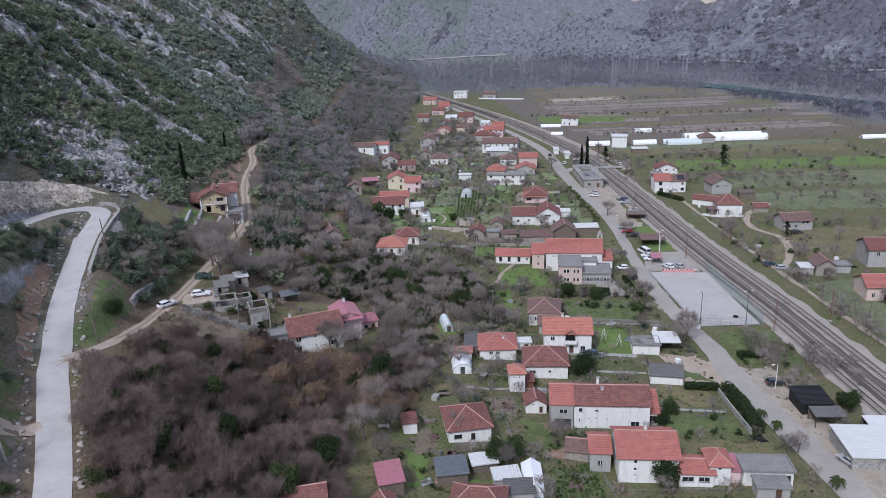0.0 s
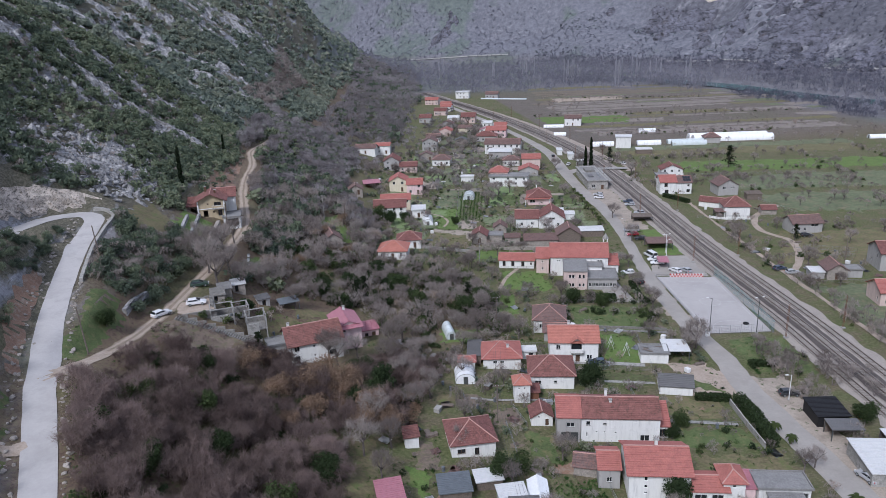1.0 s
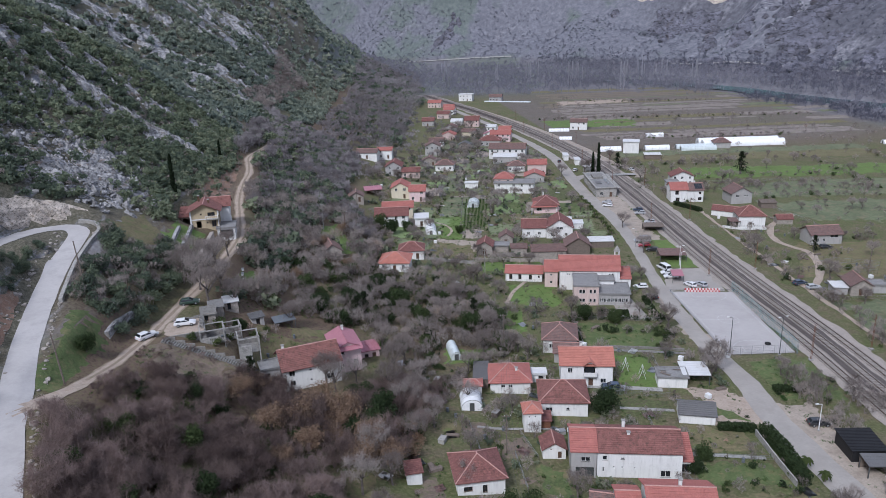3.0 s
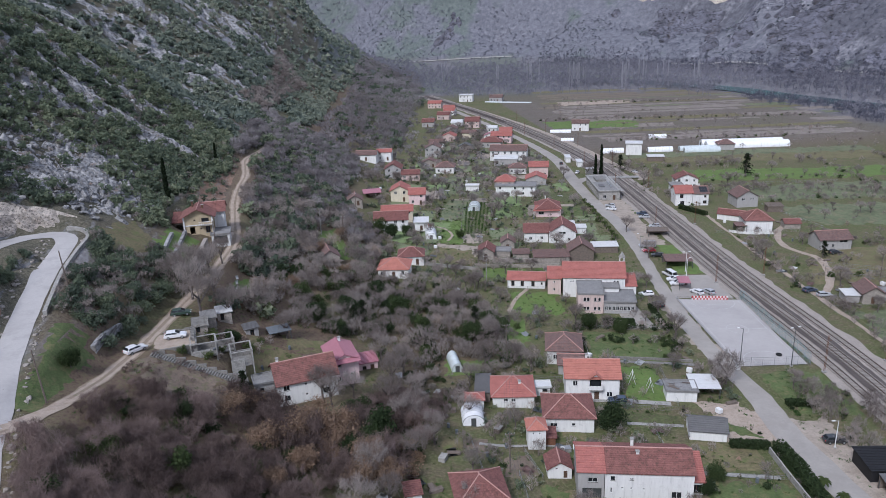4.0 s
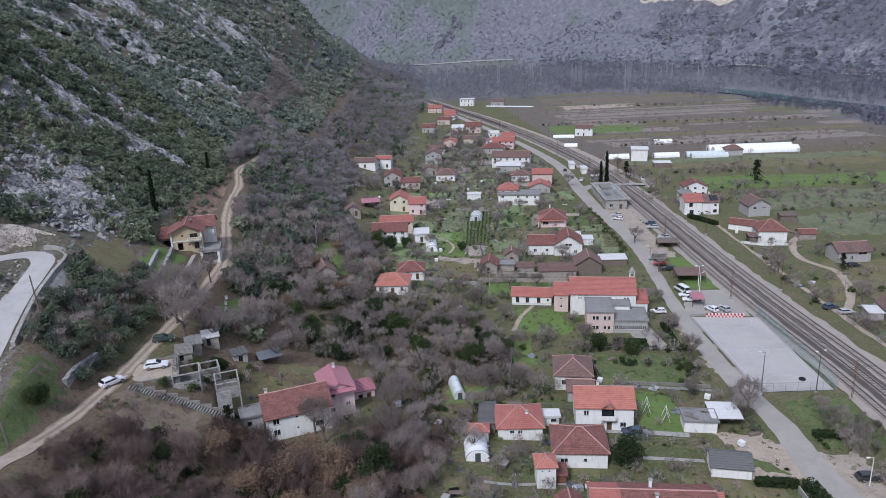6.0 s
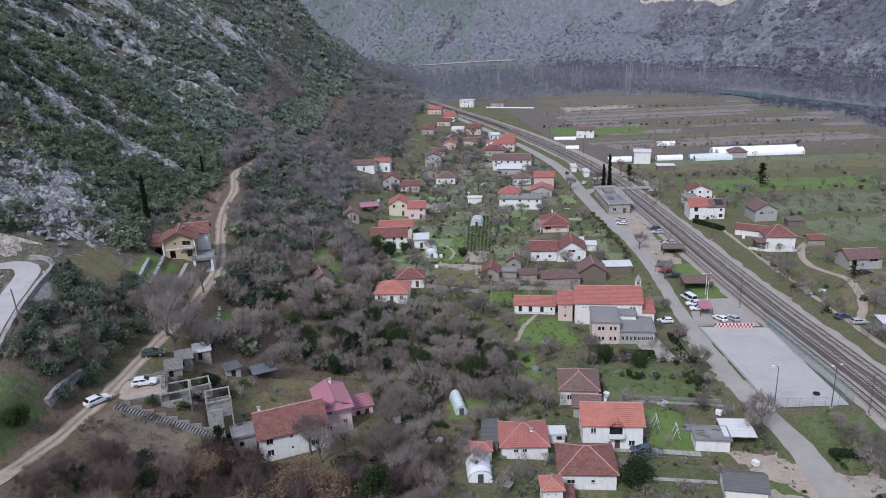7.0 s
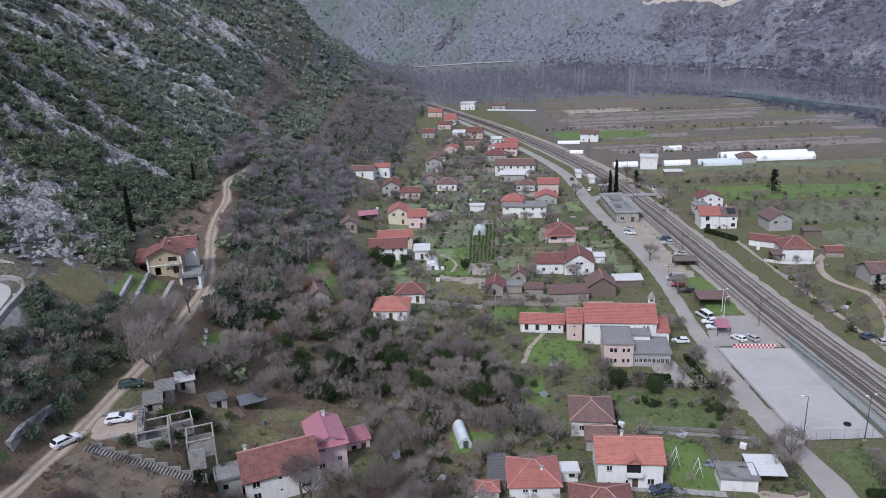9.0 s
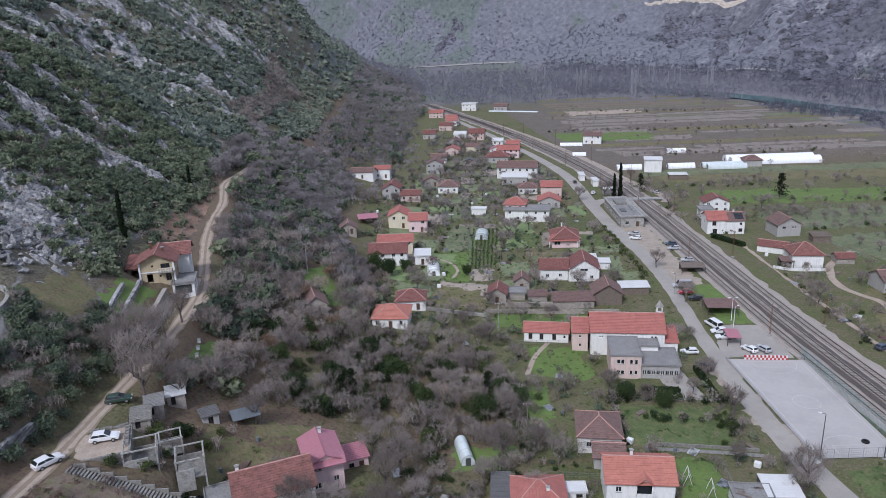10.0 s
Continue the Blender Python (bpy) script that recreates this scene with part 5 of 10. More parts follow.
def walls_mesh(w, d, h, openings, below=1.5, gable=None, roof_h=0.0):
    """Four walls with openings cut through them and reveals; gable: 'x' or 'y', the ridge's line."""
    bm = bmesh.new()
    th = 0.22
    for s, (sx, sy) in SIDES.items():
        length = w if sx == 0 else d
        out = (d / 2 if sx == 0 else w / 2)
        ux, uy = -sy, sx

        def P(u, z, inn=0.0):
            return (ux * u + sx * (out - inn), uy * u + sy * (out - inn), z)

        ops = [(a - ww / 2, z0, a + ww / 2, z0 + hh) for side, a, z0, ww, hh, *_ in openings if side == s]
        us = sorted({-length / 2, length / 2, *(o[0] for o in ops), *(o[2] for o in ops)})
        zs = sorted({-below, h, *(o[1] for o in ops), *(o[3] for o in ops)})
        for u0, u1 in zip(us[:-1], us[1:]):
            for z0, z1 in zip(zs[:-1], zs[1:]):
                um, zm = (u0 + u1) / 2, (z0 + z1) / 2
                if any(o[0] < um < o[2] and o[1] < zm < o[3] for o in ops):
                    continue
                bm.faces.new([bm.verts.new(P(*q)) for q in ((u0, z0), (u1, z0), (u1, z1), (u0, z1))])
        for u0, z0, u1, z1 in ops:
            c = [(u0, z0), (u1, z0), (u1, z1), (u0, z1)]
            for k in range(4):
                a, b_ = c[k], c[(k + 1) % 4]
                bm.faces.new([bm.verts.new(P(*a)), bm.verts.new(P(*b_)), bm.verts.new(P(*b_, th)), bm.verts.new(P(*a, th))])
        if (gable == "x" and s in "lr") or (gable == "y" and s in "fb"):
            bm.faces.new([bm.verts.new(P(-length / 2, h)), bm.verts.new(P(length / 2, h)), bm.verts.new(P(0, h + roof_h))])
    # dark inside: a floor closes the shell below
    bm.faces.new([bm.verts.new(q) for q in ((-w / 2 + 0.3, -d / 2 + 0.3, 0.05), (w / 2 - 0.3, -d / 2 + 0.3, 0.05), (w / 2 - 0.3, d / 2 - 0.3, 0.05), (-w / 2 + 0.3, d / 2 - 0.3, 0.05))])
    return bm


def slope(bm, a, b_, c, d_, course=0.42, lap=0.06):
    """One roof slope, eave a-b, top d-c, laid in courses of tiles that step over one another."""
    a, b_, c, d_ = (Vector(q) for q in (a, b_, c, d_))
    up = ((d_ + c) / 2 - (a + b_) / 2)
    n = (b_ - a).cross(up).normalized()
    k = max(2, int(up.length / course))
    for i in range(k):
        f0, f1 = i / k, (i + 1) / k
        l0, r0, l1, r1 = a.lerp(d_, f0), b_.lerp(c, f0), a.lerp(d_, f1), b_.lerp(c, f1)
        v = [bm.verts.new(q) for q in (l0, r0, r0 + n * lap, l0 + n * lap)]
        bm.faces.new(v)
        v = [bm.verts.new(q) for q in (l0 + n * lap, r0 + n * lap, r1, l1)]
        if (r1 - l1).length < 0.02:
            bm.faces.new(v[:3])
        else:
            bm.faces.new(v)
    t_ = Vector((0, 0, -0.14))
    low = [bm.verts.new(q) for q in (a + t_, b_ + t_, c + t_, d_ + t_)]
    if (c - d_).length < 0.02:
        bm.faces.new(low[2::-1])
    else:
        bm.faces.new(low[::-1])
    for p, q in ((a, b_), (b_, c), (d_, a)):
        bm.faces.new([bm.verts.new(z) for z in (p, p + t_, q + t_, q)])


def roof_parts(t_, kind, w, d, h, rh, over, mat, mono=0):
    W, D_ = w / 2 + over, d / 2 + over
    bm = bmesh.new()
    ridge = bmesh.new()
    if kind == "x":
        e = h - rh * over / (d / 2)
        slope(bm, (-W, -D_, e), (W, -D_, e), (W, 0, h + rh), (-W, 0, h + rh))
        slope(bm, (W, D_, e), (-W, D_, e), (-W, 0, h + rh), (W, 0, h + rh))
        tube(ridge, (-W, 0, h + rh + 0.03), (W, 0, h + rh + 0.03), 0.13)
    elif kind == "y":
        e = h - rh * over / (w / 2)
        slope(bm, (-W, D_, e), (-W, -D_, e), (0, -D_, h + rh), (0, D_, h + rh))
        slope(bm, (W, -D_, e), (W, D_, e), (0, D_, h + rh), (0, -D_, h + rh))
        tube(ridge, (0, -D_, h + rh + 0.03), (0, D_, h + rh + 0.03), 0.13)
    elif kind == "hip":
        e = h
        if w >= d:
            q = max(0.01, w / 2 - d / 2 + 0.2)
            r0, r1 = (-q, 0, h + rh), (q, 0, h + rh)
            slope(bm, (-W, -D_, e), (W, -D_, e), r1, r0)
            slope(bm, (W, D_, e), (-W, D_, e), r0, r1)
            slope(bm, (W, -D_, e), (W, D_, e), r1, r1)
            slope(bm, (-W, D_, e), (-W, -D_, e), r0, r0)
        else:
            q = max(0.01, d / 2 - w / 2 + 0.2)
            r0, r1 = (0, -q, h + rh), (0, q, h + rh)
            slope(bm, (W, -D_, e), (W, D_, e), r1, r0)
            slope(bm, (-W, D_, e), (-W, -D_, e), r0, r1)
            slope(bm, (-W, -D_, e), (W, -D_, e), r0, r0)
            slope(bm, (W, D_, e), (-W, D_, e), r1, r1)
        tube(ridge, (*r0[:2], r0[2] + 0.05), (*r1[:2], r1[2] + 0.05), 0.13)
        for cx, cy, rr in ((-W, -D_, r0), (W, -D_, r1 if w >= d else r0), (W, D_, r1), (-W, D_, r0 if w >= d else r1)):
            tube(ridge, (cx, cy, e + 0.05), (rr[0], rr[1], rr[2] + 0.05), 0.11)
    elif kind == "mono":
        slope(bm, (-W, -D_, h), (W, -D_, h), (W, D_, h + rh), (-W, D_, h + rh))
    elif kind == "flat":
        box(bm, -W, -D_, h - 0.02, W, D_, h + 0.18)
        for q in ((-W, -D_, W, -D_ + 0.2), (-W, D_ - 0.2, W, D_), (-W, -D_ + 0.2, -W + 0.2, D_ - 0.2), (W - 0.2, -D_ + 0.2, W, D_ - 0.2)):
            box(bm, q[0], q[1], h + 0.18, q[2], q[3], h + 0.42)
    r = part("roof", bm, MAT[mat], t_)
    if len(ridge.verts):
        part("ridge_tiles", ridge, MAT["ridge" if mat.startswith("roof_") and mat not in ("roof_slate", "roof_black", "roof_flat", "roof_pink") else mat], r)
    else:
        ridge.free()
    return r


def chimney(t_, x, y, z0, z1, s=0.5, mat="white"):
    c = part("chimney", boxes((x - s / 2, y - s / 2, z0, x + s / 2, y + s / 2, z1)), MAT[mat], t_)
    part("chimney_cap", boxes((x - s / 2 - 0.1, y - s / 2 - 0.1, z1 + 0.12, x + s / 2 + 0.1, y + s / 2 + 0.1, z1 + 0.2), (x - 0.12, y - 0.12, z1, x + 0.12, y + 0.12, z1 + 0.12)), MAT["concrete"], c)


def auto_windows(w, d, h, storeys, seed, sides="flr", ww=1.1, wh=1.25):
    rr = random.Random(seed)
    ops = []
    sh = h / storeys
    for s in sides:
        length = w if s in "fb" else d
        n = max(1, int(length / 3.0))
        for st in range(storeys):
            for k in range(n):
                if rr.random() < 0.2 and n > 1:
                    continue
                u = (k + 0.5) / n * length - length / 2 + rr.uniform(-0.2, 0.2)
                if st == 0 and s == "f" and k == n // 2:
                    ops.append((s, u, 0.05, 1.0, 2.05, "door"))
                else:
                    ops.append((s, u, st * sh + 0.95, ww * rr.choice([0.8, 1, 1]), min(wh, sh - 1.25)))
    return ops


def put_openings(t_, ops, w, d, frame):
    for side, u, z0, ww, hh, *kind in ops:
        sx, sy = SIDES[side]
        out = (d / 2 if sx == 0 else w / 2) - 0.14
        rz = math.atan2(sx, -sy)
        m = Matrix.Translation((-sy * u + sx * out, sx * u + sy * out, z0)) @ Matrix.Rotation(rz, 4, "Z")
        if kind and kind[0] == "hole":
            continue
        if kind and kind[0] == "door":
            dr = part("door", boxes((-ww / 2, 0, 0, ww / 2, 0.06, hh)), MAT["door"], t_)
            dr.matrix_basis = m
            part("door_handle", boxes((ww / 2 - 0.16, -0.05, 1.0, ww / 2 - 0.08, -0.005, 1.12)), MAT["metal"], dr)
        elif kind and kind[0] == "garage":
            dr = part("garage_door", boxes((-ww / 2, 0.3, 0, ww / 2, 0.36, hh)), MAT["darkmetal"], t_)
            dr.matrix_basis = m
        else:
            f, p, s = window_meshes(ww, hh, frame)
            wo = part("window", f, None, t_)
            wo.matrix_basis = m
            part("pane", p, None, wo)
            if ww > 0.6:
                part("sill", s, None, wo)


HOUSE_N = [0]
BLOCK = []


def house(label, x, y, w, d, h, roof="x", rh=2.0, yaw=-11, wall="white", tiles="roof_red", storeys=1, ops=None, frame="frame_w", over=0.45, z=None, chim=None, name="house",
          category="house", front=True, below=2.0, group="village houses", gable_wall=True, sides="flr"):
    """x, y: the middle of the front wall's foot (the wall that looks to -y before turning)."""
    HOUSE_N[0] += 1
    a = radians(yaw)
    cx, cy = x - math.sin(a) * d / 2, y + math.cos(a) * d / 2
    t_ = thing(name, label, category, cx, cy, mz(cx, cy) if z is None else z, yaw, group)
    BLOCK.append((cx, cy, 0.5 * math.hypot(w, d) + 0.6))
    if ops is None:
        ops = auto_windows(w, d, h, storeys, HOUSE_N[0], sides)
    part("wall", walls_mesh(w, d, h, ops, below, roof if roof in ("x", "y") and gable_wall else None, rh), MAT[wall], t_)
    roof_parts(t_, roof, w, d, h, rh, over, tiles)
    put_openings(t_, ops, w, d, frame)
    if chim:
        for c in chim:
            chimney(t_, c[0], c[1], h - 0.2, h + rh + 0.6 + (c[2] if len(c) > 2 else 0))
    return t_


def shed(label, x, y, w, d, h, roof="mono", rh=0.5, yaw=-11, wall="wood", tiles="roof_slate", name="shed", z=None, over=0.3, ops=(), category="shed", below=1.2):
    return house(label, x, y, w, d, h, roof, rh, yaw, wall, tiles, 1, list(ops), "frame_b", over, z, None, name, category, below=below, group="sheds")


def canopy(label, x, y, w, d, h, tiles="white_sheet", yaw=-11, rh=0.3, z=None, name="carport"):
    """A roof on posts."""
    a = radians(yaw)
    cx, cy = x - math.sin(a) * d / 2, y + math.cos(a) * d / 2
    t_ = thing(name, label, "carport", cx, cy, z, yaw, "sheds")
    bm = bmesh.new()
    slope(bm, (-w / 2, -d / 2, h), (w / 2, -d / 2, h), (w / 2, d / 2, h + rh), (-w / 2, d / 2, h + rh), 0.9, 0.02)
    part("roof", bm, MAT[tiles], t_)
    for sx in (-1, 1):
        for sy in (-1, 1):
            part("post", boxes((sx * (w / 2 - 0.2) - 0.07, sy * (d / 2 - 0.2) - 0.07, -0.3, sx * (w / 2 - 0.2) + 0.07, sy * (d / 2 - 0.2) + 0.07, h - 0.05)), MAT["darkmetal"], t_)
    part("back_wall", boxes((-w / 2 + 0.1, d / 2 - 0.15, -0.3, w / 2 - 0.1, d / 2 - 0.05, h - 0.05)), MAT["wood"], t_)
    return t_


def tunnel(label, x, y, w, length, h, yaw=-11, mat="plastic", z=None, name="polytunnel"):
    """A hooped film greenhouse; x, y: the middle of its near end."""
    a = radians(yaw)
    t_ = thing(name, label, "greenhouse", x, y, z, yaw, "greenhouses")
    prof = [(-w / 2 * math.cos(math.pi * k / 12), h * math.sin(math.pi * k / 12) ** 0.8) for k in range(13)]
    n = max(3, int(length / 2))
    bm = bmesh.new()
    rows = []
    for j in range(n * 2 + 1):
        sag = 1.0 if j % 2 == 0 else 0.975
        rows.append([bm.verts.new((px * sag, j * length / (2 * n), pz * sag)) for px, pz in prof])
    for r0, r1 in zip(rows[:-1], rows[1:]):
        for k in range(12):
            bm.faces.new((r0[k], r1[k], r1[k + 1], r0[k + 1]))
    part("film", bm, MAT[mat], t_)
    for yy_, nm in ((0.02, "end_wall"), (length - 0.02, "end_wall")):
        bm = bmesh.new()
        bm.faces.new([bm.verts.new((px * 0.97, yy_, pz * 0.97)) for px, pz in prof])
        e = part(nm, bm, MAT[mat], t_)
    part("door", boxes((-0.5, -0.05, 0, 0.5, 0.0, min(1.9, h * 0.75))), MAT["darkmetal"], t_)
    for j in range(0, n + 1, max(1, n // 4)):
        bm = bmesh.new()
        polytube(bm, [(q[0] * 1.01, j * length / n, q[1] * 1.01) for q in prof], 0.03, 4)
        part("hoop", bm, MAT["metal"], t_)
    return t_


# --- the near rows, by the street ---
hb = house("white two-storey house with dormer and balcony", 41.0, 155.0, 11.2, 8.4, 5.5, "x", 2.2, -12, "white", "roof_orange", 2,
           [("f", -3.6, 3.4, 1.0, 1.1), ("f", 0.6, 3.1, 2.4, 1.9, "hole"), ("f", -3.6, 0.6, 0.6, 0.6), ("f", 0.9, 0.05, 1.0, 2.0, "door"), ("f", -0.5, 0.7, 0.6, 1.0), ("f", 3.6, 0.9, 1.2, 1.1), ("r", 0, 3.4, 1.0, 1.1), ("l", 0, 3.4, 1, 1.1)],
           chim=[(-1.0, 0.8)], z=-0.1)
bm = bmesh.new()
slope(bm, (-0.9, 1.2, 5.3), (-0.9, -4.9, 5.3), (0.6, -4.9, 6.5), (0.6, 1.2, 6.5))
slope(bm, (2.1, -4.9, 5.3), (2.1, 1.2, 5.3), (0.6, 1.2, 6.5), (0.6, -4.9, 6.5))
part("dormer_roof", bm, MAT["roof_orange"], hb)
bm = bmesh.new()
bm.faces.new([bm.verts.new(p) for p in ((-0.8, -4.25, 5.3), (2.0, -4.25, 5.3), (0.6, -4.25, 6.4))])
part("dormer_gable", bm, MAT["white"], hb)
part("balcony", boxes((-0.8, -5.2, 2.8, 2.1, -4.2, 2.95)), MAT["concrete"], hb)
part("railing", boxes((-0.8, -5.2, 2.95, 2.1, -5.15, 3.9), (-0.8, -5.15, 2.95, -0.75, -4.2, 3.9), (2.05, -5.15, 2.95, 2.1, -4.2, 3.9)), MAT["white"], hb)
part("balcony_door", boxes((-0.4, -4.0, 2.95, 1.6, -3.95, 5.0)), MAT["glass"], hb)

house("white bungalow with lichened hipped tile roof", 32.8, 143.7, 9.6, 9.0, 3.2, "hip", 2.6, -11, "white", "roof_mixed", 1, [("f", 0.8, 1.3, 0.7, 0.6), ("f", -3, 1.0, 1.4, 0.9), ("r", 0, 1, 1, 1.2)], z=0.1)
house("long white two-storey house with old tiled roof", 40.2, 121.6, 14.6, 8.6, 5.4, "x", 2.0, -12, "white", "roof_mixed", 2,
           [("f", -6.0, 3.6, 0.8, 0.9), ("f", -2.9, 3.8, 0.7, 0.35), ("f", -4.4, 2.0, 0.4, 0.35), ("f", -2.9, 2.0, 0.4, 0.35), ("f", -0.8, 1.9, 0.4, 0.35), ("f", 4.6, 0.4, 1.7, 1.3), ("f", -6.2, 1.2, 0.3, 1.0), ("r", 0, 3.4, 1, 1.1)], over=0.3, chim=[(-2.2, 1.6), (-1.6, -1.0, -0.8)], z=-0.1, below=1.0)
house("grey garage wing with orange-red tiled roof", 30.7, 123.3, 4.4, 8.6, 5.6, "x", 2.0, -12, "grey", "roof_red", 2, [("f", 0.3, 3.4, 1.6, 0.9), ("f", 0.2, 0.05, 3.2, 2.2, "garage")], over=0.25, z=-0.1, name="house_wing", below=1.0)
shed("small lean-to porch with red tiles", 48.6, 121.6, 2.4, 5.5, 2.6, "mono", 2.2, -12, "white", "roof_red", "porch", ops=[("f", 0, 0.2, 1.6, 1.7)])
house("grey-white house with broad red tiled roof", 40.6, 104.0, 10.0, 9.4, 5.4, "x", 2.2, -12, "white", "roof_red", 2,
           [("f", -2.2, 3.9, 0.55, 0.8), ("f", -2.2, 2.5, 0.55, 0.6), ("f", -2.2, 1.4, 0.55, 0.35), ("f", 2.8, 3.3, 1.0, 1.1), ("l", 0, 3.4, 1.0, 1.1)], over=0.5, chim=[(0.2, 0.9)], z=-0.1)
house("grey annexe with red tiled roof beside the house", 33.6, 108.5, 3.6, 6.5, 4.0, "x", 1.4, -12, "grey", "roof_red", 1, [("f", 0, 1.2, 0.9, 1.0)], over=0.3, z=0, name="house_annexe")
shed("low outbuilding with decayed brown tiles", 30.5, 112.3, 4.0, 4.5, 2.1, "x", 1.2, -20, "stone", "roof_brown", "outbuilding")
house("low white wing with red tiles and wide windows", 48.3, 101.6, 5.8, 5.2, 2.9, "x", 1.1, -12, "white", "roof_red", 1, [("f", -1.4, 1.0, 2.0, 1.0), ("f", 1.3, 1.0, 1.9, 1.0)], over=0.35, z=-0.05, name="house_wing")
house("small white turret house with hipped red roof", 52.3, 101.4, 3.5, 4.6, 4.0, "hip", 1.5, -12, "white", "roof_red", 1, [("f", 0, 3.0, 0.6, 0.5), ("f", -0.9, 2.6, 0.6, 0.2), ("f", 0.9, 2.6, 0.6, 0.2)], over=0.4, z=-0.05, name="house_wing")
shed("pink-roofed lean-to between the buildings", 55.0, 101.6, 2.2, 4.0, 2.5, "mono", 0.7, -12, "rose", "roof_pink", "outbuilding")
shed("grey flat-roofed garage with a red edge", 60.2, 99.8, 8.2, 4.4, 2.9, "flat", 0.2, -12, "white", "roof_flat", "garage", ops=[("f", 2.6, 0.2, 2.2, 2.0, "garage"), ("f", -1.5, 0.2, 2.2, 2.0, "garage")])
shed("small grey store with flat felt roof", 59.2, 96.3, 5.2, 3.0, 2.4, "mono", 0.2, -12, "grey", "roof_flat", "shed", ops=[("f", 0.8, 0.1, 1.0, 1.9, "door")])
house("pale blue-white cottage with old hipped roof", 11.9, 119.8, 8.2, 8.4, 3.0, "hip", 2.6, 2, "white", "roof_old", 1, [("f", 0.6, 0.4, 0.85, 1.5), ("f", -2.3, 1.0, 1.5, 0.9), ("l", 0, 1, 0.9, 1.0)], frame="frame_b", z=1.2, name="cottage", category="cottage")
house("narrow white tower house with orange tiled hip", 25.1, 138.5, 3.3, 3.6, 4.6, "hip", 1.3, -6, "white", "roof_orange", 2, [("f", -0.7, 3.4, 0.35, 0.45), ("f", 0.5, 3.4, 0.35, 0.45), ("f", 0, 2.5, 0.4, 0.15)], over=0.35, z=0.1, name="tower_house")
shed("brown metal lean-to beside the tower house", 27.6, 139.6, 2.6, 3.0, 1.9, "mono", 0.4, -10, "rust", "roof_old", "shed")
shed("small white shed with mottled old tiles", 27.0, 129.3, 4.2, 4.2, 2.2, "y", 1.3, -6, "white", "roof_old", "shed", ops=[("f", 1.0, 0.05, 0.7, 1.5, "door"), ("f", -0.6, 1.9, 0.35, 0.35)])
house("bungalow with broad red hipped roof", 23.8, 154.0, 8.6, 8.4, 2.9, "hip", 2.4, -8, "white", "roof_red", 1, [("f", -1.6, 1.5, 0.9, 0.7), ("f", 0.0, 1.5, 0.9, 0.7), ("r", 0, 1, 1, 1.1)], z=0.3, chim=[(1.4, -1.6, -1.0)])
shed("dark sheet-roofed lean-to beside the bungalow", 17.8, 157.0, 3.0, 7.5, 2.4, "mono", 0.3, -10, "wood", "roof_slate", "shed")
house("tiny white outbuilding with red tiled hip", 15.6, 154.0, 3.8, 3.0, 2.3, "hip", 0.8, -8, "white", "roof_red", 1, [("f", -0.8, 1.3, 0.5, 0.5), ("f", 0.9, 1.3, 0.5, 0.5)], over=0.3, z=0.8, name="outbuilding", category="outbuilding")
tunnel("white hooped polytunnel among the gardens", 14.4, 147.4, 4.6, 5.5, 2.6, -4, "plastic_w", z=0.9)
tunnel("grey-green film polytunnel in the grass", 14.2, 170.5, 2.6, 7.0, 2.2, 4, "plastic", z=1.0)
house("grey house with brown half-hipped roof", 39.5, 171.8, 8.0, 9.0, 3.6, "hip", 2.4, -14, "white", "roof_brown", 1, [("f", -2, 1.3, 1.0, 1.1), ("f", 1.5, 0.05, 0.9, 2.0, "door")], z=0)
house("low annexe with rust-brown tiles", 39.6, 166.6, 5.4, 5.0, 2.8, "x", 1.3, -14, "grey", "roof_brown", 1, [("f", 0, 1.0, 0.8, 0.9)], z=0, name="house_annexe")
shed("white caravan-like hut with a flat top", 31.0, 158.5, 3.4, 2.4, 2.0, "flat", 0.1, -8, "white", "white_sheet", "hut", ops=[("f", 0.6, 0.9, 1.1, 0.7)])
shed("white flat-roofed utility house with rubble on top", 59.0, 151.0, 6.2, 4.4, 2.4, "flat", 0.1, -14, "white", "roof_flat", "utility_house", ops=[])
rb = random.Random(9)
for k in range(9):
    jb = thing("roof_rubble", "broken grey board lying on a flat roof", "boards", 59.4 + rb.uniform(-2.2, 2.2), 153.2 + rb.uniform(-1.4, 1.4), mz(59.5, 153.2) + 2.585 + 0.07 * (k // 3), rb.uniform(0, 180), "roof rubble")
    part("board", boxes((-rb.uniform(0.5, 1.3), -0.2, 0, rb.uniform(0.5, 1.2), 0.2, 0.065)), MAT[rb.choice(["wood", "roof_slate", "white_sheet", "roof_flat"])], jb)
canopy("rusty-white sheet carport on posts", 64.4, 151.0, 6.0, 6.0, 2.6, "white_sheet", -12)
house("white shed with grey sheet gable roof", 57.8, 136.4, 6.8, 5.4, 2.2, "x", 1.3, -18, "white", "roof_slate", 1, [], over=0.3, z=0, name="shed", category="shed")
shed("black sheet garage with sloping roof", 81.9, 119.5, 5.9, 6.2, 2.5, "mono", 0.5, -8, "roof_black", "roof_black", "garage")
canopy("dark felt roof lean-to on posts", 81.4, 114.4, 6.0, 3.6, 2.6, "roof_slate", -10)
shed("long workshop with white sheet roof", 81.5, 100.6, 9.6, 9.5, 2.8, "mono", 0.5, -12, "concrete", "white_sheet", "workshop", ops=[])
canopy("white sheet roof extension on posts", 89.0, 106.0, 8, 6.5, 2.9, "white_sheet", -12)
shed("dark shed with maroon metal roof", -3.6, 103.3, 4.0, 5.2, 2.3, "mono", 0.6, 7, "wood", "roof_pink", "shed", z=3.6)
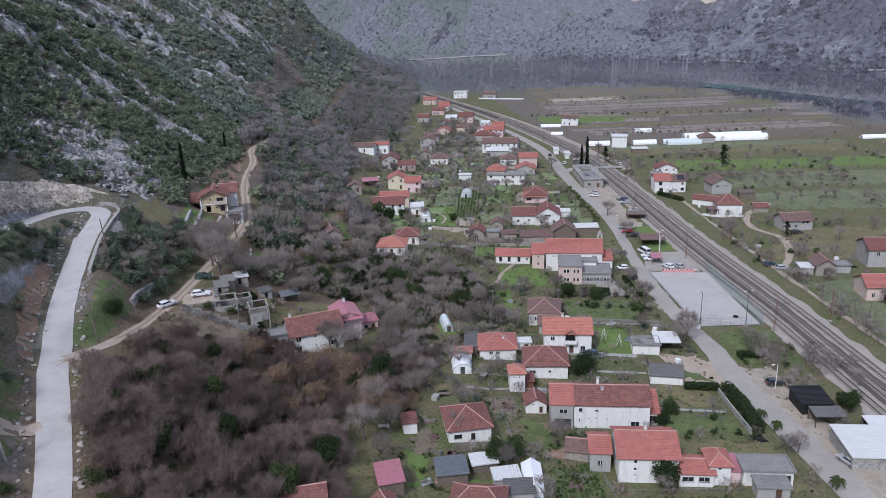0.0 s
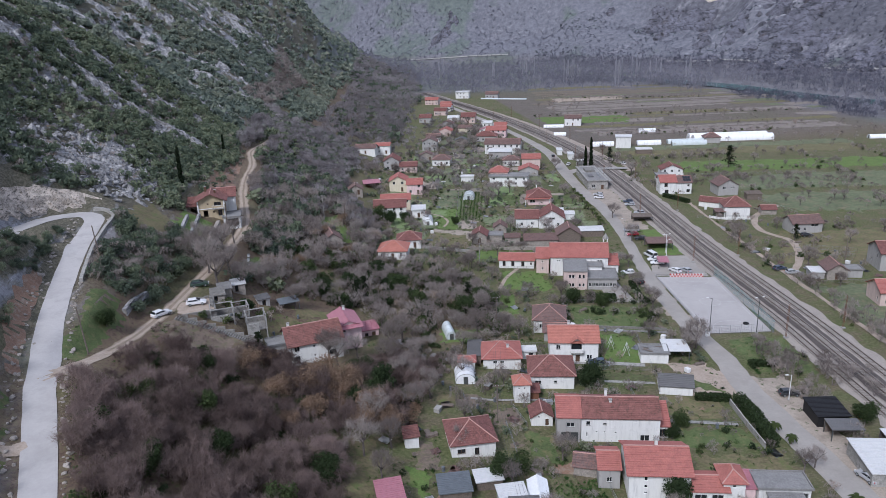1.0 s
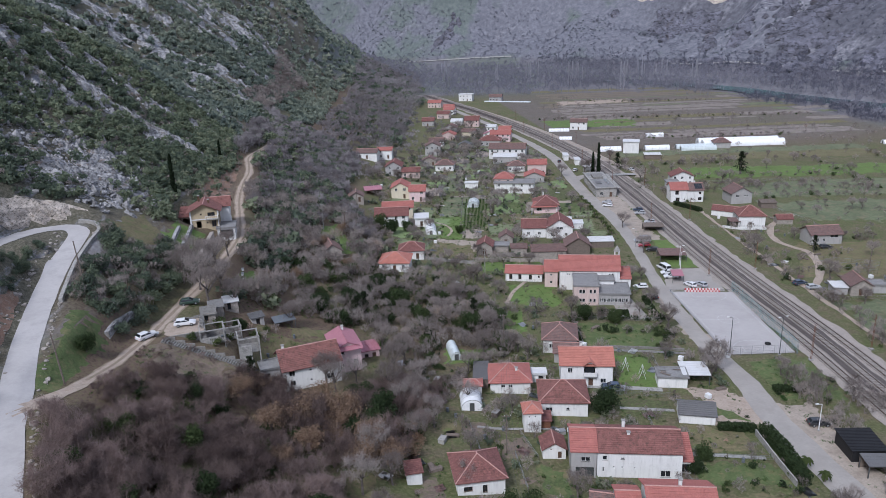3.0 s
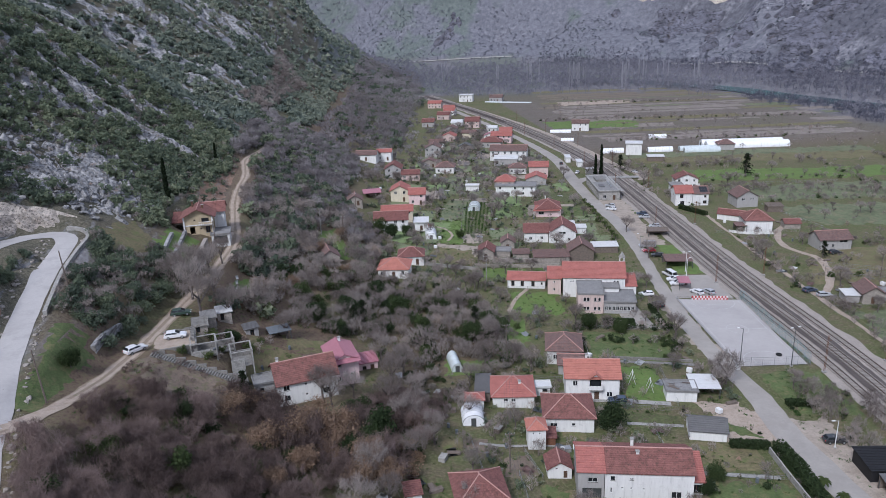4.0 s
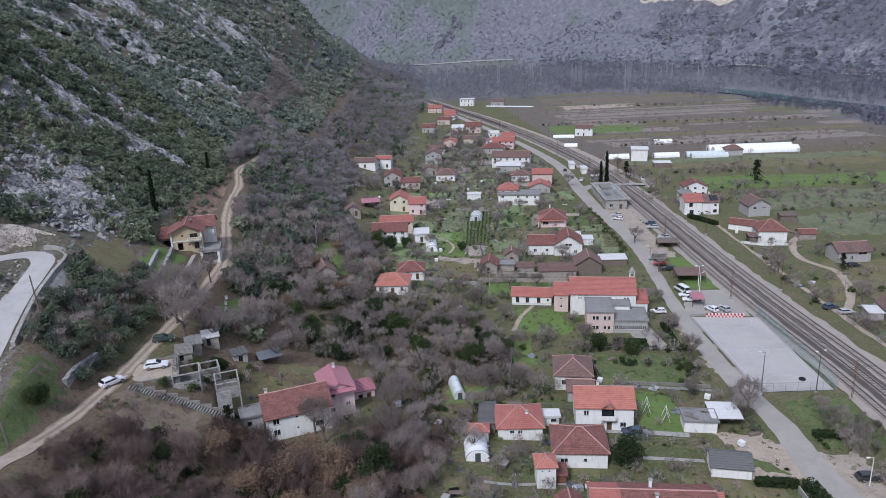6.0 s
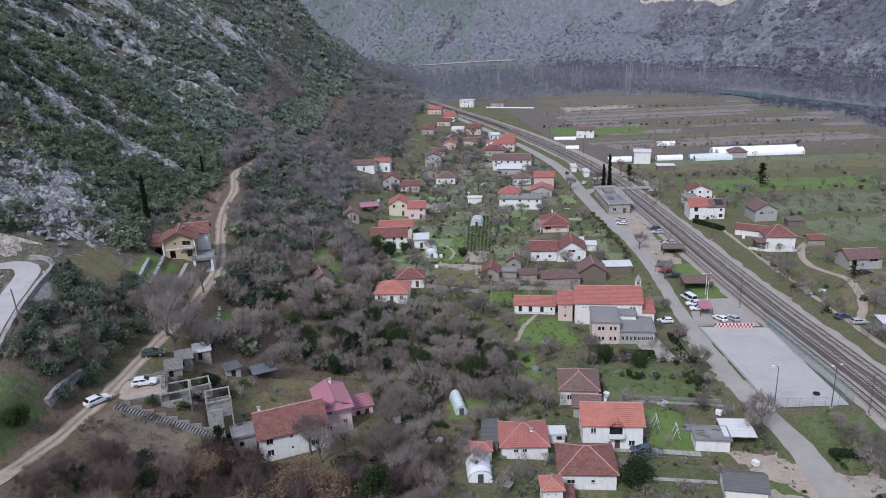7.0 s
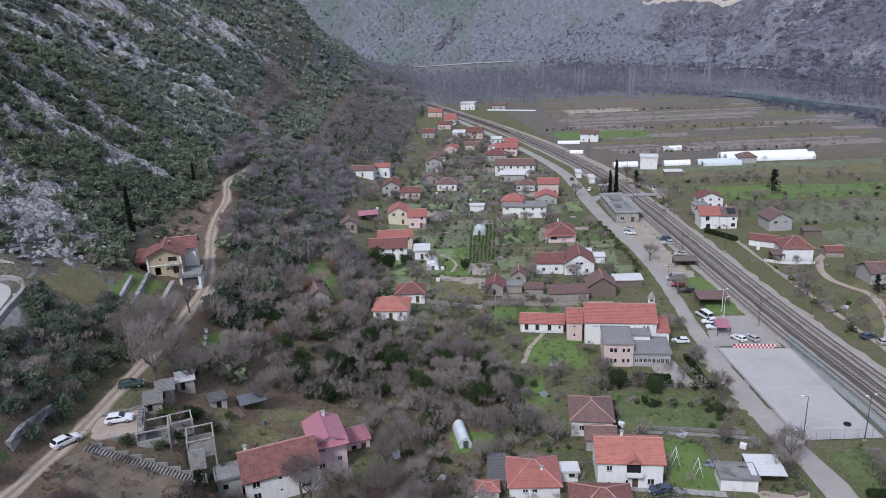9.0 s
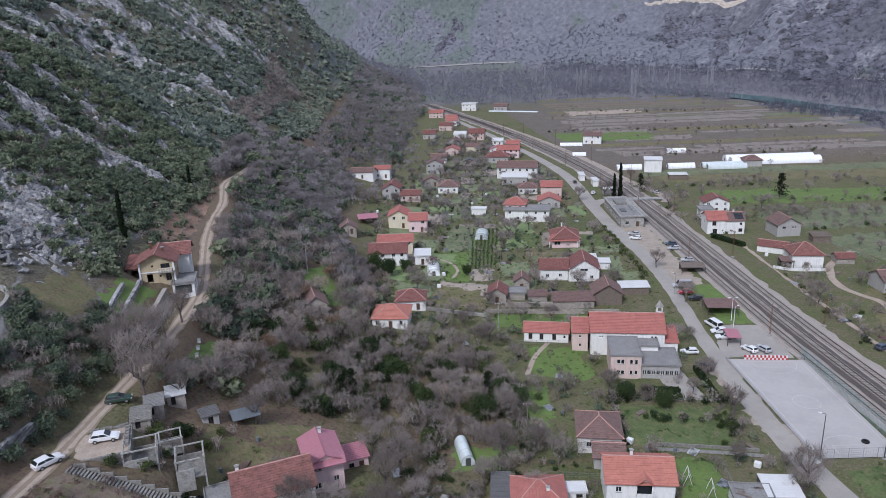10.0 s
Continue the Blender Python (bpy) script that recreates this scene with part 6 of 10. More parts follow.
shed("grey tarpaulin-roofed timber shed", 6.9, 106.7, 5.2, 4.6, 2.3, "mono", 0.4, 0, "wood", "tarp", "shed", z=1.6)
shed("small shed with pale asbestos roof", 13.1, 109.9, 4.4, 3.0, 2.0, "mono", 0.3, 3, "wood", "white_sheet", "shed", z=1.1)
house("white film greenhouse with pitched roof", 20.2, 102.6, 3.4, 7.5, 1.9, "y", 1.0, -8, "plastic_w", "plastic_w", 1, [], over=0.05, z=0.3, name="greenhouse", category="greenhouse", below=0.4)
shed("white sheet roof over a yard", 16.2, 105.2, 4.4, 3.0, 2.3, "mono", 0.2, 2, "grey", "white_sheet", "shed", z=0.8)
shed("grey felt roof shed by the greenhouse", 17.5, 101.2, 4.6, 3.4, 2.2, "mono", 0.3, -5, "grey", "roof_slate", "shed", z=0.7)
house("low house with mottled old red roof", 9.5, 97.0, 8.5, 6.0, 2.6, "hip", 2.0, -15, "stone", "roof_old", 1, [("f", 0, 1, 0.9, 0.9)], z=1.3)
house("low shed with worn red tiled roof", -17.0, 94.8, 6.5, 4.5, 2.2, "x", 1.4, 5, "stone", "roof_old", 1, [], z=7.8, name="outbuilding", category="outbuilding")
house("small outbuilding with worn red tiles", -4.5, 97.0, 3.6, 3.0, 2.2, "y", 1.0, 20, "stone", "roof_old", 1, [], z=3.9, name="outbuilding", category="outbuilding")
shed("brown tiled lean-to in the scrub", 0.8, 122.8, 2.6, 2.8, 1.8, "mono", 0.6, 5, "white", "roof_old", "shed", z=3.0)
shed("weathered plank privy in the thicket", -11.5, 116.5, 1.1, 1.2, 2.0, "mono", 0.2, 10, "wood", "wood", "privy", z=6.3)

# --- the pink group on the slope ---
house("white house with long mossy red roof", -17.6, 152.2, 11.8, 8.6, 5.0, "x", 2.6, 16, "white", "roof_mixed", 2,
      [("f", 3.6, 3.2, 1.5, 1.2), ("f", -0.4, 3.6, 0.6, 0.5), ("f", 3.6, 1.0, 1.6, 1.2), ("f", -0.4, 1.4, 0.5, 0.5), ("f", -4.2, 3.2, 1.2, 1.2), ("f", -4.2, 1.0, 1.2, 1.2)], z=7.2, chim=[(-4.9, 0.4)], below=3.5)
pk = house("rose-white house with maroon metal roof", -10.6, 160.4, 5.8, 8.4, 6.2, "y", 1.3, 14, "rose", "roof_pink", 2, [("f", -1.5, 4.6, 1.5, 1.2), ("f", 1.6, 2.0, 0.9, 1.0), ("f", -1.5, 1.2, 1.1, 1.1), ("r", 1, 4, 1, 1)], z=5.4, chim=[(0.5, 3.0)], below=3)
bm = bmesh.new()
slope(bm, (-3.2, -5.4, 5.9), (3.2, -5.4, 5.9), (3.2, -3.9, 6.5), (-3.2, -3.9, 6.5), 0.5, 0.02)
part("porch_roof", bm, MAT["roof_pink"], pk)
shed("porch wing with maroon metal roof", -6.0, 166.8, 4.4, 3.8, 2.7, "mono", 0.7, 14, "rose", "roof_pink", "porch", z=4.6, ops=[("f", -0.8, 1.0, 0.9, 0.9), ("f", 1.0, 0.1, 0.9, 1.9, "door")], below=2.5)
shed("grey concrete outbuilding beside the mossy-roofed house", -25.8, 151.5, 3.6, 4.0, 2.6, "flat", 0.1, 16, "grey", "roof_flat", "outbuilding", z=9.6, ops=[("f", -0.6, 0.9, 0.8, 0.9)], below=2.5)
shed("small hut with grey sheet roof and window", -30.8, 172.3, 2.8, 2.4, 2.3, "mono", 0.4, 25, "grey", "roof_slate", "hut", z=12.9, ops=[("f", 0, 0.3, 0.9, 1.6)], below=2.5)
canopy("blue-grey tarpaulin over stacked firewood", -25.0, 174.2, 5.0, 3.6, 1.9, "tarp", 20, 0.3, name="woodpile_cover")

# --- the church and parish buildings ---
ch = house("long white church with red tiled roof", 59.0, 210.7, 17.4, 9.6, 6.3, "x", 3.0, -14, "white", "roof_red", 1,
           [("f", -1.2, 3.6, 0.55, 1.6), ("f", -0.4, 3.6, 0.55, 1.6), ("f", 5.8, 3.6, 0.55, 1.6), ("f", 6.6, 3.6, 0.55, 1.6), ("f", -6.5, 4.6, 0.4, 0.5), ("f", -5.9, 4.6, 0.4, 0.5)], over=0.35, z=0, name="church", category="church", group="")
for u in (-1.9, 0.3, 5.1, 7.3):
    part("pilaster", boxes((u - 0.12, -4.95, 0, u + 0.12, -4.79, 6.2)), MAT["white"], ch)
shed("lower side aisle with sloping red tiles", 68.9, 208.6, 3.6, 6.4, 3.6, "mono", 1.6, -14, "white", "roof_red", "church_aisle")
house("small tiled vestibule at the church end", 48.6, 215.2, 3.8, 8.0, 5.2, "x", 2.2, -14, "pinkw", "roof_red", 2, [("f", 0, 3.6, 0.6, 0.6), ("f", 0, 1.2, 0.6, 0.8)], over=0.3, z=0, name="church_vestibule")
bt = thing("bell_tower", "slim white bell tower with pyramid cap", "bell tower", 69.3, 217.0, 0, -14)
part("shaft", boxes((-0.75, -0.75, -0.2, 0.75, 0.75, 8.0)), MAT["white"], bt)
for sx in (-0.6, 0.6):
    for sy in (-0.6, 0.6):
        part("pillar", boxes((sx - 0.12, sy - 0.12, 8.0, sx + 0.12, sy + 0.12, 9.4)), MAT["white"], bt)
bm = bmesh.new()
tube(bm, (0, 0, 9.4), (0, 0, 11.2), 1.1, 0.05, 4)
part("spire", bm, MAT["concrete"], bt)
house("pink two-storey parish house with flat roof", 54.6, 199.5, 6.8, 10.0, 5.6, "flat", 0.2, -14, "pinkw", "roof_flat", 2,
      [("f", -1.6, 3.6, 0.8, 1.1), ("f", -0.7, 3.6, 0.8, 1.1), ("f", 1.2, 3.6, 0.7, 1.1), ("f", 2.3, 3.6, 0.7, 1.1), ("f", -1.6, 1.0, 0.8, 1.0), ("f", -0.7, 1.0, 0.8, 1.0), ("f", 1.2, 1.0, 0.7, 1.0), ("f", 2.3, 1.0, 0.7, 1.0)], over=0.2, z=0, name="parish_house")
house("low grey hall with a row of white windows", 62.2, 198.0, 8.4, 8.6, 3.3, "flat", 0.1, -14, "grey", "roof_flat", 1, [("f", -3.5 + 1.0 * k, 0.9, 0.85, 1.1) for k in range(8)], over=0.35, z=0, name="parish_hall")
shed("white rooftop terrace block between the wings", 60.0, 206.0, 9.0, 4.4, 4.6, "flat", 0.1, -14, "white", "roof_flat", "church_link", ops=[("f", -3.0, 3.4, 0.6, 0.9)])
house("long white hall with orange-red roof", 41.7, 221.7, 11.2, 5.6, 2.9, "x", 1.5, -16, "white", "roof_red", 1, [("f", -4.0, 0.7, 0.95, 1.6), ("f", -1.2, 0.7, 0.95, 1.6), ("f", 2.0, 0.7, 0.95, 1.6), ("f", 4.6, 1.2, 0.5, 0.8)], frame="frame_b", over=0.35, z=0, name="parish_hall")

# --- the middle of the village ---
house("stone cottage with broken brown roof", -16.5, 234.0, 6.0, 7.4, 3.2, "y", 2.2, 12, "stone", "roof_brown", 1, [("f", 1, 1, 0.8, 0.9)], z=7.0, name="cottage", category="cottage", below=3)
house("bungalow with orange-red hipped roof", 2.4, 233.0, 9.4, 9.0, 2.9, "hip", 2.4, -10, "white", "roof_orange", 1, z=2.2, below=2.5)
house("bungalow with dark red hipped roof", 8.8, 246.0, 8.2, 7.2, 3.0, "hip", 2.2, -6, "white", "roof_old", 1, z=1.5)
house("white house with dark tiled gable roof", 4.0, 285.5, 12.6, 8.4, 5.0, "x", 2.2, -5, "white", "roof_old", 2, z=1.5, below=3)
house("broad bright red roof of a grey house", 7.0, 299.0, 12.2, 7.5, 4.6, "x", 1.6, -5, "cream", "roof_red", 2, z=1.5)
house("white flat-roofed extension with terrace", 15.5, 286.5, 5.0, 7.0, 3.2, "flat", 0.1, -5, "white", "white_sheet", 1, z=1.0, name="house_extension")
house("gabled cream house with red roof", 9.8, 331.5, 8.0, 9.5, 5.2, "y", 2.2, -7, "cream", "roof_red", 2, z=1.5)
house("red-roofed wing with veranda", 17.0, 326.8, 7.0, 9.0, 5.0, "x", 1.8, -8, "rose", "roof_red", 2, z=0.8)
house("grey gabled house with weathered roof", 9.0, 380.0, 8.2, 10.0, 5.2, "y", 2.4, -8, "grey", "roof_old", 2, z=1.6)
house("low house with brown-red tiles", 17.5, 377, 9.0, 6.5, 3.2, "x", 1.6, -8, "pinkw", "roof_old", 1, z=1.0)
house("white house with dark roof on the slope", -4.2, 418, 11.5, 7.5, 3.6, "x", 1.6, -12, "white", "roof_brown", 1, z=4.2, below=3)
house("white house with bright red sheet roof", 6.0, 424, 8.2, 7.0, 5.0, "x", 1.2, -10, "white", "roof_red", 2, z=2.6, below=3)
canopy("pink sheet roof over a farmyard", -2.0, 333, 8.0, 6.0, 2.8, "roof_pink", 5, 0.6)
house("small barn with grey-red roof", -9.5, 312, 6.0, 6.0, 2.6, "y", 1.8, 0, "stone", "roof_brown", 1, z=6.0, name="barn", category="barn", below=3)
house("white house with brown hipped roof", 36.5, 392.5, 9.6, 8.0, 3.4, "hip", 2.2, -14, "white", "roof_brown", 1, z=0)
house("dark-roofed house with balcony and arches", 34.8, 439, 9.0, 9.0, 5.8, "y", 2.2, -10, "grey", "roof_brown", 2, z=0)
house("long white house with terrace and red roofs", 62.0, 334.4, 17.8, 9.0, 4.6, "flat", 0.2, -17, "white", "roof_flat", 2, z=0)
house("red pyramid roof above the white terrace", 58.5, 341.0, 8.5, 7.5, 5.8, "hip", 2.4, -17, "pinkw", "roof_red", 2, z=0)
house("pale pink house with red hipped roof", 67.9, 297.3, 9.8, 11.0, 3.4, "hip", 2.8, -10, "rose", "roof_old", 1, [("f", -3.0, 1.1, 2.2, 1.2)], z=0, chim=[(-0.8, 3.0)])
sk = bmesh.new()
slope(sk, (-5.4, -6.4, 2.9), (5.4, -6.4, 2.9), (4.2, -2.5, 4.4), (-4.2, -2.5, 4.4))
lr = thing("porch", "red tiled porch roof before the pink house", "porch", 67.9, 297.3 + 5.4, 0, -10)
part("roof", sk, MAT["roof_red"], lr)
for sx in (-5.0, 5.0):
    part("post", boxes((sx - 0.1, -6.2, 0, sx + 0.1, -6.0, 2.9)), MAT["white"], lr)
house("white house with brown cross roof", 55.2, 265.5, 8.6, 7.0, 4.0, "x", 2.2, -12, "white", "roof_old", 2, [("f", -2.0, 1.0, 1.0, 1.1), ("f", 2, 1.2, 1, 1)], z=0)
house("white gable-fronted house with brown roof", 64.0, 262.5, 9.4, 10.5, 4.2, "y", 3.0, -12, "white", "roof_old", 2, [("f", 0.0, 3.4, 2.4, 1.1), ("f", -2.6, 0.9, 1.0, 1.1), ("f", 2.4, 0.9, 1.0, 1.1)], z=0)
house("brown timber barn with gabled tile roof", 65.0, 242.6, 8.0, 7.4, 3.6, "y", 2.6, -10, "wood", "roof_brown", 1, [], z=0, name="barn", category="barn")
shed("long low outbuilding with rust-red tiles", 54.8, 241.8, 11.5, 5.0, 2.4, "mono", 1.0, -8, "stone", "roof_brown", "outbuilding")
shed("white-roofed garden shed row", 75.2, 248.6, 8.4, 4.2, 2.4, "mono", 0.5, -8, "wood", "white_sheet", "shed")
house("roofless stone ruin with old tiles", 34.2, 250.0, 5.2, 6.5, 3.2, "y", 1.6, -14, "stone", "roof_old", 1, z=0, name="ruin")
shed("stone outbuilding with grey slab roof", 40.0, 251.5, 5.6, 4.5, 2.2, "flat", 0.1, -14, "stone", "roof_flat", "outbuilding")
shed("tumbledown stone sheds with rubble tops", 46.0, 248.5, 5.4, 4.0, 2.0, "mono", 0.4, -10, "stone", "roof_brown", "outbuilding")
house("small stone house with brown gable", 43.5, 259.0, 4.6, 5.2, 3.0, "y", 1.6, -12, "stone", "roof_brown", 1, z=0, name="outbuilding", category="outbuilding")
house("grey-brown gabled house by the lane", 76.1, 353.5, 9.6, 9.0, 3.2, "y", 2.0, -14, "grey", "roof_red", 1, z=0)
house("house with bright red gable roof", 81.4, 370.5, 9.4, 8.0, 5.6, "x", 1.8, -14, "pinkw", "roof_red", 2, z=0)
house("low white house with brown hipped roof", 72.9, 381.0, 9.0, 7.5, 3.2, "hip", 1.8, -12, "white", "roof_brown", 1, z=0)
house("white hall with broad pale arched roof", 70.7, 401.5, 12.4, 8.0, 4.2, "x", 1.2, -18, "grey", "white_sheet", 1, z=0, name="hall")
house("long white two-storey apartment house", 75.0, 416, 20.5, 9.0, 6.0, "x", 2.4, -18, "white", "roof_brown", 2, z=0)
house("small cottage with brown tiles", 59.0, 352.0, 6.6, 6.0, 3.0, "y", 1.6, -14, "stone", "roof_brown", 1, z=0, name="cottage", category="cottage")

# far end of the village
for k, (lab, x, y, w, d, h, rf_, rh_, yaw, wl_, tl) in enumerate((
    ("far pink house with red roof", 59, 672, 12, 8, 4.6, "x", 2.0, -20, "pinkw", "roof_red"), ("white block by the far bend", 93, 711, 13, 8, 6.2, "flat", 0.2, -20, "white", "white_sheet"),
    ("far house with brown tiled roof", 74, 545, 10.5, 8, 5.0, "x", 2.6, -18, "pinkw", "roof_old"), ("pink-roofed far house by the railway", 82, 474, 13, 9, 5.0, "x", 2.0, -18, "rose", "roof_red"),
    ("far house with red gable", 50.3, 491.5, 8.6, 8, 3.6, "y", 2.0, -16, "pinkw", "roof_red"), ("far white cottage with pale roof", 63.8, 553.8, 8.4, 7, 3.4, "x", 1.6, -18, "white", "white_sheet"),
    ("white far house with pale roof", 76.7, 479.5, 9.4, 7, 4.6, "y", 1.8, -18, "white", "roof_pink"), ("low cream far house", 65.2, 501.8, 9.3, 6, 3.4, "x", 1.4, -18, "cream", "roof_brown"),
    ("far house with dark brown roof", 72.8, 460.3, 13, 9, 3.6, "hip", 2.6, -17, "grey", "roof_old"), ("far roadside house with red tiles", 58.5, 597, 10, 8, 4.0, "x", 1.8, -20, "pinkw", "roof_old"),
    ("far house with orange roof", 66, 620, 9, 8, 4.2, "x", 2.0, -20, "white", "roof_red"), ("far grey gabled house by the street", 55, 520, 8, 8, 4.2, "y", 2.0, -18, "grey", "roof_brown"),
    ("far white hut beside the road", 84, 520, 7, 6, 3.2, "x", 1.2, -18, "white", "white_sheet"), ("far red-roofed house by the road", 68, 640, 9, 7, 4, "x", 1.8, -20, "rose", "roof_red"),
    ("far pale farmhouse at the field edge", 120, 700, 12, 8, 4, "x", 2, -20, "grey", "roof_brown"), ("far house under the hill", 43, 560, 9, 8, 4, "x", 2, -14, "grey", "roof_old"),
    ("far low white house under the slope", 40, 470, 9, 7, 3.4, "x", 1.6, -12, "white", "roof_brown"), ("far barn with pale roof", 56, 455, 7, 6, 3, "y", 1.5, -14, "stone", "roof_slate"),
    ("far small red-roofed house", 90, 500, 8, 7, 4, "x", 1.8, -18, "pinkw", "roof_red"), ("far stone cottage among bare trees", 30, 410, 8, 6, 3.0, "y", 1.8, -12, "stone", "roof_brown"),
)):
    house(lab, x, y, w, d, h, rf_, rh_, yaw, wl_, tl, 2 if h > 4.3 else 1, z=0, group="far village houses")
house("white farmhouse among the fields", 143, 505, 11.4, 9, 5.4, "x", 1.6, -20, "white", "roof_brown", 2, z=0)
house("white cube-like farm building", 146, 411.5, 8.6, 8.5, 6.4, "flat", 0.1, -20, "white", "white_sheet", 2, [], z=0, name="farm_building")

# --- the station ---
st = house("grey flat-roofed railway station building", 100.0, 317.4, 8.8, 32.0, 4.0, "flat", 0.3, -7, "concrete", "concrete", 1,
           [("l", -13 + 2.6 * k, 0.9, 1.3, 1.9) for k in range(11)] + [("f", -2, 0.9, 1.4, 1.4), ("f", 2, 0.05, 1.2, 2.1, "door")], over=0.5, z=0, name="station", category="station", group="")
part("roof_hut", boxes((-2.4, 2, 4.2, 2.0, 9, 5.2)), MAT["old_concrete"], st)
part("roof_felt", boxes((-3.9, -14.6, 4.19, 3.9, 1.6, 4.23)), MAT["roof_flat"], st, "grey felt roof surface")
part("roof_felt", boxes((-3.9, 9.4, 4.19, 3.9, 14.6, 4.23)), MAT["roof_flat"], st, "grey felt roof surface")
part("skylight", boxes((-2.8, -9.0, 4.23, -0.6, -4.5, 4.6)), MAT["roof_slate"], st)
part("canopy", boxes((4.95, -13, 3.1, 7.0, 13, 3.28)), MAT["concrete"], st, "concrete platform canopy")
for k, yy_ in enumerate((-10, -6, -3)):
    part("vent", boxes((1.5, yy_, 4.4, 2.2, yy_ + 0.7, 5.2)), MAT["metal"], st)
shed("pale goods van body used as a store", 105.5, 402, 2.6, 8, 2.6, "flat", 0.1, -10, "white", "white_sheet", "store")
shed("white container by the tracks", 108.0, 388, 2.6, 8, 2.6, "flat", 0.1, -10, "white", "white_sheet", "container")
shed("white-roofed kiosk by the station", 108.5, 371, 4.8, 3.2, 2.4, "flat", 0.1, -12, "grey", "white_sheet", "kiosk")
canopy("weathered plank carport on the station yard", 99.5, 262, 7.5, 4.5, 2.2, "wood", -12)
canopy("brown sheet-roofed market shed with a white edge", 92.5, 228.5, 8.5, 6.5, 2.6, "roof_brown", -12)

# --- beyond the tracks ---
house("white railwayside house with a bright red roof", 126.2, 301.0, 6.8, 8.6, 5.6, "x", 2.2, -11, "white", "roof_red", 2,
      [("f", -1.0, 3.3, 1.4, 1.6), ("f", -0.6, 0.1, 1.6, 1.9), ("f", 2.2, 1.0, 0.5, 0.5), ("l", 0, 3.5, 1, 1)], frame="frame_b", z=0)
rh_ = house("white railwayside house half with brown roof and solar panels", 132.8, 299.7, 6.4, 8.6, 5.3, "x", 2.0, -11, "white", "roof_brown", 2,
      [("f", 1.8, 3.4, 0.9, 0.9), ("f", 1.8, 0.8, 1.4, 1.3), ("f", -1.6, 1.0, 0.6, 0.6)], frame="frame_b", z=0, chim=[(0.4, 1.2)])
for k in range(3):
    for q in range(2):
        pv = part("solar_panel", boxes((-0.5, -0.8, 0, 0.5, 0.8, 0.05)), MAT["glass"], rh_, "dark glass solar panel")
        pv.matrix_basis = pose(0.2 + 1.06 * k, -3.1 + 1.62 * q, 5.3 + 2.0 * (1 - (3.1 - 1.62 * q) / 4.3) + 0.16, math.degrees(math.atan2(2.0, 4.3)), 0, 0)
house("older house with red and white gables", 140.0, 329, 10.0, 8.0, 4.6, "y", 2.2, -12, "white", "roof_old", 2, z=0)
house("ruined white outbuilding beyond the railway", 132.5, 322, 5, 6, 3.4, "flat", 0.1, -12, "white", "roof_flat", 1, z=0, name="outbuilding")
house("grey gable-fronted house beyond the railway", 149.4, 292.5, 8.6, 9.0, 4.6, "y", 2.4, -4, "grey", "roof_brown", 2, [("f", -1.8, 2.8, 1.4, 1.0), ("f", 1.4, 3.0, 0.6, 0.7), ("f", 2.4, 3.0, 0.6, 0.7)], z=0)
house("white house with broad patched red roof", 136.0, 259.6, 9.4, 9.0, 4.4, "hip", 3.0, -14, "white", "roof_mixed", 2, [("l", 1, 3, 1, 1.1), ("f", 3.4, 3.2, 0.3, 0.3)], z=0)
shed("long low red-tiled sheds beside the house", 133.5, 276, 9.5, 5.0, 2.4, "x", 1.4, -40, "white", "roof_old", "outbuilding")
canopy("vine-covered porch roof of dark tiles", 130.0, 260.5, 4.0, 4.5, 2.5, "roof_brown", -14)
shed("red-roofed stone shed in the meadow", 149.6, 260.5, 5.6, 4.2, 2.2, "x", 1.2, -12, "stone", "roof_old", "shed")
shed("dark timber shed in the meadow", 156, 283, 6.0, 4.0, 2.4, "mono", 0.5, -12, "wood", "wood", "shed")
house("long grey house with brown roof", 149.4, 235.2, 10.6, 7.5, 3.8, "x", 2.0, -4, "grey", "roof_brown", 2, [("f", -3, 1.0, 0.9, 1.1), ("f", -0.8, 1.0, 0.9, 1.1), ("f", 2.6, 2.4, 2.8, 0.9)], z=0)
house("tumbledown stone house with brown roof", 130.9, 191.0, 5.6, 7.0, 3.2, "y", 1.8, -14, "stone", "roof_brown", 1, z=0, name="ruin")
shed("grey flat shed beside the ruin", 136.9, 191.8, 4.4, 4.0, 2.4, "flat", 0.1, -14, "grey", "roof_flat", "shed")
shed("white-roofed carport by the ruin", 126.2, 193.0, 3.6, 4.6, 2.2, "mono", 0.2, -14, "grey", "white_sheet", "shed")
house("tall grey house with dark red roof", 152.0, 194.0, 9.6, 9.4, 5.8, "x", 2.4, -14, "grey", "roof_old", 2, [("l", 2, 3.5, 1, 1.4), ("l", -2, 1.2, 1, 1.2), ("f", -2, 3.6, 1, 1.2)], z=0)
house("red-roofed house with white gable", 134.6, 169.8, 10.5, 8.0, 4.2, "x", 2.2, -12, "pinkw", "roof_red", 1, z=0)
house("low grey-roofed house among shrubs", 137.0, 164.0, 6.5, 5.5, 2.8, "y", 1.8, -12, "grey", "roof_old", 1, z=0)

for lab, x, y, w_, ln in (("white film tunnel beside the farm building", 131.0, 424, 4.6, 13), ("white film tunnel beside the farm building", 157.5, 420, 4.6, 14), ("clear film tunnel with a white edge", 175.5, 418, 4.6, 24), ("clear film tunnel with a white edge", 176.0, 412.5, 4.4, 20)):
    tunnel(lab, x, y, w_, ln, 2.6, -98, "plastic" if "clear" in lab else "plastic_w", z=0)
tunnel("very long white film greenhouse in the fields", 193.0, 421, 7, 47, 3.6, -98, "plastic_w", z=0)
tunnel("very long white film greenhouse in the fields", 193.4, 428.5, 7, 47, 3.6, -98, "plastic_w", z=0)
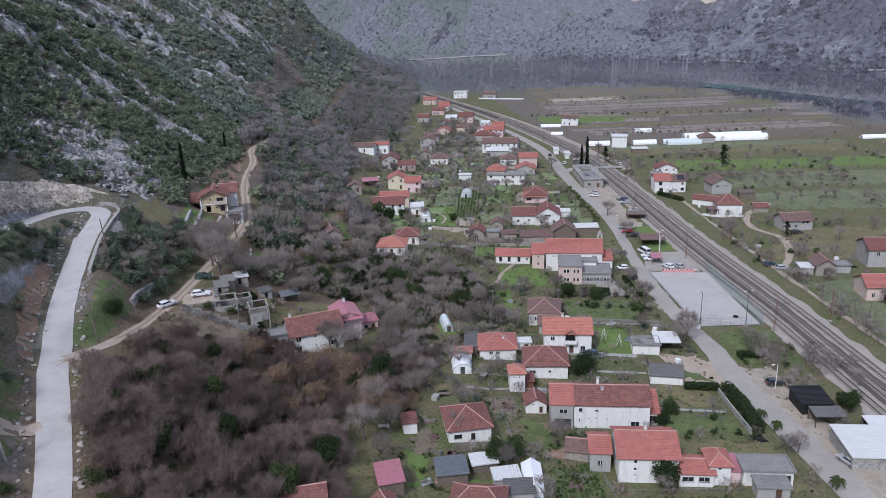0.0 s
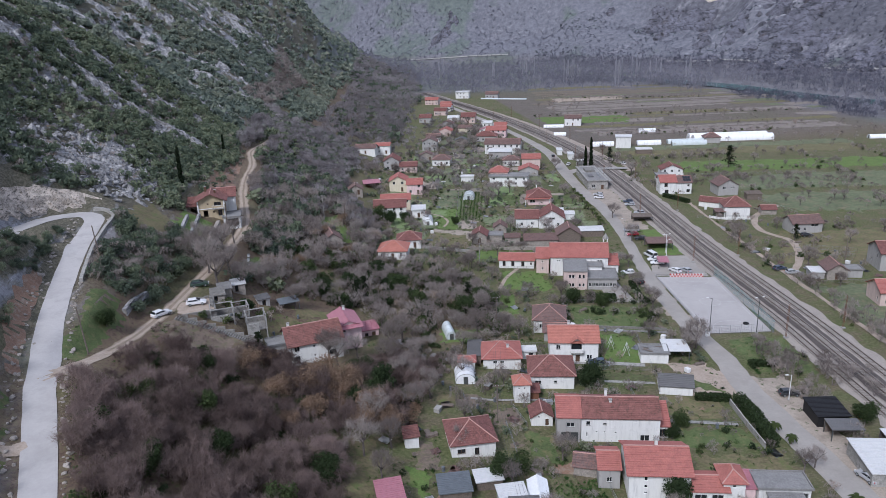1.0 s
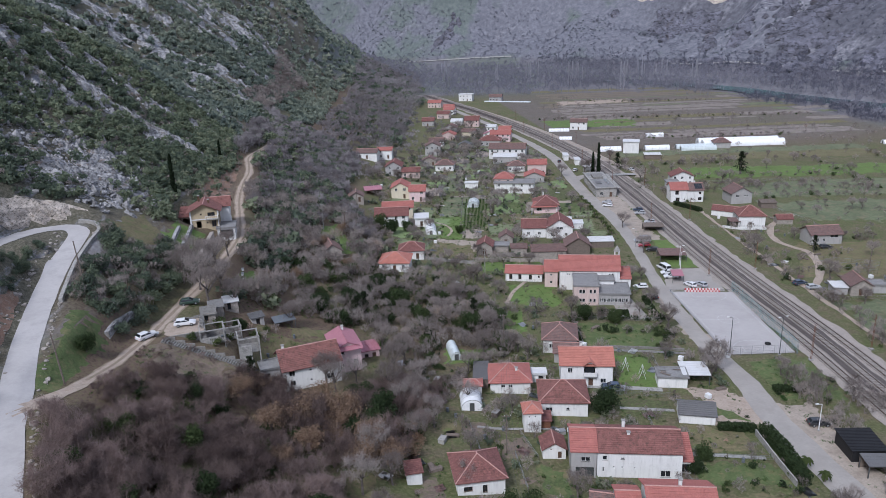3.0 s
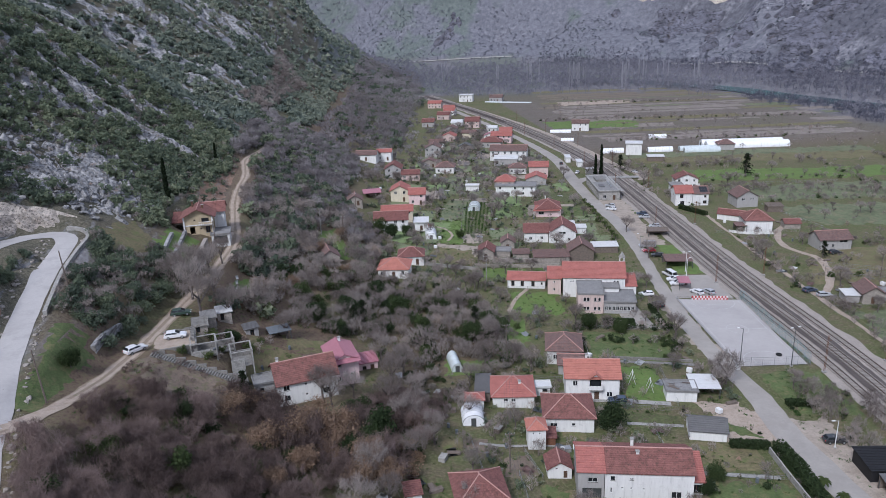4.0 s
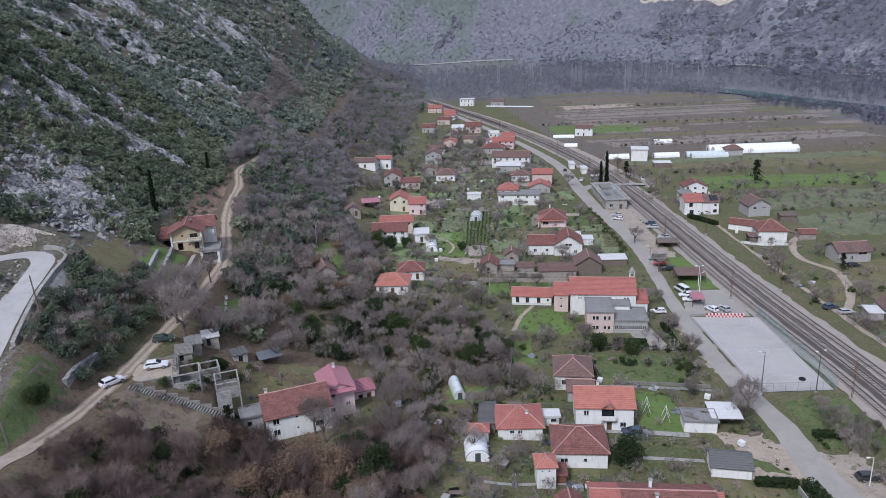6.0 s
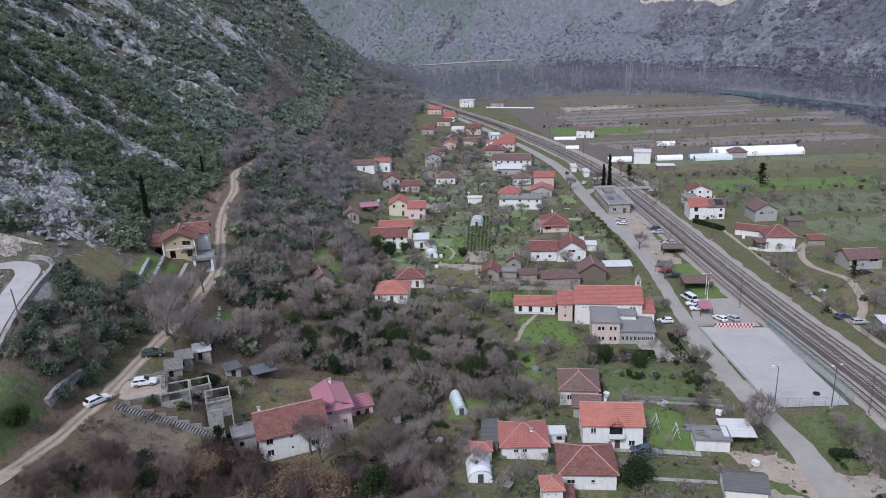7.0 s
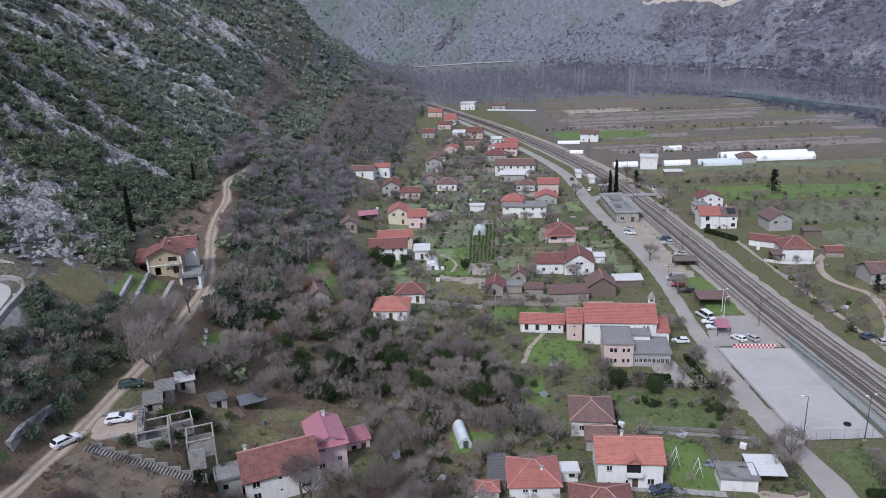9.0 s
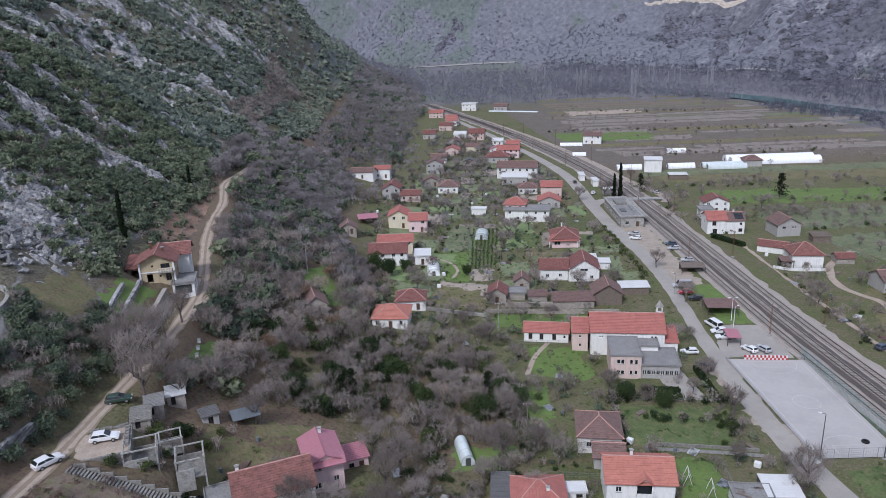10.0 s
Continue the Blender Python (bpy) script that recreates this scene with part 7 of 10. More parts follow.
tunnel("small white film tunnel in a far field", 290, 398, 4, 14, 2.2, -98, "plastic_w", z=0)
tunnel("white film tunnel by the lane", 175, 463, 4, 11, 2.4, -98, "plastic_w", z=0)
house("dark-roofed shed before the greenhouses", 200.5, 411, 9, 7, 3.4, "hip", 2.2, -12, "grey", "roof_brown", 1, [], z=0, name="barn", category="barn")
shed("white-roofed packing shed in the fields", 151, 391.5, 8.6, 5, 2.6, "mono", 0.3, -14, "wood", "white_sheet", "shed")
# this low tunnel stands in for a pale strip of ground
tunnel("low pale film hoops in place of bare ground", 110, 700, 4, 45, 0.8, -120, "plastic", z=0)
tunnel("low white film row in the grass", 122, 505, 3, 14, 2.0, -105, "plastic_w", z=0)
tunnel("white film tunnel by the far lane", 120, 470, 3.2, 8, 2.0, -105, "plastic_w", z=0)
tunnel("hooped film polytunnel by the vines", 39.8, 313.4, 5.0, 7.0, 2.8, -12, "plastic", z=0)
tunnel("white film polytunnel beside the twin-rut track", 18.2, 275.5, 4.2, 8.5, 2.8, -4, "plastic_w", z=0.4)
shed("white flat-topped garden cabin", 44.5, 349, 6.0, 3.5, 2.6, "flat", 0.1, -12, "white", "white_sheet", "cabin")
shed("white garden store with pale roof", 69.5, 276, 5.5, 5.0, 2.6, "mono", 0.3, -12, "white", "white_sheet", "shed")
shed("white tank-like store behind the gabled house", 73.5, 272, 4.0, 4.0, 2.4, "mono", 0.3, -12, "white", "white_sheet", "shed")

# --- the hill house ---
hh = house("ochre hill house with broad red gable roof", -50.6, 220.6, 7.6, 8.0, 5.4, "y", 1.9, 7, "ochre", "roof_mixed", 2,
           [("f", -0.9, 3.9, 0.5, 0.5), ("f", 1.9, 3.5, 2.0, 1.1), ("f", -1.7, 0.3, 1.3, 2.0, "hole"), ("f", 0.6, 1.4, 0.5, 0.5), ("f", 2.4, 0.4, 1.2, 1.8), ("r", -2, 3.6, 0.9, 1.2), ("r", 1.2, 3.6, 0.9, 1.2), ("r", 0.5, 1.0, 1.0, 1.2)], frame="frame_b", over=0.95, z=23.7, below=4)
chimney(hh, 1.3, -0.6, 6.0, 7.5, 0.55, "frame_b")
chimney(hh, -1.6, 2.4, 6.0, 8.1, 0.55, "frame_b")
part("floor_band", boxes((-3.85, -4.16, 2.62, 3.85, -4.02, 2.86)), MAT["paintw"], hh, "pale concrete floor edge")
part("balcony", boxes((0.3, -5.2, 2.66, 3.9, -4.17, 2.84)), MAT["concrete"], hh)
for k in range(7):
    part("baluster", boxes((0.36 + 0.56 * k, -5.16, 2.84, 0.42 + 0.56 * k, -5.1, 3.72)), MAT["paintw"], hh)
part("handrail", boxes((0.3, -5.18, 3.72, 3.9, -5.08, 3.8)), MAT["paintw"], hh)
for x0 in (-3.95, 3.55):
    part("corner_pillar", boxes((x0, -4.3, -1.0, x0 + 0.4, -4.02, 5.2)), MAT["paintw"], hh)
house("white rear wing of the hill house under a red cross gable", -48.2, 227.4, 6.6, 5.6, 4.9, "x", 1.8, 7, "white", "roof_mixed", 2,
      [("r", -1.2, 3.2, 0.9, 1.2), ("r", 1.2, 3.2, 0.9, 1.2), ("r", 0, 0.9, 1.0, 1.3)], frame="frame_b", over=0.7, z=23.9, below=4, name="house_wing")
shed("open timber lean-to with old tiles at the hill house", -56.2, 222.6, 3.4, 6.4, 3.0, "mono", 1.5, 7, "wood", "roof_mixed", "house_wing", z=24.0, below=4, ops=[("f", 0.2, 0.2, 2.2, 2.2, "hole")])
shed("grey concrete garage with a white end and roof terrace", -44.7, 218.6, 4.8, 6.4, 2.7, "flat", 0.1, 7, "white", "roof_flat", "garage", z=21.2, below=3, ops=[("f", 0.0, 0.1, 3.6, 2.2, "garage"), ("r", -1.4, 0.9, 0.8, 1.0), ("r", 1.2, 0.9, 0.8, 1.0)])
canopy("maroon sheet roof over a street stall", 86.2, 210.4, 3.4, 4.8, 2.5, "roof_pink", -14, name="stall_roof")


# ---- plants: shapes from which trees and thickets are made ----
rng = np.random.default_rng(7)


def sliver(a, b_, w, rr):
    """A thin pointed twig from a to b, as one triangle."""
    d_ = b_ - a
    o = np.cross(d_, rr.normal(size=3))
    o = o / (np.linalg.norm(o) + 1e-9) * w / 2
    return [a - o, a + o, b_]


def twig_crown(rr, n, r, h, base=0.0, w=0.06, low=0.25, limbs=10, limb_w=0.12, blobs=7):
    """A leafless crown: limbs from the foot to several rounded tufts of fine twigs."""
    V, cs = [], []
    for k in range(blobs):
        t_, u = 2 * math.pi * (k + rr.uniform(-0.3, 0.3)) / max(1, blobs - 1), (0.0 if k == 0 else rr.uniform(0.35, 0.72))
        br = r * rr.uniform(0.36, 0.58)
        top = base + (h - base) * (low + (1 - low) * math.sqrt(1 - 0.8 * u * u)) * rr.uniform(0.82, 1.05)
        cs.append((np.array([r * u * math.cos(t_), r * u * math.sin(t_), max(base + 0.3 * br, top - br)]), br))
    for k in range(limbs):
        c, br = cs[k % blobs]
        V += sliver(np.array([0, 0, base * 0.5]) + 0.1 * r * rr.normal(size=3) * (1, 1, 0), c + rr.normal(size=3) * br * 0.3, limb_w, rr)
    for k in range(n):
        c, br = cs[k % blobs]
        d_ = rr.normal(size=3)
        d_[2] = abs(d_[2]) * 1.2 + 0.15
        d_ /= np.linalg.norm(d_)
        e = c + d_ * br * rr.uniform(0.75, 1.12) * (1, 1, 1.15)
        st = c + d_ * br * rr.uniform(-0.5, 0.35) + rr.normal(size=3) * br * 0.25
        V += sliver(st, e, w * rr.uniform(0.7, 1.4), rr)
    V = np.array(V)
    V[:, 2] = np.maximum(V[:, 2], -0.1)
    return V, np.arange(len(V)).reshape(-1, 3)


def leaf_crown(rr, n, r, h, base=0.0, size=0.4, power=0.5, taper=0.0, blobs=8):
    """A leafy crown: leaf sprays on several uneven rounded masses, with gaps between them."""
    H = h - base
    cs = []
    for k in range(blobs):
        zc = (k + 0.5) / blobs if taper else rr.uniform(0.3, 0.78)
        out = (1 - taper * zc) * (0.25 if taper > 0.3 else 1.0)
        t_ = 2.4 * k + rr.uniform(-0.4, 0.4)
        u = r * rr.uniform(0.3, 0.62) * out * (0.2 if k == 0 else 1)
        br = r * rr.uniform(0.42, 0.62) * max(0.35, 1 - taper * zc)
        cs.append((np.array([u * math.cos(t_), u * math.sin(t_), base + H * zc]), br, min(H * 0.3, max(br, H / blobs)) if taper else H * rr.uniform(0.24, 0.34)))
    V, F = [], []
    for k in range(n):
        c0, br, bz = cs[k % blobs]
        d_ = rr.normal(size=3)
        d_[2] = d_[2] + 0.25
        d_ /= np.linalg.norm(d_)
        q = rr.uniform(0, 1) ** power * rr.uniform(0.85, 1.18)
        c = c0 + d_ * q * np.array([br, br, bz])
        a = rr.normal(size=3) * 0.8 + d_
        a /= np.linalg.norm(a)
        b_ = np.cross(a, rr.normal(size=3))
        b_ /= np.linalg.norm(b_)
        c2 = np.cross(a, b_)
        s = size * rr.uniform(0.6, 1.3)
        i = len(V)
        V += [c - b_ * s * 0.55 - c2 * s * 0.4, c + c2 * s * 0.6, c + b_ * s * 0.55 - c2 * s * 0.4]
        F.append((i, i + 1, i + 2))
    return np.array(V), np.array(F)


def conifer_crown(rr, h, r, levels=11, per=9, size=0.55):
    """A broken conifer: drooping boughs of uneven length in whorls."""
    V, F = [], []
    for lv in range(levels):
        z = h * (0.18 + 0.8 * lv / levels)
        ln = r * (1 - 0.8 * lv / levels)
        for k in range(per):
            if rr.uniform() < 0.22:
                continue
            a, L = rr.uniform(0, 2 * math.pi), ln * rr.uniform(0.45, 1.15)
            for q in range(9):
                t_ = (q + 0.6) / 9
                c = np.array([math.cos(a) * L * t_, math.sin(a) * L * t_, z + 0.12 * L * t_ - 0.35 * L * t_ * t_]) + rr.normal(size=3) * 0.16
                d_ = rr.normal(size=3)
                e = np.cross(d_, rr.normal(size=3))
                d_, e = d_ / np.linalg.norm(d_), e / np.linalg.norm(e)
                s = size * (1.15 - 0.5 * t_)
                i = len(V)
                V += [c - d_ * s * 0.6, c + e * s * 0.35, c + d_ * s * 0.6, c - e * s * 0.35]
                F += [(i, i + 1, i + 2), (i, i + 2, i + 3)]
    return np.array(V), np.array(F)


def rock_shape(rr, flat=0.6, sub=2):
    """An angular block of limestone."""
    bm = bmesh.new()
    bmesh.ops.create_icosphere(bm, subdivisions=sub, radius=1)
    ns = [(rr.normal(size=3), rr.uniform(0.45, 0.8)) for _ in range(9)]
    for v in bm.verts:
        p = np.array(v.co)
        for n_, c in ns:
            n_ = n_ / np.linalg.norm(n_)
            k = p @ n_ - c
            if k > 0:
                p = p - n_ * k
        v.co = p * (1, 1, flat) * (1 + 0.08 * rr.normal())
    V = np.array([v.co[:] for v in bm.verts])
    bm.verts.index_update()
    F = np.array([[v.index for v in f.verts] for f in bm.faces])
    bm.free()
    return V, F


def scatter(name, label, category, mat, shapes, xyz, sizes, tints, squash=None, kind="stuff"):
    """Many plants or stones that nobody could count, joined into one mesh."""
    Vs, Fs, Ts, n0 = [], [], [], 0
    for k in range(len(xyz)):
        V, F = shapes[k % len(shapes)]
        a = rng.uniform(0, 2 * math.pi)
        c, s = math.cos(a), math.sin(a)
        q = V * sizes[k] * (1, 1, squash[k] if squash is not None else 1)
        q = np.stack([q[:, 0] * c - q[:, 1] * s, q[:, 0] * s + q[:, 1] * c, q[:, 2]], 1) + xyz[k]
        Vs.append(q)
        Fs.append(F + n0)
        Ts.append(np.full(len(q), tints[k]))
        n0 += len(q)
    if not Vs:
        return None
    ob = link_mesh(name, np.vstack(Vs), np.vstack(Fs), MAT[mat])
    add_attr(ob, "tint", np.concatenate(Ts))
    return tagged(ob, label, category, kind=kind)


def inside(poly, x, y):
    p = np.array(poly, float)
    r = np.zeros(np.shape(x), bool)
    for (ax, ay), (bx, by) in zip(p, np.roll(p, -1, 0)):
        with np.errstate(divide="ignore", invalid="ignore"):
            hit = ((ay > y) != (by > y)) & (x < (bx - ax) * (y - ay) / (by - ay) + ax)
        r ^= hit
    return r


def grid_z(x, y):
    i = np.clip(np.searchsorted(gx, x) - 1, 0, nx - 2)
    j = np.clip(np.searchsorted(gy, y) - 1, 0, ny - 2)
    u, v = (x - gx[i]) / (gx[i + 1] - gx[i]), (y - gy[j]) / (gy[j + 1] - gy[j])
    return (GZ[j, i] * (1 - u) + GZ[j, i + 1] * u) * (1 - v) + (GZ[j + 1, i] * (1 - u) + GZ[j + 1, i + 1] * u) * v


CLEAR = [((14, 174), 4.6), ((14.4, 168), 3.5), ((-17, 148), 5.5), ((-12, 149), 4.5), ((-21, 147), 4), ((-37.3, 194.5), 4.2), ((-34, 200.5), 3.6), ((-49, 219), 7), ((-45, 220), 5), ((-53, 121), 4.2), ((-50.5, 132), 4), ((-37, 155.5), 5), ((-30, 155.5), 5), ((-42, 149.4), 3.4), ((-37, 148.8), 3.4), ((-32, 148.2), 3.4), ((-38.5, 166), 5), ((-37, 173), 4), ((-43, 158), 6.5), ((-50, 210), 5.0), ((-33, 163), 5.5), ((-38, 161), 5), ((-30, 174), 4), ((-21, 175), 6), ((-57, 138), 5), ((-56, 146), 5), ((-63, 196), 6), ((-62, 202), 5), ((-60, 191), 5), ((-65, 205), 5), ((-52, 208), 8.5), ((-45, 149), 4), ((-40, 148.5), 4.5), ((-36, 149), 4)]


def spots(poly, n, gap=1.0, roads=3.2, plots=True, houses=True, dens=None):
    """n places inside an outline, clear of roads, houses and plots."""
    p = np.array(poly, float)
    out = []
    tries = 0
    while sum(map(len, out)) < n and tries < 30:
        tries += 1
        x, y = rng.uniform(p[:, 0].min(), p[:, 0].max(), 4 * n), rng.uniform(p[:, 1].min(), p[:, 1].max(), 4 * n)
        ok = inside(poly, x, y)
        for pts, extra in ((HILL_ROAD, 1.6), (DIRT_ROAD, 0.2)):
            ok &= along(pts, x, y)[0] > roads + extra
        ok &= along([(a, b_, 0) for a, b_ in MAIN], x, y)[0] > roads + 1.5
        ok &= along([(a, b_, 0) for a, b_ in RAILC], x, y)[0] > 13
        if houses:
            for cx, cy, r in BLOCK:
                ok &= np.hypot(x - cx, y - cy) > r * 0.9
            for (cx, cy), r in CLEAR:
                ok &= np.hypot(x - cx, y - cy) > r
        if plots:
            for q in PATCHES:
                ok &= ~inside(q, x, y)
        if dens is not None:
            ok &= rng.uniform(0, 1, len(x)) < dens(x, y)
        out.append(np.stack([x[ok], y[ok]], 1))
    q = np.vstack(out)[:n]
    return np.column_stack([q, grid_z(q[:, 0], q[:, 1]) - 0.05])


def ur(n, a, b_):
    return rng.uniform(a, b_, n)


BUSH = [twig_crown(rng, 600, 2.5, 4.3, 0.1, 0.038, 0.2, 12, 0.09, 8) for _ in range(6)]
BUSH_M = [twig_crown(rng, 125, 2.1, 4.0, 0.2, 0.085, 0.2, 9, 0.09, 7) for _ in range(6)]
BUSH_C = [twig_crown(rng, 235, 2.9, 5.4, 0.3, 0.095, 0.3, 9, 0.12, 9) for _ in range(6)]
BUSH_F = [twig_crown(rng, 62, 2.8, 5.6, 0.3, 0.24, 0.25, 4, 0.2, 6) for _ in range(6)]
BUSH_R = [twig_crown(rng, 40, 2.9, 5.8, 0.3, 0.36, 0.25, 3, 0.25, 6) for _ in range(8)]
TALL_R = [twig_crown(rng, 46, 2.7, 11.5, 2.0, 0.34, 0.1, 4, 0.3, 7) for _ in range(6)]
EVER = [leaf_crown(rng, 400, 1.7, 2.7, -0.2, 0.31, 0.3) for _ in range(6)]
EVER_M = [leaf_crown(rng, 80, 1.7, 2.5, -0.4, 0.62, 0.3, blobs=6) for _ in range(8)]
EVER_F = [leaf_crown(rng, 26, 1.9, 2.8, -0.3, 1.35, 0.35, blobs=5) for _ in range(8)]
EVER_X = [leaf_crown(rng, 12, 2.6, 3.6, -0.2, 2.3, 0.4, blobs=4) for _ in range(6)]
ROCKS_L = [rock_shape(rng, f, 1) for f in (0.5, 0.8, 1.0, 0.7, 1.2, 0.6)]
ROCKS = [rock_shape(rng, f) for f in (0.45, 0.6, 0.8, 0.5, 0.7, 0.9)]

# thicket below the hill road
POLY_A = [(-53, 84), (-20, 86), (-9, 100), (-9, 126), (-1, 129), (6, 143), (10, 150), (9, 168), (-3, 158), (-8, 148), (-24, 143), (-33, 145), (-42, 145), (-50, 140), (-52, 128), (-58, 112)]
n = 430
p = spots(POLY_A, n)
near_gap = smooth(0.3, 0.6, vnoise(p[:, 0], p[:, 1], 9, 51))
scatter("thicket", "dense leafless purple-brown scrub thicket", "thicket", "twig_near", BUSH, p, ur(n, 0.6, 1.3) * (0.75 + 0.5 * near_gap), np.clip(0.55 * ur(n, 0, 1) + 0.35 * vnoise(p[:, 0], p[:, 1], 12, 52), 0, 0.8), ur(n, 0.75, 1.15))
p = spots(POLY_A, 60)
scatter("thicket", "evergreen shrubs in the leafless thicket", "thicket", "leaf", EVER, p, ur(60, 0.5, 1.1), ur(60, 0.1, 0.9))
p = spots([(-16, 124), (2, 124), (6, 146), (-8, 148), (-20, 140)], 26)
scatter("thicket", "young oaks holding dry brown leaves", "thicket", "leaf_dry", [leaf_crown(rng, 230, 1.9, 3.8, 0.5, 0.3, 0.6) for _ in range(3)], p, ur(26, 0.6, 1.2), ur(26, 0, 1))
# brush in the middle
POLY_B = [(-16, 238), (0, 228), (12, 229), (25, 217), (30, 202), (27, 190), (22, 178), (16, 174), (1, 172), (-9, 182), (-28, 182), (-34, 190), (-30, 225)]
n = 330
p = spots(POLY_B, n)
scatter("thicket", "leafless grey-brown brushwood", "thicket", "twig", BUSH_C, p, ur(n, 0.4, 1.05), np.clip(0.6 * ur(n, 0, 1) + 0.4 * vnoise(p[:, 0], p[:, 1], 14, 53), 0, 1), ur(n, 0.7, 1.2))
p = spots(POLY_B, 120)
scatter("thicket", "evergreen shrubs among brushwood", "thicket", "leaf", EVER, p, ur(120, 0.5, 1.4), ur(120, 0, 0.9))
n = 90
p = spots([(2, 172), (13, 179), (22, 190), (27, 204), (34, 200), (31, 178), (24, 166), (12, 150), (6, 150), (3, 160)], n, 1, 2.0, False)
scatter("thicket", "leafless brush between the gardens", "thicket", "twig", BUSH_C, p, ur(n, 0.3, 0.75), ur(n, 0, 0.8), ur(n, 0.7, 1.1))
p = spots([(2, 172), (13, 179), (22, 190), (27, 204), (34, 200), (31, 178), (24, 166), (12, 150), (6, 150), (3, 160)], 26, 1, 2.0, False)
scatter("thicket", "dark evergreen bushes between the gardens", "thicket", "leaf", EVER, p, ur(26, 0.4, 1.0), ur(26, 0, 0.9))
n = 30
p = spots([(-50, 139), (-30, 139), (-29, 147), (-45, 150)], n, 1, 1.0, False, False)
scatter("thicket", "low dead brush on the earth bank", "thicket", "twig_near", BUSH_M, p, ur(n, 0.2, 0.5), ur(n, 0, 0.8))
# slope between the earth track and the village
POLY_C = [(-38, 178), (-28, 182), (-30, 225), (-16, 240), (-2, 232), (-1, 262), (-6, 280), (-10, 300), (-14, 340), (-8, 372), (-10, 408), (-18, 440), (-60, 440), (-58, 330), (-48, 305), (-44.5, 290), (-44.5, 262), (-40, 240), (-37, 225), (-38.5, 200)]
n = 1150
p = spots(POLY_C, n)
# jitters the line beyond which twigs take the hazed colour
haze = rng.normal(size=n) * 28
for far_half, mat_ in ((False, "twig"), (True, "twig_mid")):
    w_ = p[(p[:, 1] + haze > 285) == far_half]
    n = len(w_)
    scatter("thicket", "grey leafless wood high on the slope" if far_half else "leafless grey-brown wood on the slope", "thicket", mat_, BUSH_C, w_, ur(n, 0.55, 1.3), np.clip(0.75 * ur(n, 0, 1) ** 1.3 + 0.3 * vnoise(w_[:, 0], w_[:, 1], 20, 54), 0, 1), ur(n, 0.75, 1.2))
n = 950
p = spots(POLY_C, n, dens=lambda x, y: 0.2 + 0.8 * smooth(0.45, 0.7, vnoise(x, y, 26, 55)) * (x < -15))
scatter("thicket", "evergreen shrubs on the wooded slope", "thicket", "leaf_hill", EVER_M, p, ur(n, 0.8, 2.0), ur(n, 0, 0.9))
n = 260
p = spots([(-40, 205), (-30, 210), (-24, 250), (-22, 300), (-30, 340), (-48, 330), (-43, 290), (-43, 262), (-39, 240)], n)
scatter("thicket", "dark evergreen oaks beside the earth track", "thicket", "leaf_hill", EVER_M, p, ur(n, 0.7, 1.9), ur(n, 0, 0.7), ur(n, 0.9, 1.5))
POLY_C2 = [(-54, 140), (-60, 140), (-64, 160), (-62, 176), (-66, 188), (-60, 212), (-54, 214), (-46, 208), (-47, 176), (-51, 150), (-52, 140)]
n = 150
p = spots(POLY_C2, n)
scatter("thicket", "dark evergreen shrubs below the hairpin", "thicket", "leaf_hill", EVER, p, ur(n, 0.55, 1.3), ur(n, 0, 0.6))
n = 90
p = spots(POLY_C2, n)
scatter("thicket", "leafless bushes below the hairpin", "thicket", "twig", BUSH_M, p, ur(n, 0.5, 1.0), ur(n, 0.2, 0.8))
# far woods
POLY_D = [(-34, 440), (-5, 440), (20, 470), (30, 560), (40, 640), (55, 720), (60, 800), (70, 1000), (60, 1150), (0, 1150), (-14, 800), (-22, 620)]
n = 1500
p = spots(POLY_D, n)
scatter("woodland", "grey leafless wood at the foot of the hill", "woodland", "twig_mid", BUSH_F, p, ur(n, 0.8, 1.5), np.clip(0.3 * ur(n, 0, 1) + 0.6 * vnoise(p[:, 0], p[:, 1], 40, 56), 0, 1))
n = 620
p = spots([(-60, 440), (-50, 640), (-78, 720), (-66, 520)] + [(-75, 470)], n)
scatter("woodland", "purple-brown leafless copse on the slope", "woodland", "twig", BUSH_F, p, ur(n, 0.6, 1.15), np.clip(0.3 * ur(n, 0, 1) + 0.5 * vnoise(p[:, 0], p[:, 1], 30, 156), 0, 0.9))
n = 260
p = spots(POLY_D, n)
scatter("woodland", "dark evergreens in the far wood", "woodland", "leaf_hill", EVER_F, p, ur(n, 1.2, 2.4), ur(n, 0, 0.6))
POLY_E = [(60, 800), (75, 735), (130, 745), (200, 720), (255, 700), (300, 665), (330, 600), (352, 530), (330, 500), (338, 470), (400, 420), (480, 330), (600, 300), (600, 420), (540, 690), (500, 830), (430, 980), (320, 1140), (240, 1230), (60, 1400), (20, 1300), (40, 1000)]
n = 4600
p = spots(POLY_E, n, dens=lambda x, y: ((along(RIVER, x, y)[0] > 22) & ~((along(RIVER, x, y)[0] < 48) & (((y < 500) & (x > 400)) | ((y > 650) & (y < 690))))).astype(float))
p = p[(p[:, 1] < 1130) | (p[:, 0] > 300)]
n = len(p)
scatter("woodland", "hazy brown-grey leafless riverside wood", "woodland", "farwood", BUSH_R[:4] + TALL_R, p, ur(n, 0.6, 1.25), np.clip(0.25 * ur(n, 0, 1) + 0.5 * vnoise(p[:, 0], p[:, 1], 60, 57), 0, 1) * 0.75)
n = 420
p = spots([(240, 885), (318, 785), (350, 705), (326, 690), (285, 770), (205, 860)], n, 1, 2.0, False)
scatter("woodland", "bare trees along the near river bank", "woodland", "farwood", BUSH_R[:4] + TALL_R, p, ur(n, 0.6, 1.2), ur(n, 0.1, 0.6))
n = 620
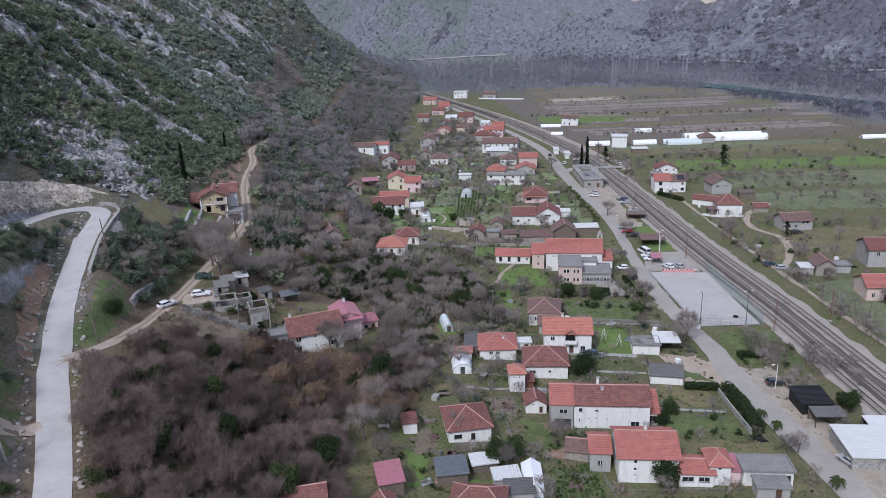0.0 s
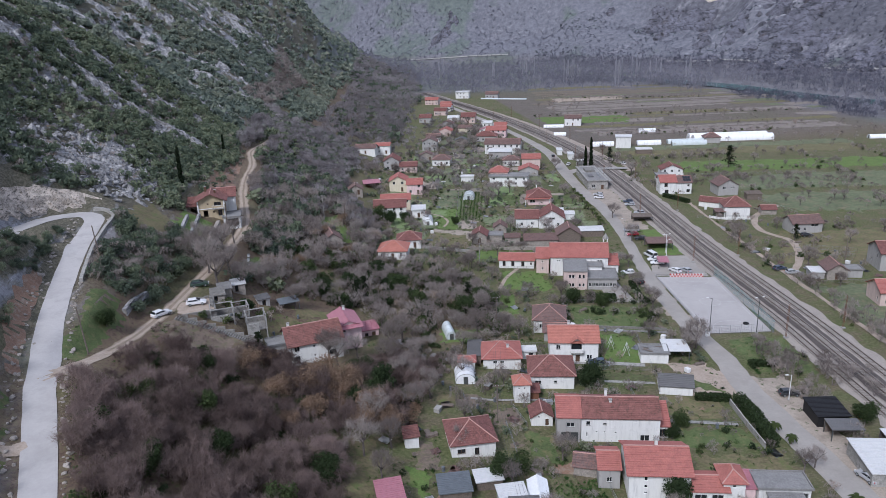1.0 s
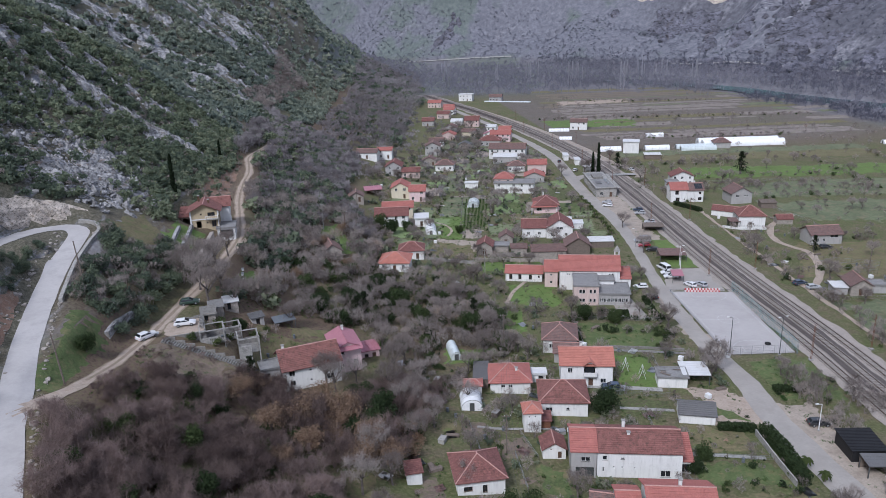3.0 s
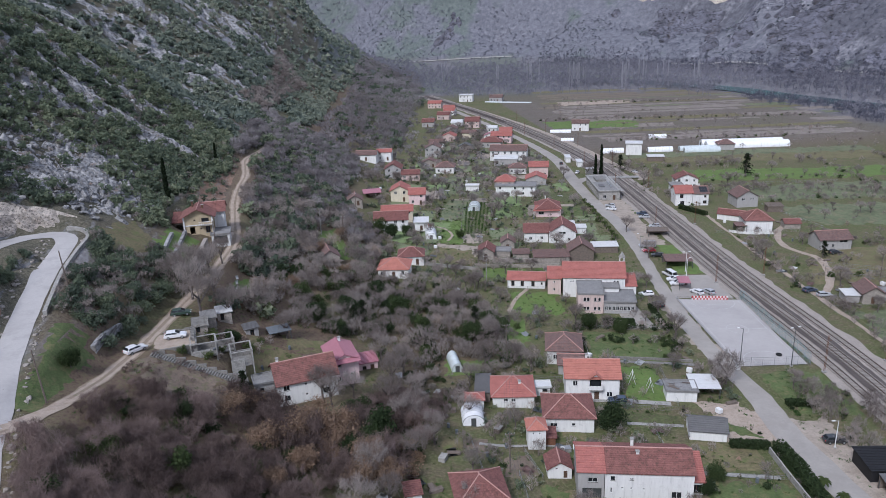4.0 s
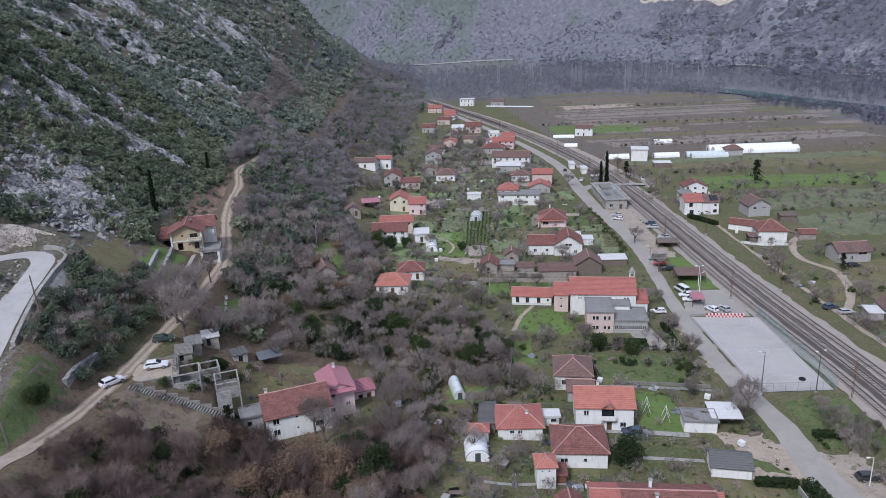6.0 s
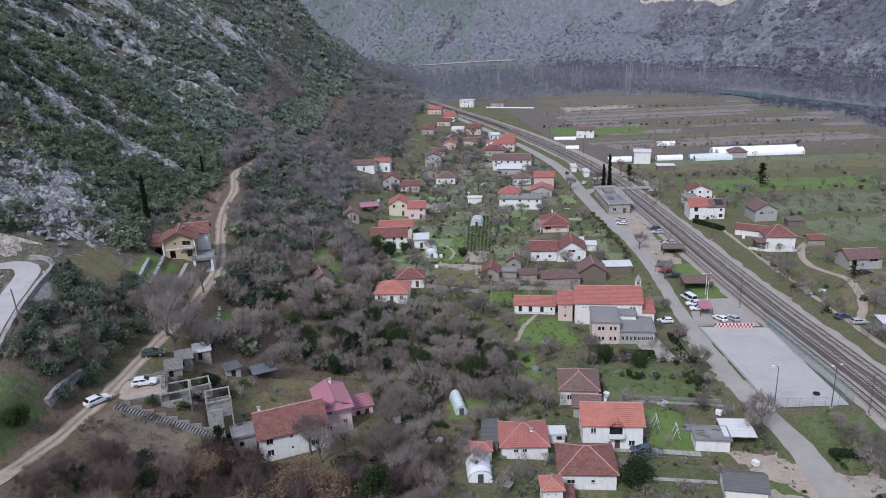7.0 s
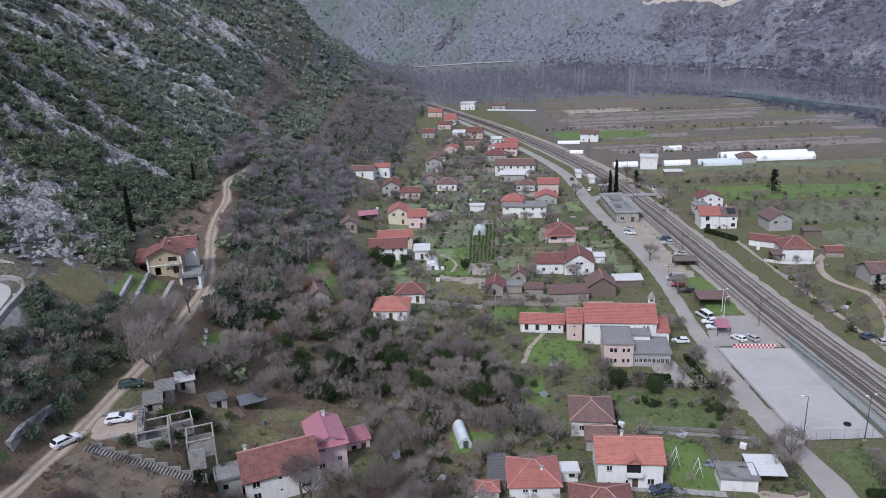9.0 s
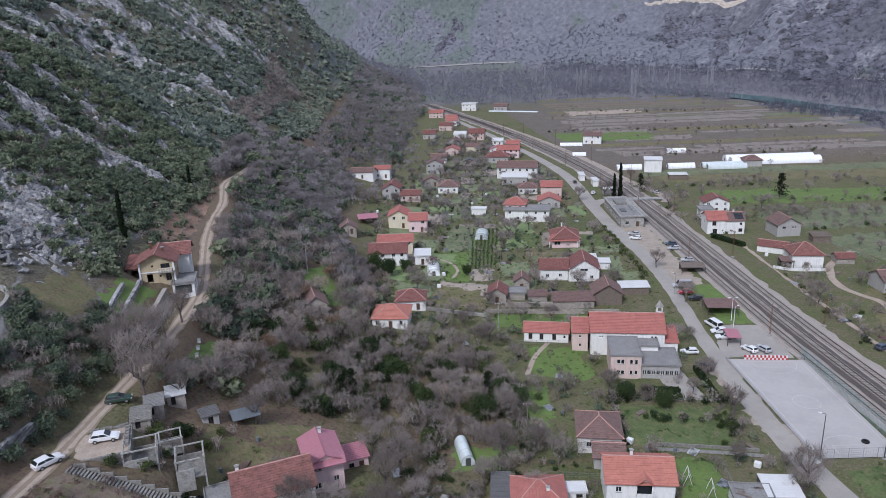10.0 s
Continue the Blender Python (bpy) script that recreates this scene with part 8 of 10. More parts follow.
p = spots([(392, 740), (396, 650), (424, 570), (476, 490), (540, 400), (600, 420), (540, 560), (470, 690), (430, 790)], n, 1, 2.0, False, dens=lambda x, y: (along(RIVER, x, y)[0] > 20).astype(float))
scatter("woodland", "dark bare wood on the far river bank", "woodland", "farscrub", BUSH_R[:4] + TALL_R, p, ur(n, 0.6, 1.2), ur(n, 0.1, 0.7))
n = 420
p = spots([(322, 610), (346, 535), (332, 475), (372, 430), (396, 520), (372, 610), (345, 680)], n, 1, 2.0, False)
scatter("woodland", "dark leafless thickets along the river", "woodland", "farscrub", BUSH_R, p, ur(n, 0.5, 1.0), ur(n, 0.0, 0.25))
POP = []
for _ in range(4):
    V = []
    for k in range(230):
        z = rng.uniform(4, 25)
        t_, u = rng.uniform(0, 2 * math.pi), (2.3 - 1.6 * z / 27) * rng.uniform(0.3, 1)
        a = np.array([0.3 * u * math.cos(t_), 0.3 * u * math.sin(t_), z - 2.4])
        V += sliver(a, np.array([u * math.cos(t_), u * math.sin(t_), z + 1.4]), 0.36, rng)
    V += sliver(np.array([0, 0, -0.3]), np.array([0, 0, 25.0]), 0.7, rng)
    V = np.array(V)
    POP.append((V, np.arange(len(V)).reshape(-1, 3)))
pp = []
for x, y, k in ((223, 799, 5), (229, 803, 3), (289, 815, 3), (298, 816, 3), (308, 818, 3), (319, 784, 3), (190, 858, 4), (98, 950, 3), (150, 850, 3), (262, 760, 2), (336, 742, 3)):
    for _ in range(k):
        pp.append((x + rng.normal() * 3.5, y + rng.normal() * 6, -0.3))
scatter("woodland", "row of tall bare poplars", "woodland", "farwood", POP, np.array(pp), ur(len(pp), 0.75, 1.15), ur(len(pp), 0.85, 1))
# the opposite mountainside: bare scrub, dark bushes and ledges on its lower slope
def far_spots(n, f0, f1, dens=None):
    y = rng.uniform(560, 1680, n)
    f = f0 + (f1 - f0) * rng.uniform(0, 1, n)
    x = np.interp(y, FOOT_Y, FOOT_X) + f / 0.78
    if dens is not None:
        k = rng.uniform(0, 1, n) < dens(x, y)
        x, y = x[k], y[k]
    return np.column_stack([x, y, grid_z(x, y) - 0.4])


def far_bare(x, y):
    """Where the far slope shows rock: ribs that run down it, and a few broad crags."""
    u, v = x * 0.62 - y * 0.78, x * 0.78 + y * 0.62
    return 0.5 * vnoise(u, v / 2.2, 42, 91) + 0.3 * vnoise(u, v / 1.6, 17, 92) + 0.2 * vnoise(x, y, 8, 93) + 0.10 * smooth(430, 620, x) - 0.22 * (1 - smooth(340, 480, x))


X, Y = np.meshgrid(np.arange(-20, 190, 2.6), np.arange(560, 1660, 3.2))
X = np.interp(Y, FOOT_Y, FOOT_X) + X / 0.78
where = far_bare(X, Y)
keep = smooth(0.55, 0.63, where)
rib = 1 - np.abs(2 * vnoise(X * 0.62 - Y * 0.78, (X * 0.78 + Y * 0.62) / 2.5, 9, 94) - 1)
Z = grid_z(X.ravel(), Y.ravel()).reshape(X.shape) - 2.2 + keep * (2.2 + 5.5 * rib ** 1.3 * vnoise(X, Y, 30, 95) + 2.2 * vnoise(X, Y, 5.5, 96) + 1.2 * np.floor(3 * vnoise(X, Y, 9, 97)))
h_, w_ = X.shape
i = np.arange(h_ * w_).reshape(h_, w_)
q = np.stack([i[:-1, :-1], i[:-1, 1:], i[1:, 1:], i[1:, :-1]], -1).reshape(-1, 4)
q = q[keep.ravel()[q].max(1) > 0.05]
used = np.unique(q)
back = np.full(h_ * w_, -1)
back[used] = np.arange(len(used))
tagged(link_mesh("limestone_outcrop", np.stack([X, Y, Z], -1).reshape(-1, 3)[used], back[q], MAT["rock_far"]), "haze-blue limestone ribs on the opposite mountainside", "rocks", kind="stuff")
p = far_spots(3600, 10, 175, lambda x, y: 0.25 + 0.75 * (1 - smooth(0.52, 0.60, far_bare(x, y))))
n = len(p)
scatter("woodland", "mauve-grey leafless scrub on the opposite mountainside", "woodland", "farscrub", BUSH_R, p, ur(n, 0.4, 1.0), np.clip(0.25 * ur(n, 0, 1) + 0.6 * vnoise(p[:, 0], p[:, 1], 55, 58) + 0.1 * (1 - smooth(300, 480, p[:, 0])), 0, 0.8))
p = far_spots(1500, -45, 30)
p = p[p[:, 0] > 285]
n = len(p)
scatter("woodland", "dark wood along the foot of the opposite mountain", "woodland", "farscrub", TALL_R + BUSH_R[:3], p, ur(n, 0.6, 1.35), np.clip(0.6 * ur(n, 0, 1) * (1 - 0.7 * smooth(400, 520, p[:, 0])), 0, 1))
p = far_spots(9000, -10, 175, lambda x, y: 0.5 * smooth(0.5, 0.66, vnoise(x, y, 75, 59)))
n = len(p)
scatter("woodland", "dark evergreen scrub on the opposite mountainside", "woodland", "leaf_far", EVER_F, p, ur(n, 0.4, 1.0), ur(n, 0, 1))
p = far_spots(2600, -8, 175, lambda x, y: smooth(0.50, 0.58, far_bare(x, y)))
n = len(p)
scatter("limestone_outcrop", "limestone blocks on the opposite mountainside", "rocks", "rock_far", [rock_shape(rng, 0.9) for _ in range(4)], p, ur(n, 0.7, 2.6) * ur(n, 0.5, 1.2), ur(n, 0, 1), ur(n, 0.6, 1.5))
# bare scar high on the slope
c = curve_pts([(468, 1262), (484, 1247), (505, 1222), (520, 1204), (548, 1172), (573, 1146), (600, 1130)], 3)
nn = normals_of(c)
V, F = [], []
for k in range(len(c)):
    half = 0.6 + 3.4 * float(vnoise(c[k, 0], c[k, 1], 22, 131)) * math.sin(math.pi * (k + 0.5) / len(c)) + 1.2 * float(vnoise(c[k, 0], c[k, 1], 5, 132))
    for q in range(6):
        x, y = c[k] + nn[k] * half * (q / 2.5 - 1) + nn[k] * 5 * (float(vnoise(c[k, 0], c[k, 1], 9, 133)) - 0.5)
        V.append((x, y, float(grid_z(np.array([x]), np.array([y]))[0]) + (1.6 if 0 < q < 5 else -0.6) + 1.2 * float(vnoise(x, y, 4, 134))))
F = [(k * 6 + q, k * 6 + q + 1, (k + 1) * 6 + q + 1, (k + 1) * 6 + q) for k in range(len(c) - 1) for q in range(5)]
tagged(link_mesh("rock_scar", V, F, MAT["rock_w"]), "pale bare rock cut on the mountainside", "rock face", kind="structure")
ribbon("road", [(22, 1400), (92, 1360), (182, 1298), (250, 1246)], 4, MAT["concrete"], 1.2, 12, "pale road along the foot of the opposite mountain")
ribbon("road", [(420, 1000), (452, 955), (477, 922), (500, 850), (524, 768), (545, 722)], 4, MAT["concrete"], 2.6, 12, "pale road above the far river bank")
p = spots([(-14, 340), (0, 380), (14, 420), (28, 470), (34, 540), (40, 620), (16, 600), (-10, 450), (-20, 400)], 190, 1, 2.0, False)
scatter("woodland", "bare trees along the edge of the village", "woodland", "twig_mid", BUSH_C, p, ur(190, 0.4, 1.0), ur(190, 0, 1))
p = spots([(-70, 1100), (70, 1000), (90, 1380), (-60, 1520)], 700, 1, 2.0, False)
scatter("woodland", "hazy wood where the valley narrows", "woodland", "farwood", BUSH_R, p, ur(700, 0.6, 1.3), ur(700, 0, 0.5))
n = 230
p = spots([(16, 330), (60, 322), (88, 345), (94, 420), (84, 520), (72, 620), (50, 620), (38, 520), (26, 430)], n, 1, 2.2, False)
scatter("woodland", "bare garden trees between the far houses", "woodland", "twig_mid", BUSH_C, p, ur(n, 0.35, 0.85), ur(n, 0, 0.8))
# shrubs and rocks of the karst hill
def bare(x, y):
    """Where limestone breaks through the slope."""
    u, v = x * 0.9 + y * 0.25, y * 0.9 - x * 0.3
    return 0.45 * vnoise(u / 2.5, v, 15, 84) + 0.33 * vnoise(x, y, 7, 85) + 0.22 * vnoise(x, y, 3, 86)


def cover(x, y):
    v = vnoise(x, y, 22, 61) * 0.6 + vnoise(x, y, 8, 62) * 0.4
    scree = np.exp(-(((x + 80) / 16) ** 2 + ((y - 222) / 24) ** 2))
    path = np.exp(-(((x + 58) / 9) ** 2 + ((y - 262) / 34) ** 2))
    return np.clip(smooth(0.24, 0.42, v) * (1 - 0.85 * smooth(0.54, 0.58, bare(x, y))) - 0.95 * scree - 0.3 * path, 0.03, 1)


POLY_H = [(-96, 90), (-93, 150), (-91, 186), (-78, 196), (-62, 204), (-58, 215), (-62, 240), (-55, 300), (-62, 350), (-178, 350), (-165, 200), (-120, 90)]
n = 4600
p = spots(POLY_H, n, dens=cover, plots=False)
scatter("maquis", "dark green maquis shrubs on limestone", "shrubs", "leaf_hill", EVER_M, p, ur(n, 0.5, 1.35), np.clip(0.5 * ur(n, 0, 1) + 0.6 * vnoise(p[:, 0], p[:, 1], 30, 63), 0, 1))
n = 700
p = spots(POLY_H, n, plots=False)
scatter("maquis", "leafless grey shrubs on the karst slope", "shrubs", "twig", BUSH_F, p, ur(n, 0.25, 0.5), ur(n, 0.3, 1))
n = 4600
p = spots([(-52, 350), (-58, 440), (-34, 470), (-26, 720), (-215, 720), (-180, 350)], n, dens=cover, plots=False)
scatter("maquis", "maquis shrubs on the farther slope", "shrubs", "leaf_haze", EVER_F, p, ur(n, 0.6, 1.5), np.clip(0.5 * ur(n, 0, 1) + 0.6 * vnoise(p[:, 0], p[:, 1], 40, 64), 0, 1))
n = 4200
p = spots([(-24, 720), (-2, 980), (4, 1300), (-330, 1300), (-230, 720)], n, plots=False)
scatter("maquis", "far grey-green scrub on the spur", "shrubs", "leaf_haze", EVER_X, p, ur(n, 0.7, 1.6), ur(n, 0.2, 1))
n = 3000
p = spots(POLY_H, n, plots=False, dens=lambda x, y: 1.0 - 0.9 * cover(x, y))
scatter("limestone_outcrop", "grey weathered limestone blocks and ledges", "rocks", "rock", ROCKS_L, p - (0, 0, 0.1), 0.3 + 1.3 * ur(n, 0, 1) ** 2, ur(n, 0, 1), ur(n, 0.6, 1.8))
n = 520
p = spots([(-66, 198), (-62, 222), (-70, 246), (-104, 250), (-106, 205), (-84, 196)], n, plots=False)
scatter("limestone_outcrop", "loose grey limestone blocks on the ledges", "rocks", "rock", ROCKS_L, p + (0, 0, 0.5), 0.3 + 1.1 * ur(n, 0, 1) ** 2, ur(n, 0, 1), ur(n, 0.5, 1.4))


def outcrop_sheet(x0, x1, y0, y1, step, label):
    """Bare limestone that breaks through the slope in ribs and ledges."""
    X, Y = np.meshgrid(np.arange(x0, x1, step), np.arange(y0, y1, step))
    base = grid_z(X.ravel(), Y.ravel()).reshape(X.shape)
    u, v = X * 0.9 + Y * 0.25, Y * 0.9 - X * 0.3
    slab = blocks(u / 2.2, v, 4.2, 181)
    small = blocks(u / 1.4, v, 1.7, 191)
    grit = vnoise(X, Y, 1.0, 83)
    scree = np.exp(-(((X + 80) / 17) ** 4 + ((Y - 222) / 22) ** 4))
    keep = smooth(0.54, 0.60, bare(X, Y) + 0.22 * scree) * smooth(2, 12, -58 - X)
    hr, _ = along(HILL_ROAD, X, Y)
    keep = keep * np.where(Y < 196, smooth(13, 20, hr), smooth(6, 10, hr)) * (X < np.interp(Y, [100, 190, 200], [-92, -86, -58]))
    Z = base - 1.2 + keep * (1.0 + 1.9 * slab * (1 - 0.5 * scree) + 0.8 * small + 0.35 * (grit - 0.4))
    h_, w_ = X.shape
    i = np.arange(h_ * w_).reshape(h_, w_)
    q = np.stack([i[:-1, :-1], i[:-1, 1:], i[1:, 1:], i[1:, :-1]], -1).reshape(-1, 4)
    k4 = keep.ravel()[q].max(1) > 0.05
    used = np.unique(q[k4])
    back = np.full(h_ * w_, -1)
    back[used] = np.arange(len(used))
    ob = link_mesh("limestone_outcrop", np.stack([X, Y, Z], -1).reshape(-1, 3)[used], back[q[k4]], MAT["rock"])
    return tagged(ob, label, "rocks", kind="stuff")


outcrop_sheet(-175, -58, 100, 340, 0.55, "jagged grey limestone ribs and scree on the slope")
outcrop_sheet(-220, -64, 340, 700, 1.6, "grey limestone ribs along the farther slope")
n = 900
p = spots([(-80, 350), (-80, 800), (-235, 800), (-180, 350)], n, plots=False, dens=lambda x, y: 1.0 - 0.9 * cover(x, y))
scatter("limestone_outcrop", "pale limestone ribs on the far slope", "rocks", "rock", ROCKS_L, p - (0, 0, 0.5), ur(n, 0.7, 2.6), ur(n, 0, 1), ur(n, 0.5, 1.2))
# blasted rock face above the hairpin and rubble along the hill road
c = curve_pts([(-71.5, 192.4), (-77.6, 191.2), (-82.0, 187.6), (-84.6, 182), (-86.4, 173), (-87.6, 160), (-90, 138)], 0.6)
nn = normals_of(c)
V = []
rows = 9
for k in range(len(c)):
    e = min(1.0, k / 14, (len(c) - 1 - k) / 6)
    for q in range(rows):
        f = q / (rows - 1)
        x, y = c[k]
        rough = (float(vnoise(x + 7 * f, y, 1.7, 121)) - 0.5) * 1.5 + (float(vnoise(x, y + 5 * f, 0.8, 122)) - 0.5) * 0.8
        o = (0.2 + 1.7 * f if q < rows - 1 else 3.8) + rough * math.sin(math.pi * min(1, f + 0.1)) * e
        px, py = c[k] + nn[k] * o
        _, rz = along(HILL_ROAD, np.array(x), np.array(y))
        hgt = e * (5.0 + 2.8 * float(vnoise(x, y, 6, 123)))
        z = float(rz) - 0.4 + f * hgt + 0.5 * (float(vnoise(x + 3, y + 9 * f, 1.1, 124)) - 0.5)
        if q == rows - 1:
            z = max(mz(px, py), 0) + 0.15
        V.append((px, py, z))
F = [(k * rows + q, k * rows + q + 1, (k + 1) * rows + q + 1, (k + 1) * rows + q) for k in range(len(c) - 1) for q in range(rows - 1)]
tagged(link_mesh("rock_cutting", V, F, MAT["rock_w"]), "pale orange-stained rock cutting above the road", "rock face", kind="structure")
p = spots([(-72, 132), (-71, 158), (-73.2, 174), (-75.5, 174), (-77, 160), (-78, 132)], 70, plots=False)
scatter("maquis", "dark green shrubs inside the hairpin bend", "shrubs", "leaf_hill", EVER, p, ur(70, 0.35, 0.85), ur(70, 0, 0.7))
p = spots([(-53, 86), (-60, 112), (-68, 132), (-82, 132), (-76, 86)], 90, plots=False)
scatter("maquis", "shrubs on the bank beside the hill road", "shrubs", "leaf_hill", EVER, p, ur(90, 0.35, 1.0), ur(90, 0.2, 1))
c = curve_pts(HILL_ROAD[1:10], 0.6)
nn = normals_of(c)
p = np.vstack([c + nn * 3.4 + rng.normal(size=c.shape) * 0.3, c - nn * 3.9 + rng.normal(size=c.shape) * 0.6])
p = np.column_stack([p, grid_z(p[:, 0], p[:, 1])])
scatter("rubble", "broken stone rubble along the road edges", "rubble", "stone", ROCKS, p, 0.1 + 0.6 * ur(len(p), 0, 1) ** 2, ur(len(p), 0, 1))
# scrub on the valley side, hedgerows and orchard trees
n = 260
p = spots([(82, 108), (92, 112), (97, 150), (92, 158), (84, 150), (80, 140)], 34, 1, 2.0, False)
scatter("thicket", "leafless bushes beside the railway", "thicket", "twig", BUSH_M, p, ur(34, 0.5, 1.0), ur(34, 0.2, 0.9))
p = spots([(120, 120), (190, 110), (210, 300), (300, 330), (330, 420), (300, 500), (180, 700), (140, 640), (160, 440), (150, 330), (122, 240)], 400, 1, 2.0, False)
scatter("orchard", "scattered leafless orchard trees and bushes", "orchard", "twig", BUSH_M, p, ur(400, 0.3, 0.95), ur(400, 0.1, 0.95))
for row in ([(118, 205), (126, 245), (133, 262)], [(124, 213), (140, 208), (150, 212)], [(140, 155), (120, 152), (118, 168)], [(150, 244), (165, 238), (172, 248)], [(132, 300), (122, 330), (128, 345)], [(118, 226), (135, 222), (148, 226)], [(140, 380), (170, 372), (190, 378)], [(150, 345), (190, 338), (220, 332)], [(160, 300), (190, 296), (215, 290)], [(150, 460), (200, 452), (260, 446)], [(130, 560), (190, 548), (260, 536), (320, 520)], [(200, 660), (250, 640), (300, 628)], [(215, 300), (225, 340), (230, 380)], [(190, 200), (200, 240), (206, 280)], [(255, 300), (262, 345), (268, 380)]):
    c = curve_pts(row, 1.6)
    p = np.array([(x + rng.normal() * 2.0, y + rng.normal() * 2.0, -0.05) for x, y in c])
    scatter("hedgerow", "leafless hedgerow bushes with brambles", "hedgerow", "twig", BUSH_M, p, ur(len(p), 0.35, 0.85), ur(len(p), 0.1, 0.9))
    p = np.array([(x + rng.normal() * 2.2, y + rng.normal() * 2.2, -0.05) for x, y in c[::6]])
    scatter("hedgerow", "evergreen bushes in a hedgerow", "hedgerow", "leaf", EVER_M, p, ur(len(p), 0.3, 0.8), ur(len(p), 0.3, 1))
for line, n, wide in (([(136, 316), (158, 322), (184, 314), (214, 304)], 70, 4.0), ([(160, 374), (176, 376), (190, 370)], 30, 4.0), ([(116, 142), (119, 168), (121, 196)], 36, 1.8), ([(84, 146), (92, 142), (97, 130)], 26, 3.0), ([(140, 352), (128, 372), (134, 392)], 40, 5.0)):
    c = curve_pts(line, 1.0)
    p = np.array([(x + rng.normal() * wide, y + rng.normal() * wide, -0.05) for x, y in c[rng.integers(0, len(c), n)]])
    scatter("thicket", "bare purple-brown copse beside the fields", "thicket", "twig", BUSH_M, p, ur(n, 0.5, 1.15), ur(n, 0.0, 0.7))
POLY_V = [(4, 100), (70, 96), (72, 165), (72, 245), (86, 300), (92, 420), (70, 540), (30, 470), (15, 420), (-6, 380), (-4, 300), (-2, 240), (18, 222), (34, 205), (26, 170), (12, 150)]
n = 700
p = np.vstack([spots(POLY_V, 480, 1, 2.4, True), spots(POLY_V, 220, 1, 2.4, False)])
scatter("garden_shrubs", "leafless fruit bushes in the gardens", "garden shrubs", "twig", BUSH_M, p, 0.22 + 0.85 * ur(n, 0, 1) ** 1.6, ur(n, 0.1, 0.95))
n = 380
p = np.vstack([spots(POLY_V, 300, 1, 2.4, True), spots(POLY_V, 80, 1, 2.4, False)])
scatter("garden_shrubs", "small evergreen garden shrubs", "garden shrubs", "leaf_hill", EVER_M, p, ur(n, 0.25, 0.9), ur(n, 0.1, 1))
pts = []
for q in PATCHES:
    cx, cy = q.mean(0)
    if not (0 < cx < 92 and 96 < cy < 460) or np.hypot(*(q[1] - q[0])) > 40 or abs(cx - 88) < 12 and 158 < cy < 226:
        continue
    for a, b_ in zip(q, np.roll(q, -1, 0)):
        if rng.uniform() < 0.42:
            continue
        for u in np.arange(0, 1, rng.uniform(1.2, 3.2) / max(1.0, np.hypot(*(b_ - a)))):
            pts.append(a + (b_ - a) * u + rng.normal(size=2) * 0.45)
pts = np.array(pts)
ok = (along([(a, b_, 0) for a, b_ in MAIN], pts[:, 0], pts[:, 1])[0] > 4.5) & ~inside([(71, 150), (100, 150), (101, 226), (72, 226)], pts[:, 0], pts[:, 1])
for cx, cy, r in BLOCK:
    ok &= np.hypot(pts[:, 0] - cx, pts[:, 1] - cy) > r * 0.85
pts = pts[ok]
pts = np.column_stack([pts, grid_z(pts[:, 0], pts[:, 1]) - 0.05])
bare_k, green_k, weed_k = pts[::3], pts[1::4], pts[2::4]
scatter("garden_shrubs", "leafless currants and vines along the plot edges", "garden shrubs", "twig", BUSH_M, bare_k, 0.18 + 0.4 * ur(len(bare_k), 0, 1) ** 1.5, ur(len(bare_k), 0.0, 0.8))
scatter("garden_shrubs", "dark green bushes and weeds along the plot edges", "garden shrubs", "leaf", EVER_M, green_k, 0.16 + 0.42 * ur(len(green_k), 0, 1) ** 1.7, ur(len(green_k), 0.0, 0.9))
scatter("garden_shrubs", "rank green weeds along fences and walls", "garden shrubs", "veg", EVER_M, weed_k, 0.12 + 0.3 * ur(len(weed_k), 0, 1) ** 1.7, ur(len(weed_k), 0.0, 0.7), ur(len(weed_k), 0.5, 0.9))
for line, n, wide in (([(47, 191.5), (58, 188.8), (71, 185.6)], 46, 0.9), ([(45.5, 174), (46.6, 182), (47.6, 190)], 16, 0.7), ([(66, 171), (68.4, 177), (70, 184)], 20, 1.2), ([(52, 182), (60, 180), (67, 178)], 14, 1.0)):
    c = curve_pts(line, 0.8)
    p = np.array([(x + rng.normal() * wide, y + rng.normal() * wide * 0.6, 0) for x, y in c[rng.integers(0, len(c), n)]])
    scatter("hedgerow", "overgrown dark green hedge in the parish garden", "hedgerow", "leaf", EVER, p[::2], ur(len(p[::2]), 0.35, 0.8), ur(len(p[::2]), 0.1, 0.9))
    scatter("hedgerow", "bare brambles in the parish garden hedge", "hedgerow", "twig", BUSH_M, p[1::2], ur(len(p[1::2]), 0.3, 0.65), ur(len(p[1::2]), 0.0, 0.7))
# vegetable rows
for q, step in (([(22.5, 97), (32.5, 97), (32.5, 111), (24.5, 110)], 1.1), ([(37, 96.5), (54, 93), (54, 98), (38, 100.3)], 1.0), ([(31, 282), (39.5, 279.5), (49, 326), (39, 330)], 1.6)):
    q = np.array(q)
    pts = []
    for u in np.arange(0.05, 1, step / 11):
        for v in np.arange(0.02, 0.99, 0.55 / max(6.0, np.hypot(*(q[3] - q[0])))):
            if rng.uniform() < 0.85:
                s = (q[0] * (1 - u) + q[1] * u) * (1 - v) + (q[3] * (1 - u) + q[2] * u) * v
                pts.append((*(s + rng.normal(size=2) * 0.15), 0.05))
    pts = np.array(pts)
    pts[:, 2] = grid_z(pts[:, 0], pts[:, 1])
    scatter("vegetable_rows", "rows of cabbages and winter greens", "vegetables", "veg", [leaf_crown(rng, 9, 0.35, 0.4, 0, 0.34) for _ in range(4)], pts, ur(len(pts), 0.6, 1.2), ur(len(pts), 0, 1))
